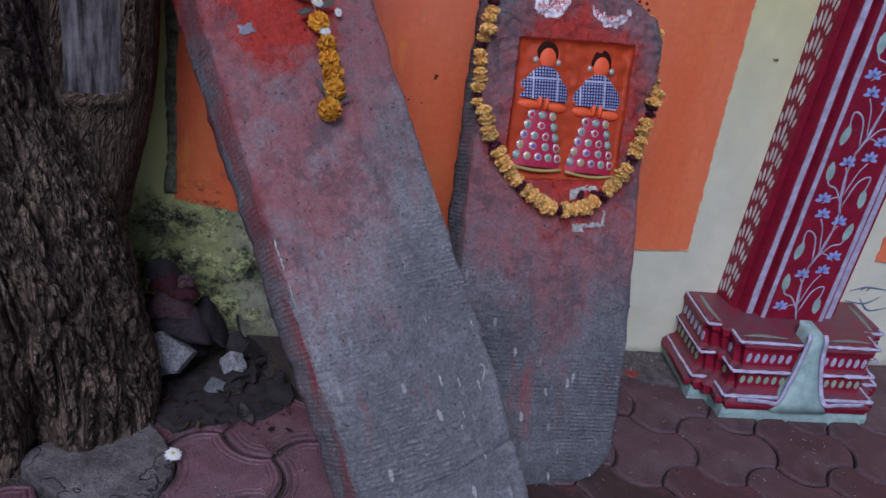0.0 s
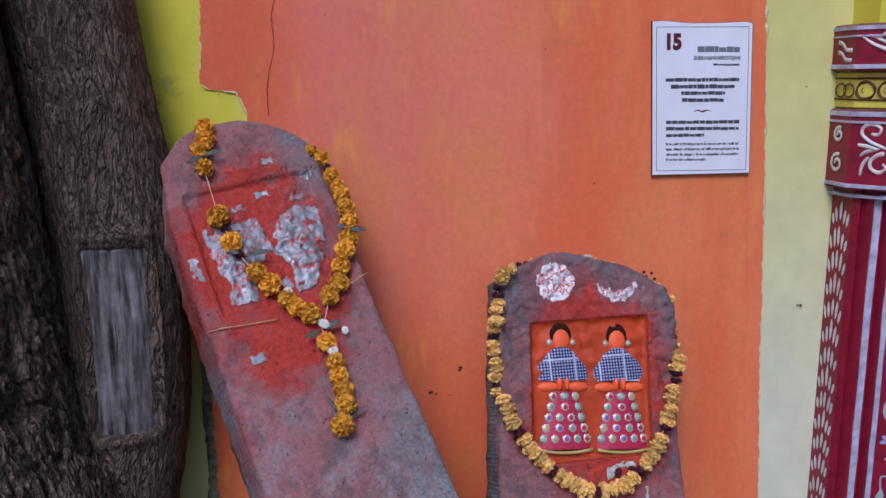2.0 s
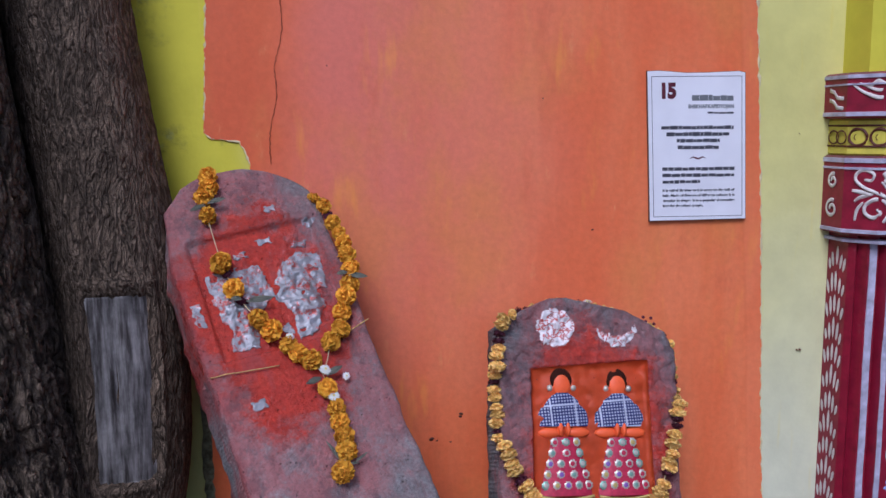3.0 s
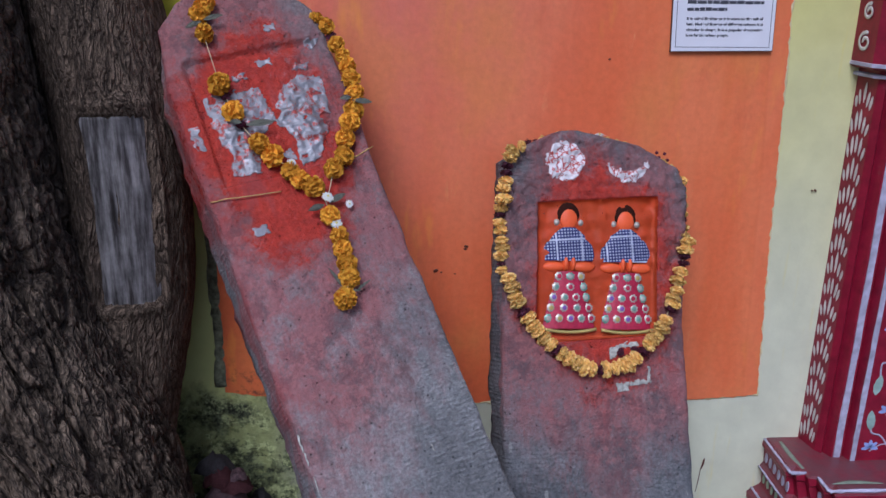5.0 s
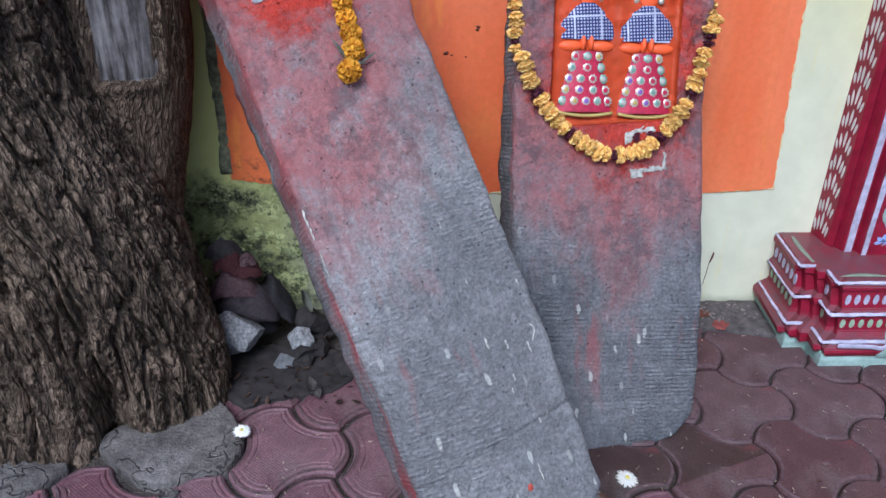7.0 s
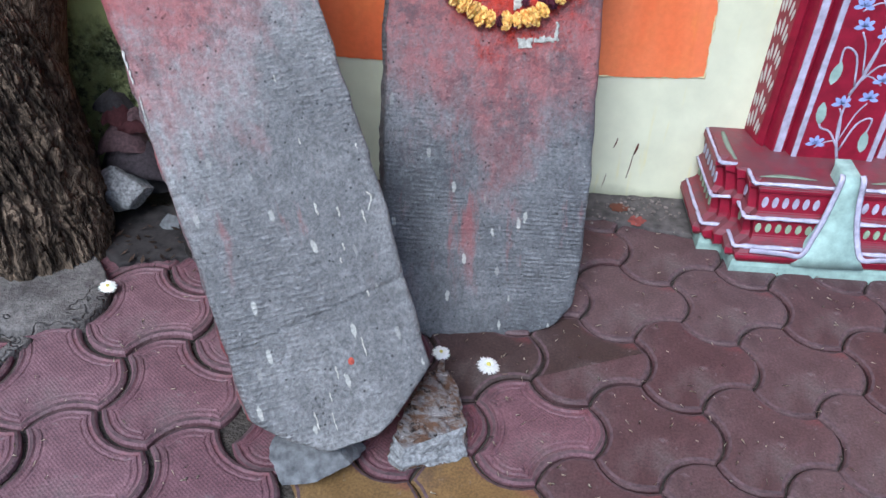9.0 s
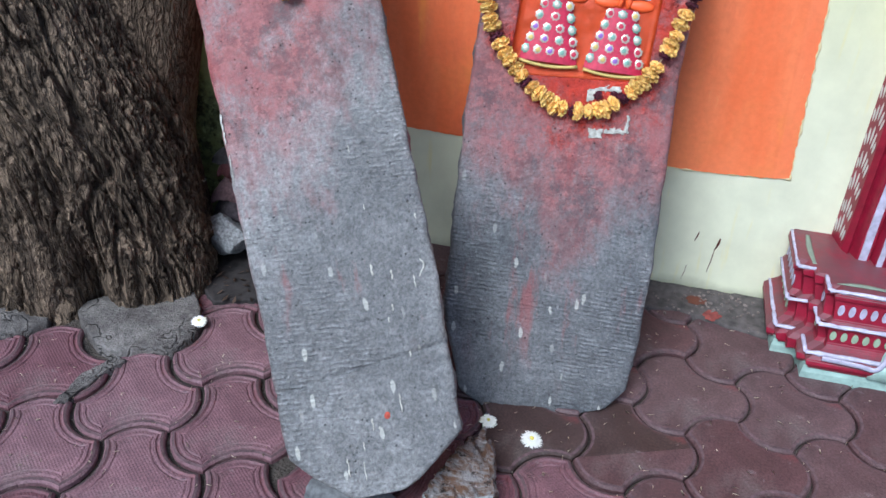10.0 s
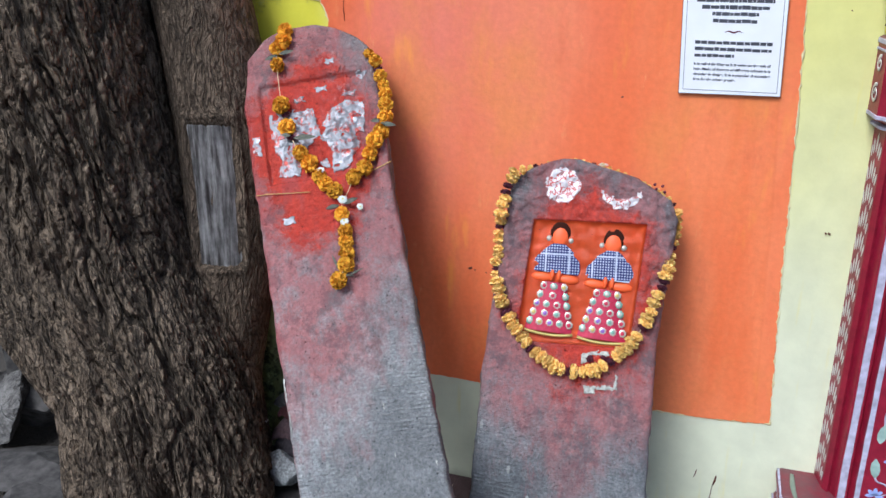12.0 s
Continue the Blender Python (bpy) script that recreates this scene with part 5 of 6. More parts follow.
def relief_figure(cs, tilt):
    """A plain standing figure in low relief: one mesh, with painted zones."""
    bm = bmesh.new()

    def lump(s, a, w, h, d, mat, power=2.0):
        made = bmesh.ops.create_uvsphere(bm, u_segments=20, v_segments=12, radius=1)
        for v in made["verts"]:
            x, y, z = v.co
            v.co = (s + w * math.copysign(abs(x) ** (2 / power), x), y * d, a + h * math.copysign(abs(z) ** (2 / power), z))
        for f in {f for v in made["verts"] for f in v.link_faces}:
            f.material_index = mat

    def slabby(rows, d, mat):
        loft_rows = []
        for a, s0, s1 in rows:
            pts = []
            for k in range(9):
                f = k / 8
                pts.append((s0 + (s1 - s0) * f, -d * math.sin(math.pi * f) ** 0.5 - 0.0006, a))
            loft_rows.append([bm.verts.new(p) for p in pts])
        for p, q in zip(loft_rows, loft_rows[1:]):
            for k in range(8):
                bm.faces.new((p[k], p[k + 1], q[k + 1], q[k])).material_index = mat

    lump(0, 0.267, 0.0235, 0.027, 0.006, 3)
    lump(0, 0.260, 0.0195, 0.0245, 0.0085, 0)
    for h in (-1, 1):
        lump(h * 0.0245, 0.253, 0.0065, 0.0068, 0.006, 4)
        lump(h * 0.030, 0.165, 0.024, 0.0105, 0.008, 0)
        lump(h * 0.0075, 0.172, 0.0065, 0.016, 0.011, 0)
    slabby([(0.177, -0.050, 0.050), (0.186, -0.053, 0.053), (0.202, -0.051, 0.051), (0.216, -0.044, 0.044), (0.227, -0.034, 0.034), (0.236, -0.024, 0.024), (0.243, -0.014, 0.014)], 0.007, 1)
    slabby([(0.044, -0.054, 0.052), (0.060, -0.052, 0.050), (0.10, -0.041, 0.040), (0.14, -0.030, 0.030), (0.156, -0.025, 0.025)], 0.010, 2)
    # the bright discs sewn on the skirt and the gilt hem
    for r in range(5):
        n = (3, 3, 4, 4, 5)[r]
        a = 0.146 - r * 0.0205
        half = 0.022 + 0.0215 * r / 4
        for q in range(n):
            s = -half + 2 * half * q / (n - 1)
            pick = (q * 3 + r * 2) % 5
            y = -0.0105 * math.sin(math.pi * (s / (2 * (half + 0.012)) + 0.5)) ** 0.5
            rim, mid, eye = [], [], bm.verts.new((s, y - 0.0012, a))
            for k in range(16):
                t = 2 * math.pi * k / 16
                rr = 0.0098 if k % 2 else 0.0080
                rim.append(bm.verts.new((s + rr * math.cos(t), y + 0.0006, a + rr * math.sin(t))))
                mid.append(bm.verts.new((s + 0.0046 * math.cos(t), y - 0.0016, a + 0.0046 * math.sin(t))))
            for k in range(16):
                bm.faces.new((rim[k], rim[k - 1], mid[k - 1], mid[k])).material_index = (4, 4, 4, 5, 4)[pick]
                bm.faces.new((mid[k], mid[k - 1], eye)).material_index = (2, 7, 5, 4, 6)[pick]
    count = len(bm.faces)
    tube(bm, [(s, -0.007, 0.043 - 0.006 * (1 - (s / 0.054) ** 2)) for s in [-0.054 + 0.009 * k for k in range(13)]], 0.0034, 6, 0.7)
    bm.faces.ensure_lookup_table()
    for f in bm.faces[count:]:
        f.material_index = 7
    mid = Vector((0, 0, 0.165))
    bm.transform(Matrix.Translation((cs, 0.0096, 0)) @ Matrix.Translation(mid) @ Matrix.Rotation(radians(tilt), 4, "Y") @ Matrix.Translation(-mid))
    return bm


FIG = [M_PANEL, M_SHAWL, M_SKIRT, M_HAIR, M_SILVER, M_GREENSEQ, M_VIOLET, M_GILT]
part("relief_figure", relief_figure(-0.041, 4.0), FIG, short_stone, "plain painted relief figure in blue and crimson")
fig = relief_figure(0.077, 4.0)
fig.transform(Matrix.Translation((0, 0, -0.010)))
part("relief_figure", fig, FIG, short_stone, "plain painted relief figure in blue and crimson")

bm = bmesh.new()
pts = [(-0.035 + 0.040 * math.cos(a) * (1 + 0.03 * math.sin(a * 5)), 0.375 + 0.040 * math.sin(a)) for a in [2 * math.pi * k / 40 for k in range(40)]]
sheet(bm, pts, short_relief, 0.0005, 56, 0.0004, 31.0, 0.75)
part("silver_disc", bm, M_CHALK, slab_b, "silver-foil sun disc")
bm = bmesh.new()
pts = [(0.096 + 0.047 * math.cos(a), 0.372 + 0.046 * math.sin(a)) for a in [math.pi * (1 + k / 20) for k in range(21)]] + [(0.096 + 0.040 * math.cos(a), 0.372 + 0.020 * math.sin(a)) for a in [math.pi * (2 - k / 20) for k in range(1, 20)]]
sheet(bm, pts, short_relief, 0.0005, 60, 0.0004, 37.0, 0.75)
part("silver_crescent", bm, M_CHALK, slab_b, "silver-foil crescent moon")
bm = bmesh.new()
for pts in ([(0.022, -0.012), (0.03, 0.006), (0.088, 0.012), (0.09, -0.002), (0.05, -0.004), (0.04, -0.02), (0.024, -0.026)], [(0.034, -0.068), (0.062, -0.066), (0.062, -0.086), (0.036, -0.086)], [(0.062, -0.076), (0.108, -0.074), (0.112, -0.04), (0.102, -0.04), (0.10, -0.064), (0.062, -0.068)]):
    sheet(bm, pts, short_relief, 0.0006, 30, 0.0010, 41.0, 0.45)
part("lime_mark", bm, M_LIME, slab_b, "smeared white lime marks")


# ---- flowers and garlands ----
def bloom(seed, petals, flat, r=1.0):
    """A ruffled pompom bloom of unit radius."""
    rng = random.Random(seed)
    bm = bmesh.new()
    for k in range(petals):
        z = 1 - 2 * (k + 0.5) / petals
        a = k * 2.39996
        q = math.sqrt(1 - z * z)
        d = Vector((q * math.cos(a), q * math.sin(a), z))
        side = d.cross(Vector((rng.uniform(-1, 1), rng.uniform(-1, 1), rng.uniform(-1, 1)))).normalized()
        up = d.cross(side)
        w, out = rng.uniform(0.20, 0.30), rng.uniform(0.88, 1.08)
        base = d * 0.6
        tip = d * out + up * rng.uniform(-.12, .18)
        v = [bm.verts.new(p) for p in (base - side * w * 0.5, base + side * w * 0.5, tip + side * w - d * 0.12, tip + up * 0.08, tip - side * w - d * 0.12)]
        bm.faces.new(v)
    core = bmesh.ops.create_icosphere(bm, subdivisions=1, radius=0.78)
    for v in bm.verts:
        v.co.z *= flat
    return bm


def disc_bloom(seed):
    """A daisy: rays round a domed eye, unit radius, facing z."""
    rng = random.Random(seed)
    bm = bmesh.new()
    for ring, (count, r0, r1, h) in enumerate(((26, 0.2, 1.0, 0.05), (22, 0.18, 0.82, 0.16), (18, 0.15, 0.60, 0.26))):
        for k in range(count):
            a = 2 * math.pi * (k + 0.3 * ring) / count + rng.uniform(-.06, .06)
            d, s = Vector((math.cos(a), math.sin(a), 0)), Vector((-math.sin(a), math.cos(a), 0))
            out = r1 * rng.uniform(0.88, 1.05)
            lift = Vector((0, 0, h + rng.uniform(-.03, .05)))
            v = [bm.verts.new(p) for p in (d * r0 - s * 0.05 + lift, d * out * 0.7 - s * 0.10 + lift * 1.25, d * out + lift, d * out * 0.7 + s * 0.10 + lift * 1.25, d * r0 + s * 0.05 + lift)]
            bm.faces.new(v)
    made = bmesh.ops.create_icosphere(bm, subdivisions=2, radius=0.20, matrix=Matrix.Translation((0, 0, 0.24)))
    for f in {f for v in made["verts"] for f in v.link_faces}:
        f.material_index = 1
    bmesh.ops.create_cone(bm, segments=14, radius1=0.35, radius2=0.4, depth=0.05, cap_ends=True, matrix=Matrix.Translation((0, 0, 0.02)))
    return bm


GOLD = [finish(bloom(k, 130, 0.9), "marigold", M_GOLD, False) for k in range(3)]
CREAM = [finish(bloom(10 + k, 90, 0.62), "marigold", M_CREAM, False) for k in range(3)]
DARK = [finish(bloom(20 + k, 40, 0.55), "maroon_flower", M_MAROON, False) for k in range(2)]
M_EYE = plain("yellow_flower_eye", (0.62, 0.52, 0.10), 0.8, 500)
DAISY = [finish(disc_bloom(30 + k), "white_flower", [M_DAISY, M_EYE], False) for k in range(2)]


def hang(name, mesh, parent, p, r, along=None, spin=0.0):
    ob = new(name, mesh)
    ob.parent = parent
    q = Vector(along).to_track_quat("Z", "Y") if along is not None else Euler((spin, spin * 2, spin * 3)).to_quaternion()
    ob.matrix_basis = Matrix.LocRotScale(p, q @ Euler((0, 0, spin)).to_quaternion(), (r * 0.93, r * 0.93, r * 0.93))
    return ob


def leafy(bm, p, d, length, width, rng):
    """A limp folded leaf."""
    d = Vector(d).normalized()
    s = d.cross(Vector((0, -1, 0))).normalized()
    rows = []
    for k in range(6):
        f = k / 5
        w = 0.62 * width * math.sin(math.pi * min(0.97, f * 0.9 + 0.06))
        mid = Vector(p) + d * (length * f) + Vector((0, -0.004 * math.sin(f * 3.1) - 0.001, 0))
        rows.append([bm.verts.new(mid + s * w * e + Vector((0, 0.35 * w * abs(e), 0))) for e in (-1, 0, 1)])
    for a, b in zip(rows, rows[1:]):
        for k in range(2):
            bm.faces.new((a[k], a[k + 1], b[k + 1], b[k]))
    bmesh.ops.solidify(bm, geom=list(bm.faces)[-10:], thickness=0.0006)


garland_a = thing("garland", "orange marigold garland with a hanging tail, draped on the tall stone", "garland", TALL)
rng = random.Random(21)
thread = bmesh.new()
lift = lambda s, a: tall_relief(s, a) if abs(s) < 0.15 and -0.6 < a < 0.84 else 0.01
LEFT = [(-0.036, 0.845, 0.022, 0), (-0.046, 0.815, 0.021, 0), (-0.060, 0.795, 0.020, 0), (-0.066, 0.750, 0.021, 0), (-0.068, 0.649, 0.023, 0), (-0.065, 0.628, 0.012, 1), (-0.060, 0.590, 0.022, 0), (-0.055, 0.562, 0.013, 1), (-0.040, 0.518, 0.022, 0), (-0.022, 0.492, 0.023, 0), (-0.003, 0.452, 0.020, 0), (0.008, 0.432, 0.020, 0), (0.024, 0.412, 0.020, 0)]
RIGHT = [(0.150, 0.748, 0.016, 0), (0.161, 0.728, 0.019, 0), (0.166, 0.706, 0.013, 1), (0.168, 0.685, 0.019, 0), (0.171, 0.660, 0.017, 0), (0.172, 0.636, 0.019, 0), (0.168, 0.608, 0.021, 0), (0.162, 0.575, 0.022, 0), (0.150, 0.542, 0.023, 0), (0.132, 0.517, 0.022, 0), (0.114, 0.492, 0.020, 0), (0.096, 0.456, 0.021, 0), (0.070, 0.436, 0.020, 0)]
TAIL = [(0.034, 0.352, 0.021, 0), (0.036, 0.333, 0.020, 2), (0.036, 0.312, 0.021, 0), (0.034, 0.288, 0.021, 0), (0.030, 0.262, 0.019, 0), (0.026, 0.236, 0.022, 0), (0.006, 0.203, 0.022, 0)]
for run in (LEFT, RIGHT, TAIL):
    for s, a, r, kind in run:
        y = lift(s, a) - r * 0.8
        p = Vector((s + rng.uniform(-.002, .002), y, a))
        if kind == 0:
            hang("marigold", GOLD[rng.randrange(3)], garland_a, p, r * rng.uniform(0.95, 1.08), spin=rng.random() * 6)
        elif kind == 1:
            hang("maroon_flower", DARK[rng.randrange(2)], garland_a, p, r, spin=rng.random() * 6)
        else:
            hang("white_flower", DAISY[0], garland_a, p + Vector((0, -0.006, 0)), r * 0.62, along=(0, -1, 0.2))
    pts = spline([(s, lift(s, a) - r * 0.8, a) for s, a, r, kind in run], 50)
    tube(thread, pts, 0.0009, 5)
hang("white_flower", DAISY[1], garland_a, Vector((0.040, -0.022, 0.385)), 0.013, along=(0.2, -1, 0.2))
hang("white_flower", DAISY[0], garland_a, Vector((0.075, -0.012, 0.366)), 0.009, along=(0.2, -1, -0.2))
hang("white_flower", DAISY[0], garland_a, Vector((0.002, -0.02, 0.465)), 0.010, along=(0.2, -1, 0.3))
tube(thread, spline([(0.024, -0.012, 0.412), (0.036, -0.012, 0.385), (0.034, -0.012, 0.352)], 8), 0.0009, 5)
tube(thread, spline([(0.070, -0.012, 0.436), (0.05, -0.012, 0.40), (0.036, -0.012, 0.385)], 8), 0.0009, 5)
for p, d, l, w in (((-0.062, -0.016, 0.776), (-1, 0, -0.25), 0.032, 0.010), ((-0.058, -0.02, 0.776), (1, 0, 0.1), 0.036, 0.009), ((-0.05, -0.016, 0.556), (1, 0, -0.1), 0.05, 0.011), ((-0.056, -0.016, 0.562), (-1, 0, 0.4), 0.02, 0.008), ((0.15, -0.022, 0.555), (1, 0, -0.35), 0.036, 0.010), ((0.15, -0.022, 0.562), (-1, 0, 0.1), 0.022, 0.009), ((0.04, -0.018, 0.376), (1, 0, 0.25), 0.034, 0.010), ((0.03, -0.018, 0.374), (-1, 0, -0.1), 0.03, 0.010), ((0.012, -0.012, 0.222), (-0.3, 0, 1), 0.045, 0.005), ((0.03, -0.012, 0.212), (1, 0, 0.35), 0.034, 0.004), ((0.012, -0.014, 0.215), (1, 0, -0.2), 0.028, 0.004)):
    leafs = bmesh.new()
    leafy(leafs, p, d, l, w, rng)
    part("leaf", leafs, M_LEAF, garland_a, "limp grey-green leaf tied in the garland")
part("thread", thread, M_THREAD, garland_a, "cotton garland thread")

garland_b = thing("garland", "pale yellow and maroon flower garland looped round the shorter stone", "garland", SHORT)
LOOP = [(-0.02, 0.430), (-0.085, 0.416), (-0.146, 0.392), (-0.164, 0.339), (-0.172, 0.267), (-0.172, 0.210), (-0.173, 0.165), (-0.161, 0.121), (-0.139, 0.072), (-0.115, 0.040), (-0.077, -0.001), (-0.031, -0.031), (0.019, -0.040), (0.061, -0.030), (0.102, 0.0), (0.142, 0.046), (0.171, 0.105), (0.192, 0.162), (0.204, 0.206), (0.214, 0.262), (0.219, 0.306), (0.202, 0.350), (0.160, 0.376), (0.110, 0.398), (0.043, 0.420), (-0.02, 0.430)]
curve = spline([(s, 0, a) for s, a in LOOP], 400)
total = sum((q - p).length for p, q in zip(curve, curve[1:]))
run, want, k = 0.0, 0.0, 0
rng = random.Random(8)
string = []
for p, q in zip(curve, curve[1:]):
    e = min(p.x + 0.17, 0.205 - p.x, 0.415 - p.z)
    y = short_relief(p.x, p.z) - 0.010 if e > 0 else 0.012 + min(0.045, -e * 2.2)
    if p.z > 0.335 and p.x > 0.05 or p.z > 0.405:
        y = max(y, 0.034)
    string.append((p.x, y, p.z))
    if run >= want:
        d = (q - p).normalized()
        dark = k % 6 == 4 or (k % 6 == 5 and rng.random() < 0.3)
        pos = Vector((p.x + rng.uniform(-.002, .002), y - 0.004, p.z + rng.uniform(-.002, .002)))
        if dark:
            hang("maroon_flower", DARK[rng.randrange(2)], garland_b, pos, rng.uniform(0.013, 0.0165), along=d, spin=rng.random() * 6)
            want += 0.0135
        else:
            small = p.z > 0.40 or p.x > 0.05 and p.z > 0.345
            hang("marigold", CREAM[rng.randrange(3)], garland_b, pos, rng.uniform(0.0165, 0.0205) * (0.75 if small else 1), along=d, spin=rng.random() * 6)
            want += rng.uniform(0.0150, 0.0185)
        k += 1
    run += (q - p).length
bm = bmesh.new()
tube(bm, string[::4], 0.0011, 5)
part("thread", bm, M_THREAD, garland_b, "cotton garland thread")
hang("white_flower", DAISY[0], garland_b, Vector((0.052, 0.03, 0.428)), 0.014, along=(0, -0.4, 1))
for s, a in ((0.03, -0.045), (0.075, -0.005), (0.045, -0.008)):
    hang("maroon_flower", DARK[0], garland_b, Vector((s, -0.012, a)), 0.010, spin=s * 90)
bm = bmesh.new()
for s, a in ((0.172, 0.378), (0.185, 0.385), (0.19, 0.372), (0.178, 0.368), (0.168, 0.388)):
    bmesh.ops.create_icosphere(bm, subdivisions=1, radius=0.004, matrix=Matrix.Translation((s, 0.02, a)))
part("dried_petals", bm, M_MAROON, garland_b, "dried maroon petals")


# ---- the tree ----
def trunk_mesh(path, rows, cols, bark, lobes=None, z0=0.0):
    """A trunk along rows (z, x, y, radius) with fissured bark in its surface."""
    bm = bmesh.new()
    xs = [(z, x) for z, x, y, r in path]
    ys = [(z, y) for z, x, y, r in path]
    rs = [(z, r) for z, x, y, r in path]

    def soft(table, z):
        return sum(lerp_table(table, z + d) for d in (-0.09, -0.045, 0, 0.045, 0.09)) / 5

    top = path[-1][0]
    rings = []
    for i in range(rows + 1):
        z = z0 + (top - z0) * i / rows
        cx, cy, r = soft(xs, z), soft(ys, z), soft(rs, z)
        ring = []
        for j in range(cols):
            a = 2 * math.pi * j / cols
            c, s = math.cos(a), math.sin(a)
            rr = r * (1 + 0.05 * fbm(c * 1.3, s * 1.3, z * 1.6, 2))
            if lobes:
                rr += lobes(a, z)
            rr += bark(c, s, z, r, a)
            ring.append(bm.verts.new((cx + rr * c, cy + rr * s, z)))
        rings.append(ring)
    for p, q in zip(rings, rings[1:]):
        for k in range(cols):
            bm.faces.new((p[k], p[(k + 1) % cols], q[(k + 1) % cols], q[k]))
    bm.faces.new(list(reversed(rings[0])))
    bm.faces.new(rings[-1])
    return bm


def deep_bark(c, s, z, r, a):
    """Flat plates parted by narrow, mostly upright fissures."""
    t = a + 0.2 * z
    c, s = math.cos(t), math.sin(t)
    w = noise.noise((c * 2.5, s * 2.5, z * 3.0))
    v = noise.noise((c * 5 + 7, s * 5, z * 7))
    n = noise.noise((c * 7.0 + w * 1.3, s * 7.0 + v * 0.9, z * 2.8 + w * 1.2))
    m = noise.noise((c * 17 + v * 1.2, s * 17 + w, z * 15 + 9))
    k = noise.noise((c * 31, s * 31, z * 36 + v))
    f = noise.noise((c * 60, s * 60, z * 48 + 3))
    h = 0.022 * smooth(0.0, 0.20, abs(n)) + 0.009 * smooth(0.0, 0.2, abs(m)) + 0.005 * smooth(0.0, 0.2, abs(k)) + 0.0016 * f - 0.020
    return h * (0.45 + 0.55 * smooth(0.0, 0.12, z))


def fine_bark(c, s, z, r, a):
    n = noise.noise((c * 7, s * 7, z * 14))
    m = noise.noise((c * 18, s * 18, z * 34 + 9))
    return 0.0035 * abs(n) + 0.0028 * abs(m) - 0.002


def roots(a, z):
    """Buttresses at the foot, the dark cleft between two of them, and the broad far flank."""
    d = (a + math.pi) % (2 * math.pi) - math.pi
    foot = smooth(0.42, 0.0, z)
    v = foot * (0.045 * max(0.0, math.cos(d + 2.0)) ** 3 + 0.035 * max(0.0, math.cos(d + 0.25)) ** 3 + 0.03 * max(0.0, math.cos(3 * d + 0.8)))
    v += lerp_table([(0.3, 0.0), (0.45, 0.06), (0.6, 0.12), (0.8, 0.16), (2.3, 0.16)], z) * max(0.0, -math.cos(d)) ** 1.5
    v -= 0.095 * math.exp(-((d + 1.12) / 0.15) ** 2) * smooth(0.26, 0.03, z)
    return v


tree = thing("tree", "old tree, dark fissured trunk and second stem against the wall", "tree", pose(-0.45, 1.62, 0))
bm = trunk_mesh([(-0.05, 0.0, 0.045, 0.232), (0.1, 0.01, 0.035, 0.225), (0.35, -0.008, 0.02, 0.240), (0.48, -0.058, 0.01, 0.242), (0.60, -0.122, 0.02, 0.245), (0.72, -0.176, 0.03, 0.245), (0.85, -0.192, 0.03, 0.250), (1.08, -0.222, 0.01, 0.255), (1.3, -0.238, -0.01, 0.255), (1.7, -0.27, -0.02, 0.255), (2.3, -0.35, -0.08, 0.25)], 620, 560, deep_bark, roots, -0.05)
part("trunk", bm, M_BARK, tree, "dark deeply fissured trunk")
bm = trunk_mesh([(0.05, 0.03, 0.13, 0.13), (0.40, 0.085, 0.17, 0.125), (0.62, 0.135, 0.185, 0.125), (0.85, 0.145, 0.185, 0.123), (1.1, 0.135, 0.19, 0.122), (1.35, 0.102, 0.195, 0.116), (1.6, 0.072, 0.20, 0.113), (2.3, 0.0, 0.22, 0.11)], 420, 260, fine_bark, lambda a, z: -0.013 * smooth(0.655, 0.67, z) * smooth(1.03, 1.01, z) * math.exp(-(((a - 5.0 + 0.05 * math.sin(z * 9))) / 0.50) ** 6) + 0.007 * math.exp(-((z - 0.652) / 0.012) ** 2) * math.exp(-((a - 5.0) / 0.6) ** 4) + 0.006 * math.exp(-((abs(a - 5.0) - 0.56) / 0.06) ** 2) * smooth(0.62, 0.68, z) * smooth(1.06, 1.0, z) + 0.005 * math.exp(-((z - 1.045) / 0.008) ** 2) * math.exp(-((a - 5.0) / 0.7) ** 4), 0.05)
stem = part("second_stem", bm, M_BARK2, tree, "smoother brown second stem")
# the bare scar on the second stem
bm = bmesh.new()
rows = []
for i in range(61):
    z = 0.662 + 0.36 * i / 60
    x0, y0 = lerp_table([(0.62, 0.135), (0.85, 0.145), (1.1, 0.135)], z), lerp_table([(0.62, 0.185), (0.85, 0.185), (1.1, 0.19)], z)
    half = 0.49 + 0.05 * fbm(z * 12, 0, 3, 2)
    row = []
    for j in range(25):
        a = 5.0 + half * (2 * j / 24 - 1)
        r = 0.1155 - 0.008 * math.exp(-((a - 4.86 - 0.25 * (z - 0.8)) / 0.05) ** 2) * smooth(0.78, 0.84, z) - 0.0075 * abs(noise.noise((a * 13, 0, z * 2.2))) - 0.003 * abs(noise.noise((a * 34, 4, z * 4))) + 0.004
        row.append(bm.verts.new((x0 + r * math.cos(a), y0 + r * math.sin(a), z)))
    rows.append(row)
for p, q in zip(rows, rows[1:]):
    for k in range(24):
        bm.faces.new((p[k], p[k + 1], q[k + 1], q[k]))
bmesh.ops.solidify(bm, geom=list(bm.faces), thickness=0.004)
part("scar", bm, M_WOOD, stem, "bare grey weathered scar")


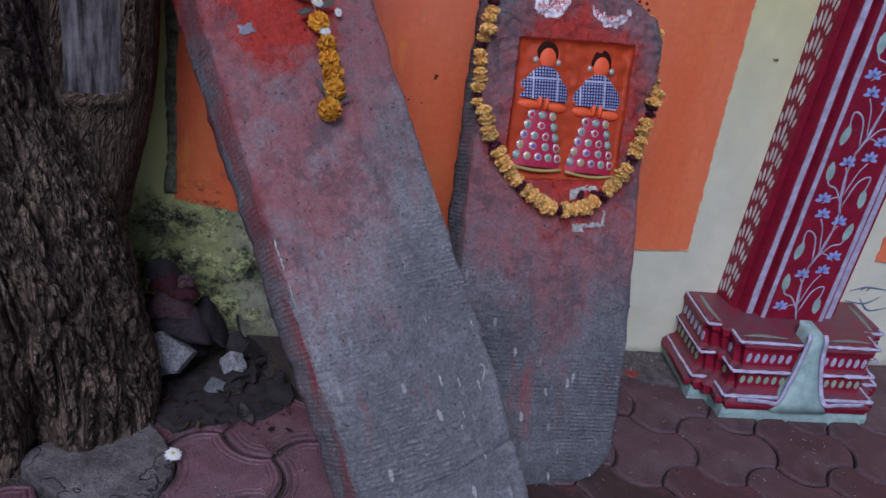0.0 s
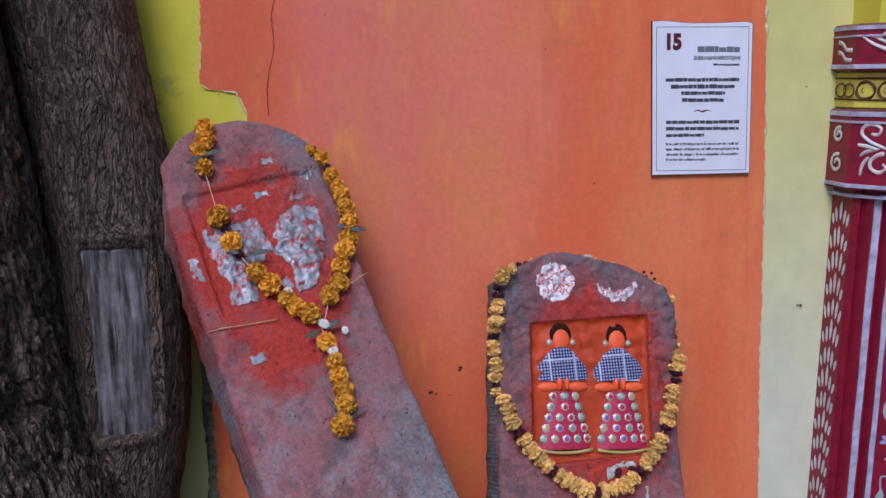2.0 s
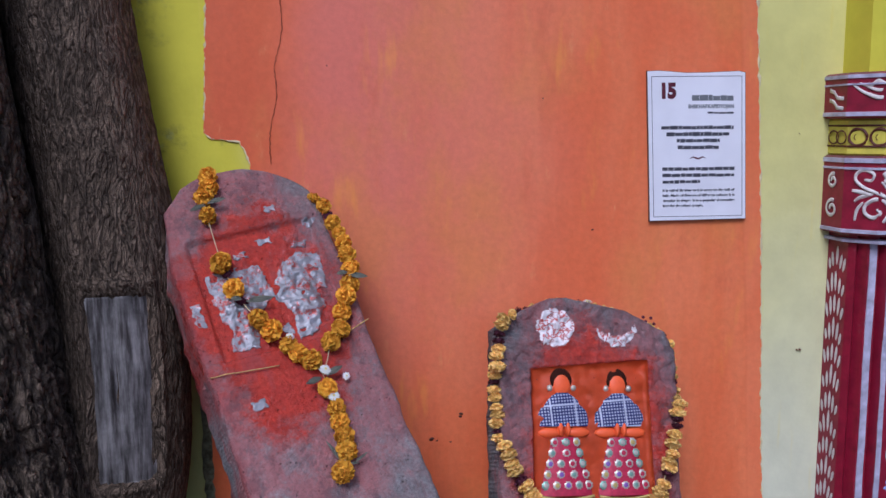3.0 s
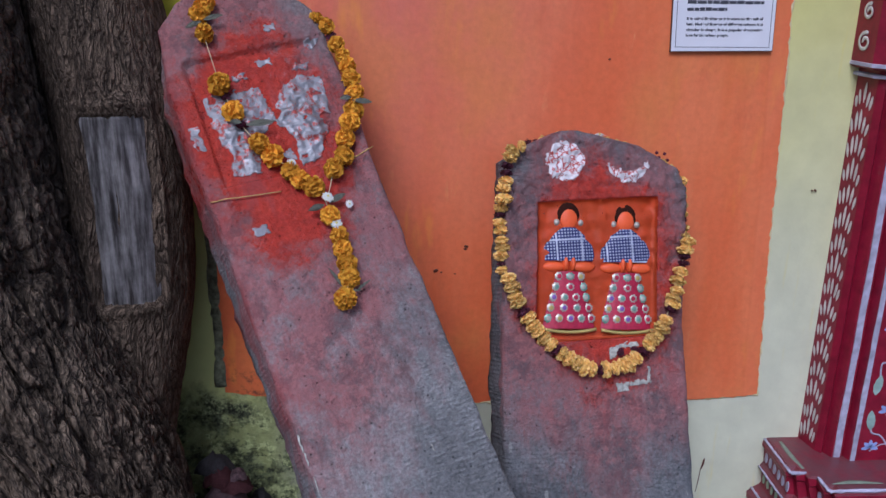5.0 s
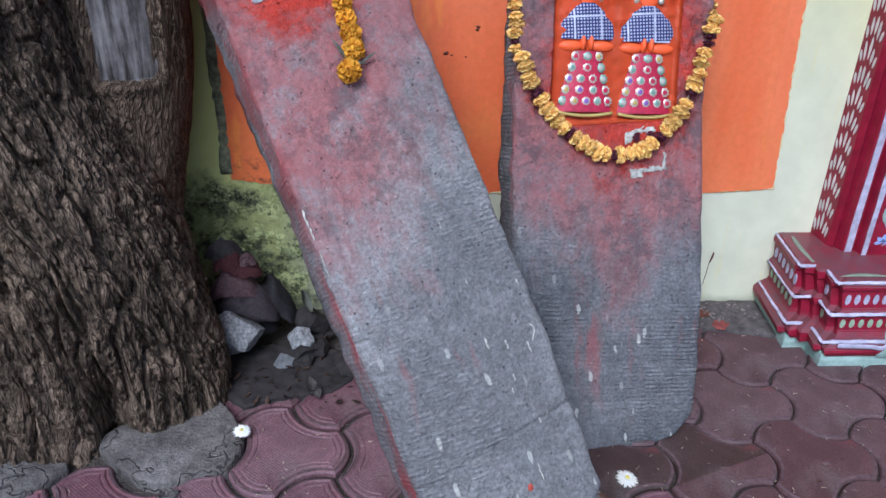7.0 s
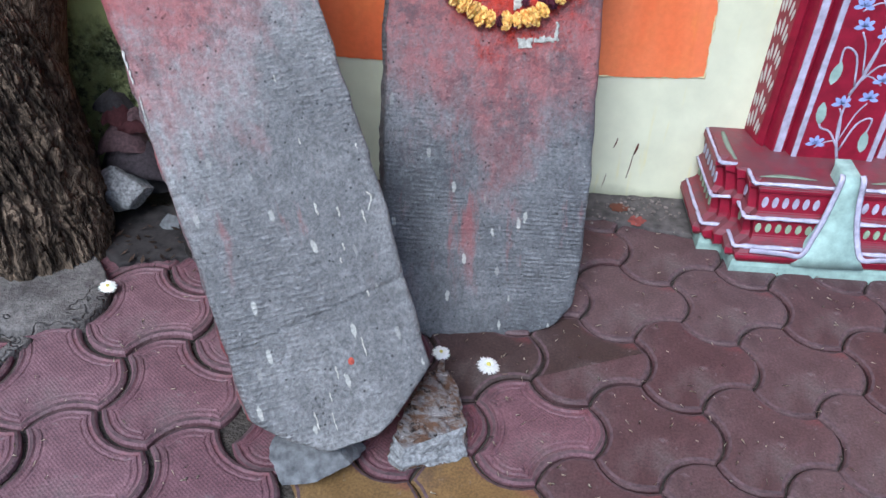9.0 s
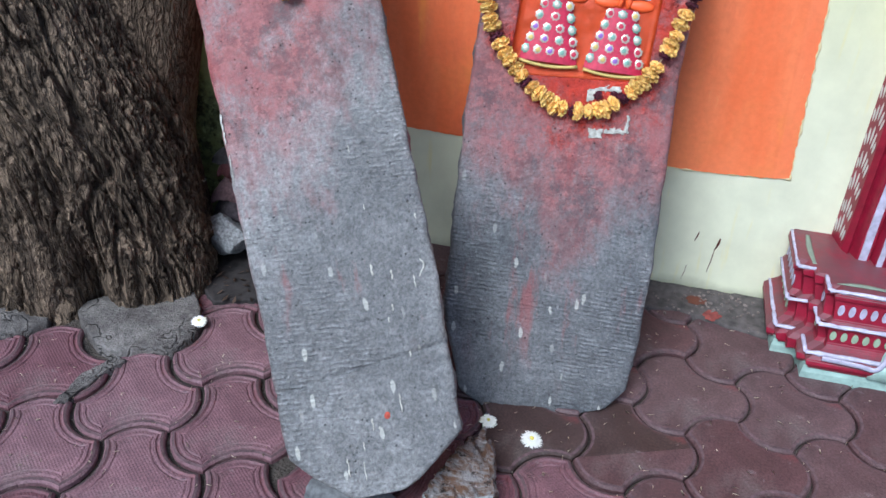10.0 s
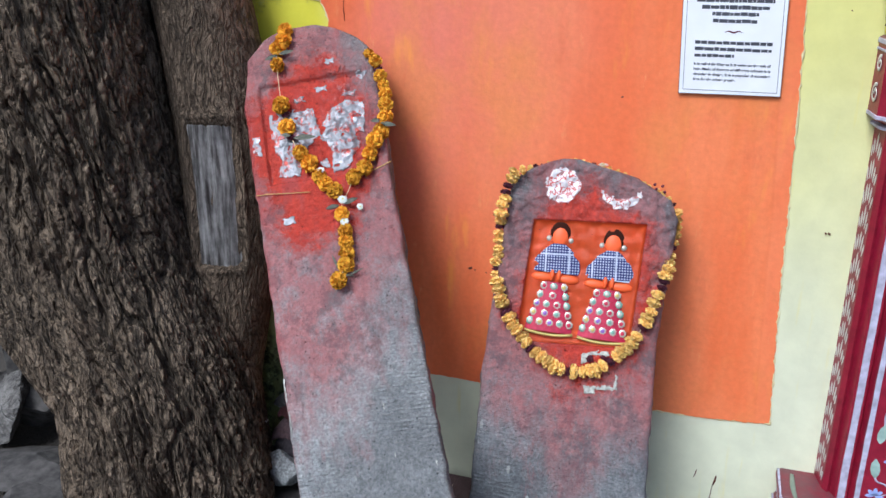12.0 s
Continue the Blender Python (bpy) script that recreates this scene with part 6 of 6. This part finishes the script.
# ---- loose things on the ground ----
def rock(name, label, p, size, seed, mat, rot=0.0, flat=0.75, category="rock", group=""):
    bm = bmesh.new()
    bmesh.ops.create_icosphere(bm, subdivisions=4, radius=1)
    rng = random.Random(seed)
    planes = [(Vector((rng.uniform(-1, 1), rng.uniform(-1, 1), rng.uniform(-1, 1))).normalized(), rng.uniform(0.42, 0.72)) for _ in range(13)]
    for v in bm.verts:
        for n, d in planes:
            k = v.co.dot(n)
            if k > d:
                v.co -= n * (k - d)
        v.co *= 1 + 0.07 * fbm(v.co.x * 3.5 + seed, v.co.y * 3.5, v.co.z * 3.5, 5)
        v.co = Vector((v.co.x * size[0], v.co.y * size[1], v.co.z * size[2])) * 1.35
    low = min(v.co.z for v in bm.verts)
    ob = part(name, bm, mat, shade=False)
    ob.matrix_world = pose(p[0], p[1], p[2] - low - 0.004, 0, 0, rot)
    return tagged(ob, label, category, group)


rock("rock", "broken grey rock chip wedged under the tall stone", (0.380, 1.085, 0), (0.074, 0.042, 0.034), 3, M_ROCK, 14, group="rocks under the stone")
bm = bmesh.new()
for p in ((0.478, 1.112, -0.004), (0.500, 1.088, -0.004), (0.612, 1.132, -0.004), (0.606, 1.20, -0.004), (0.570, 1.315, -0.004), (0.520, 1.29, -0.004), (0.484, 1.128, 0.048), (0.504, 1.106, 0.040), (0.604, 1.150, 0.056), (0.590, 1.196, 0.066), (0.556, 1.300, 0.050), (0.522, 1.215, 0.075)):
    bm.verts.new(p)
bmesh.ops.convex_hull(bm, input=list(bm.verts))
for k in range(5):
    long = [e for e in bm.edges if e.calc_length() > 0.007]
    if long:
        bmesh.ops.subdivide_edges(bm, edges=long, cuts=1)
        bmesh.ops.triangulate(bm, faces=list(bm.faces))
bm.normal_update()
for f in bm.faces:
    f.material_index = 0 if f.normal.y < -0.45 else 1
for v in bm.verts:
    v.co += v.normal * ((0.012 if v.normal.y > -0.45 else 0.005) * fbm(v.co.x * 30, v.co.y * 30 + v.co.x * 20, v.co.z * 70, 4) - 0.004)
tagged(part("rock", bm, [M_SPECK, M_SPLIT], shade=False), "split rock with grey face and rusty side wedged under the stone", "rock", "rocks under the stone")
rock("rock", "grey broken stone lying behind the tall slab", (0.30, 1.22, 0), (0.06, 0.07, 0.025), 15, M_ROCK2, 40, group="rocks under the stone")
rock("rubble_stone", "pale grey stone lump beside the tree foot", (-0.148, 1.715, 0.022), (0.062, 0.045, 0.045), 5, M_SPECK, 10, group="rubble by the tree")
rock("rubble_stone", "small pale pebble on dark rubble", (-0.02, 1.735, 0.02), (0.030, 0.026, 0.026), 6, M_SPECK, 50, group="rubble by the tree")
rock("rubble_stone", "small grey pebble on dark rubble", (-0.055, 1.69, 0.0), (0.026, 0.020, 0.018), 7, M_ROCK, 5, group="rubble by the tree")
rng = random.Random(31)
for k in range(26):
    x, y = rng.uniform(-0.24, 0.10), rng.uniform(1.68, 1.90)
    s = rng.uniform(0.014, 0.045)
    if x < -0.05 and y > 1.70:
        continue
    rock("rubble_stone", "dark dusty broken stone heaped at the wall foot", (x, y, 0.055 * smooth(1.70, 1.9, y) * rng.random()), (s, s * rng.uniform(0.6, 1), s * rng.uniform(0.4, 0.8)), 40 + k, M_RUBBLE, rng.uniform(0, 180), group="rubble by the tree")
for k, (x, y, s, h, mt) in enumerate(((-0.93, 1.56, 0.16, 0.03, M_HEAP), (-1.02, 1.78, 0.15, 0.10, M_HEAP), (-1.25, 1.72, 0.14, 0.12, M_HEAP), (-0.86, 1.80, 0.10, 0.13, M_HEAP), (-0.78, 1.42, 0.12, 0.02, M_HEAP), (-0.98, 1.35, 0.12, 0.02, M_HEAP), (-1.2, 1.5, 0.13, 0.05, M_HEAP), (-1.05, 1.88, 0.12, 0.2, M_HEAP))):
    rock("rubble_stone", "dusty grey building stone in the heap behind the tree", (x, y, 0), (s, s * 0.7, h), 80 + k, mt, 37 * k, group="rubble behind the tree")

slab = rock("rubble_stone", "pale broken slab leaning in the heap behind the tree", (-1.06, 1.70, 0.02), (0.16, 0.05, 0.09), 97, M_SLAB, -18, group="rubble behind the tree")
slab.matrix_world = slab.matrix_world @ pose(0, 0, 0, -35, -32, 0)

# worn cement slab in front of the trunk and broken edges beside it
def flagstone(label, pts, z0, z1, mat, seed):
    bm = bmesh.new()
    out = ragged(pts, 0.008, 0.004, seed)
    cx, cy = sum(p[0] for p in out) / len(out), sum(p[1] for p in out) / len(out)
    rings = []
    for f, z in ((1.0, z0), (1.0, z1 - 0.006), (0.985, z1 - 0.001), (0.95, z1), (0.7, z1), (0.4, z1), (0.15, z1)):
        rings.append([bm.verts.new((cx + (x - cx) * f, cy + (y - cy) * f, z + (0.003 * fbm(x * 12 * f, y * 12 * f, seed, 3) if z > z0 else 0))) for x, y in out])
    for p, q in zip(rings, rings[1:]):
        for k in range(len(p)):
            bm.faces.new((p[k], p[(k + 1) % len(p)], q[(k + 1) % len(p)], q[k]))
    bm.faces.new(rings[-1])
    return tagged(part("flagstone", bm, mat), label, "flagstone", "flagstones at the tree")


flagstone("worn grey cement slab at the tree foot", [(-0.393, 1.455), (-0.357, 1.403), (-0.273, 1.342), (-0.224, 1.336), (-0.180, 1.362), (-0.120, 1.371), (-0.101, 1.421), (-0.104, 1.471), (-0.144, 1.534), (-0.188, 1.588), (-0.228, 1.590), (-0.319, 1.530)], -0.02, 0.014, M_SLAB, 2.0)
flagstone("crumbled grey cement edge beside the trunk", [(-0.70, 1.30), (-0.50, 1.30), (-0.425, 1.385), (-0.45, 1.45), (-0.70, 1.44)], -0.02, 0.008, M_SLAB, 6.0)
flagstone("broken cement strip between pavers", [(-0.245, 1.19), (-0.225, 1.28), (-0.20, 1.33), (-0.225, 1.335), (-0.262, 1.27), (-0.268, 1.18)], -0.02, 0.003, M_SLAB, 8.0)
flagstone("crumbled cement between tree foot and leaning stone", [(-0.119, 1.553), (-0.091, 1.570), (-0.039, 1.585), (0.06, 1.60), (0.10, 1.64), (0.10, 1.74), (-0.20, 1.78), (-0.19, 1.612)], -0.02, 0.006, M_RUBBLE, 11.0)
flagstone("dusty cement fill along the wall foot", [(0.72, 1.80), (0.90, 1.83), (1.02, 1.80), (1.10, 1.79), (1.10, 1.933), (0.72, 1.933)], -0.02, 0.004, M_FILL, 9.0)

# cloth bundle stuffed by the wall
cloth = thing("cloth_bundle", "crumpled maroon and black cloth stuffed between tree and wall", "cloth", pose(-0.172, 1.790, 0.122))
M_CLOTH4 = plain("violet_grey_cloth", (0.085, 0.070, 0.078), 0.9, 160, 0.6, 1.3, 0.6)
M_CLOTH3 = plain("faded_mauve_cloth", (0.150, 0.092, 0.098), 0.85, 160, 0.6, 1.3, 0.6)
FOLDS = ((M_CLOTH2, 0.010, 0.020, -0.080, 0.170, 0.070, 0.070, 4, 1, "black dusty cloth"), (M_CLOTH2, 0.078, 0.030, -0.060, 0.120, 0.050, 0.075, 14, 5, "charcoal cloth flap"),
         (M_CLOTH4, 0.030, -0.006, -0.030, 0.150, 0.050, 0.062, 10, 2, "dark violet-grey cloth fold"), (M_CLOTH3, 0.006, -0.004, 0.018, 0.115, 0.042, 0.050, -6, 3, "faded mauve cloth fold"),
         (M_CLOTH, 0.024, 0.006, 0.058, 0.095, 0.028, 0.026, -12, 7, "maroon cloth fold"), (M_CLOTH, 0.000, 0.016, 0.066, 0.080, 0.030, 0.044, 8, 9, "dark red cloth fold"),
         (M_CLOTH3, 0.036, 0.012, 0.074, 0.055, 0.016, 0.030, -38, 11, "pale turned-up cloth hem"), (M_CLOTH2, -0.010, 0.030, 0.084, 0.100, 0.030, 0.040, 14, 13, "black cloth fold"))
for mat, x, y, z, w, deep, high, lean, seed, lab in FOLDS:
    bm = bmesh.new()
    rows = []
    for j in range(19):
        q = math.pi * (0.04 + 0.92 * j / 18)
        row = []
        for i in range(25):
            u = i / 12 - 1
            lens = math.sqrt(max(0.02, 1 - u * u))
            crease = fbm(u * 2.2 + seed, q * 1.6, seed * 1.7, 3)
            px = w / 2 * u
            pz = high * lens * math.sin(q) ** 0.8 * (1 + 0.25 * crease) - 0.012 * u * u
            turn = radians(lean)
            row.append(bm.verts.new((x + px * math.cos(turn) + pz * math.sin(turn) * 0.3, y + deep * lens * math.cos(q) + 0.010 * crease, z + pz - px * math.sin(turn))))
        rows.append(row)
    for p, r in zip(rows, rows[1:]):
        for i in range(24):
            bm.faces.new((p[i], p[i + 1], r[i + 1], r[i]))
    bmesh.ops.solidify(bm, geom=list(bm.faces), thickness=0.002)
    part("cloth", bm, mat, cloth, lab)


def leaf_thing(label, p, rot, length, width, mat):
    bm = bmesh.new()
    rows = []
    for k in range(9):
        f = k / 8
        w = width * math.sin(math.pi * (0.04 + 0.92 * f)) ** 0.8
        rows.append([bm.verts.new((e * w, length * (f - 0.5), 0.010 * abs(e) + 0.012 * (f - 0.5) ** 2)) for e in (-1, -0.5, 0, 0.5, 1)])
    for a, b in zip(rows, rows[1:]):
        for k in range(4):
            bm.faces.new((a[k], a[k + 1], b[k + 1], b[k]))
    bmesh.ops.solidify(bm, geom=list(bm.faces), thickness=0.0008)
    ob = part("dry_leaf", bm, mat)
    ob.matrix_world = pose(*p, *rot)
    return tagged(ob, label, "leaf", "fallen leaves")


leaf_thing("curled tan dry leaf standing against the trunk", (-0.222, 1.705, 0.125), (70, 20, 15), 0.06, 0.014, M_DRYLEAF)
leaf_thing("curled grey dry leaf on the rubble", (-0.015, 1.80, 0.10), (60, 10, 60), 0.055, 0.014, M_LEAF)
leaf_thing("dry brown leaf lying on a paver", (0.02, 1.60, 0.006), (0, 5, 25), 0.07, 0.016, M_SLAB)
leaf_thing("pale dry leaf on the cloth", (-0.225, 1.74, 0.20), (50, 0, 110), 0.022, 0.008, M_DAISY)


def fallen(label, p, r, mesh):
    ob = new("white_flower", mesh)
    ob.matrix_world = pose(*p, 6, -5, 40 * r * 100) @ Matrix.Diagonal((r, r, r, 1))
    return tagged(ob, label, "flower", "fallen white flowers")


fallen("white daisy-like flower fallen on the pavers", (0.640, 1.340, 0.002), 0.023, DAISY[0])
fallen("wilted greyish white flower fallen by the stone", (0.552, 1.365, 0.002), 0.019, DAISY[1])
fallen("white flower with yellow eye beside the cement slab", (-0.108, 1.468, 0.016), 0.019, DAISY[0])

# scattered dry petals, one heap of uncountable bits
bm = bmesh.new()
rng = random.Random(77)
for k in range(800):
    x, y = rng.uniform(-0.5, 1.5), rng.uniform(0.75, 1.9)
    if x < 0.2 and y > 1.5:
        continue
    a, l, w = rng.uniform(0, 6.3), rng.uniform(0.0015, 0.006), rng.uniform(0.0005, 0.0012)
    d, s = Vector((math.cos(a), math.sin(a), 0)), Vector((-math.sin(a), math.cos(a), 0))
    c = Vector((x, y, 0.0018))
    v = [bm.verts.new(p) for p in (c - d * l - s * w, c + d * l - s * w + Vector((0, 0, 0.001)), c + d * l + s * w, c - d * l + s * w)]
    bm.faces.new(v)
bmesh.ops.solidify(bm, geom=list(bm.faces), thickness=0.0004)
tagged(part("petal_litter", bm, plain("straw_petals", (0.55, 0.48, 0.36), 0.8, 90), shade=False), "tiny dry straw-coloured petals strewn on the pavers", "litter", kind="stuff")
bm = bmesh.new()
for k in range(150):
    x, y = rng.gauss(1.0, 0.09), rng.gauss(1.88, 0.04)
    if y > 1.92 or x > 1.08:
        continue
    bmesh.ops.create_icosphere(bm, subdivisions=1, radius=rng.uniform(0.0012, 0.0045), matrix=Matrix.Translation((x, y, 0.006)))
tagged(part("grit", bm, M_ROCK2), "dark grit gathered at the wall foot", "grit", kind="stuff")


bm = bmesh.new()
rng = random.Random(91)
for k in range(170):
    x, y = rng.uniform(-0.20, 0.12), rng.uniform(1.54, 1.88)
    if x < -0.12 and y < 1.60:
        continue
    a, l = rng.uniform(0, 6.3), rng.uniform(0.003, 0.012)
    d, side_way = Vector((math.cos(a), math.sin(a), rng.uniform(-0.2, 0.5))), Vector((-math.sin(a), math.cos(a), rng.uniform(-0.3, 0.3)))
    c = Vector((x, y, 0.012 + 0.02 * rng.random() * smooth(1.6, 1.85, y)))
    w = l * (0.08 if k % 3 == 0 else rng.uniform(0.25, 0.5))
    bm.faces.new([bm.verts.new(p) for p in (c - d * l, c + side_way * w - Vector((0, 0, 0.002)), c + d * l, c - side_way * w)])
bmesh.ops.solidify(bm, geom=list(bm.faces), thickness=0.0012)
M_LITTER = Nodes("dead_leaf_litter", 0.85, spec=0.2)
M_LITTER = M_LITTER.done(M_LITTER.mix(M_LITTER.island(), (0.022, 0.016, 0.013), (0.13, 0.085, 0.060)))
tagged(part("leaf_litter", bm, M_LITTER, shade=False), "dead brown leaf scraps and twigs at the tree foot", "litter", kind="stuff")


# spilled vermilion and oil on the paving by the wall
def stain(label, x, y, r, mat, seed):
    bm = bmesh.new()
    pts = [(x + r * (1 + 0.45 * fbm(math.cos(t) * 1.5 + seed, math.sin(t) * 1.5, seed, 3)) * math.cos(t), y + 0.8 * r * (1 + 0.45 * fbm(math.cos(t) * 1.5 + seed, math.sin(t) * 1.5, seed, 3)) * math.sin(t)) for t in [2 * math.pi * k / 36 for k in range(36)]]
    prism(bm, pts, lambda a, b, d: (a, b, 0.0068 + d), 0.0004)
    tagged(part("stain", bm, mat, shade=False), label, "stain", "stains on the paving")


stain("dark oily stain on cement at the wall foot", 0.935, 1.875, 0.022, M_BROWN, 2.0)
stain("faded vermilion stain on cement at the wall foot", 0.972, 1.825, 0.020, plain("faded_vermilion", (0.22, 0.05, 0.04), 0.85, 60, 0.5, 1.4), 5.0)

# ---- interlocking pavers ----
def paver_mesh(name, t1, t2, gap, bulge, grooves, mat):
    """One three-lobed paver of the lattice t1, t2: its sides bow out and in by turns."""
    t1, t2 = Vector((*t1, 0)), Vector((*t2, 0))
    nodes = [(2 * t1 + t2) / 3, (t1 - t2) / 3 * 1.0, None]
    B, C = t2 / 3 + t1 * 2 / 3, t2 * 2 / 3 + t1 / 3
    A, D, E, F = t1 / 3 - t2 / 3, t2 / 3 - t1 / 3, -t2 / 3 - t1 * 2 / 3, -t2 * 2 / 3 - t1 / 3
    loop = []
    for k, (p, q) in enumerate(((A, B), (B, C), (C, D), (D, E), (E, F), (F, A))):
        mid_out = ((p + q) / 2).normalized()
        sgn = 1 if k % 2 == 0 else -1
        for j in range(7):
            f = j / 7
            loop.append(p + (q - p) * f + mid_out * (sgn * bulge * (1 - (2 * f - 1) ** 2)))
    n = len(loop)
    normal = []
    for k in range(n):
        d = (loop[(k + 1) % n] - loop[k - 1]).normalized()
        normal.append(Vector((-d.y, d.x, 0)) if d.cross(-loop[k]).z > 0 else Vector((d.y, -d.x, 0)))
    steps = [(gap, -0.015), (gap, -0.006), (gap + 0.0035, -0.0014), (gap + 0.0085, 0.0)]
    if grooves:
        steps += [(0.0135, 0.0), (0.0165, -0.0034), (0.0190, -0.0034), (0.0215, -0.0004), (0.026, -0.0004), (0.0278, -0.0026), (0.0295, -0.0026), (0.032, -0.0008)]
    bm = bmesh.new()
    rings = [[bm.verts.new(loop[k] + normal[k] * off + Vector((0, 0, z))) for k in range(n)] for off, z in steps]
    for i, (p, q) in enumerate(zip(rings, rings[1:])):
        for k in range(n):
            bm.faces.new((p[k], p[(k + 1) % n], q[(k + 1) % n], q[k])).material_index = 1 if i == 2 else 0
    bm.faces.new(rings[-1])
    return finish(bm, name, [mat, M_CHAMFER], False)


pavement = thing("pavement", "interlocking maroon concrete pavers, joints dark with dirt", "pavement", kind="structure")
T2, T1 = (0.2026, 0.0065), (-0.1020, 0.1700)
L2, L1 = (0.215, -0.0204), (-0.1061, 0.2021)
SMOOTH_P = paver_mesh("paver", T1, T2, 0.0018, 0.026, False, M_PAVER)
RING_P = paver_mesh("paver", T1, T2, 0.0028, 0.026, True, M_PAVER_RED)
YELLOW_P = paver_mesh("paver", T1, T2, 0.0028, 0.026, False, M_PAVER_YELLOW)
DARK_P = paver_mesh("paver", T1, T2, 0.0018, 0.026, False, M_PAVER_DARK)
LOOSE_P = paver_mesh("paver", L1, L2, 0.0045, 0.026, True, M_PAVER_RED)


def paver_half(mesh, keep, mat):
    """The part of a paver on one side of a crack, with the broken face closed."""
    bm = bmesh.new()
    bm.from_mesh(mesh)
    d = Vector((0.919, 0.394, 0)).normalized()
    across = Vector((-d.y, d.x, 0)) * keep
    cut = bmesh.ops.bisect_plane(bm, geom=list(bm.verts) + list(bm.edges) + list(bm.faces), plane_co=across * 0.0012 + Vector((0.01, -0.018, 0)), plane_no=-across, clear_outer=True)
    edges = [e for e in cut["geom_cut"] if isinstance(e, bmesh.types.BMEdge)]
    bmesh.ops.edgeloop_fill(bm, edges=edges)
    return finish(bm, "paver", [mat, M_CHAMFER], False)


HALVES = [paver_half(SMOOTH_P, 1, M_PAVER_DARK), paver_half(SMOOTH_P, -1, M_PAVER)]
rng = random.Random(13)


def lay(mesh, x, y):
    ob = new("paver", mesh)
    ob.parent = pavement
    ob.matrix_basis = pose(x, y, rng.uniform(-0.005, 0.001), rng.uniform(-.9, .9), rng.uniform(-.9, .9), rng.uniform(-.8, .8))


for m in range(-12, 14):
    for k in range(-12, 8):
        x, y = 1.0233 + m * T2[0] + k * T1[0], 1.389 + m * T2[1] + k * T1[1]
        if 0.29 < x < 2.3 and 0.15 < y < 2.0:
            yellow = y < 1.08 and 0.30 < x < 0.72
            ringed = not yellow and y < 1.42 and x < 0.80
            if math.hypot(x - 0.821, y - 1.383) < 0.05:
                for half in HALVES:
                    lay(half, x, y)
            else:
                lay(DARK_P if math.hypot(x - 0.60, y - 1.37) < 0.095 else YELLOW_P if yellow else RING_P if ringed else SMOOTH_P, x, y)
        x, y = -0.0236 + m * L2[0] + k * L1[0], 1.0528 + m * L2[1] + k * L1[1]
        if -0.75 < x < 0.285 and 0.15 < y < 1.78 and (x + 0.45) ** 2 + (y - 1.66) ** 2 > 0.09:
            lay(LOOSE_P, x, y)
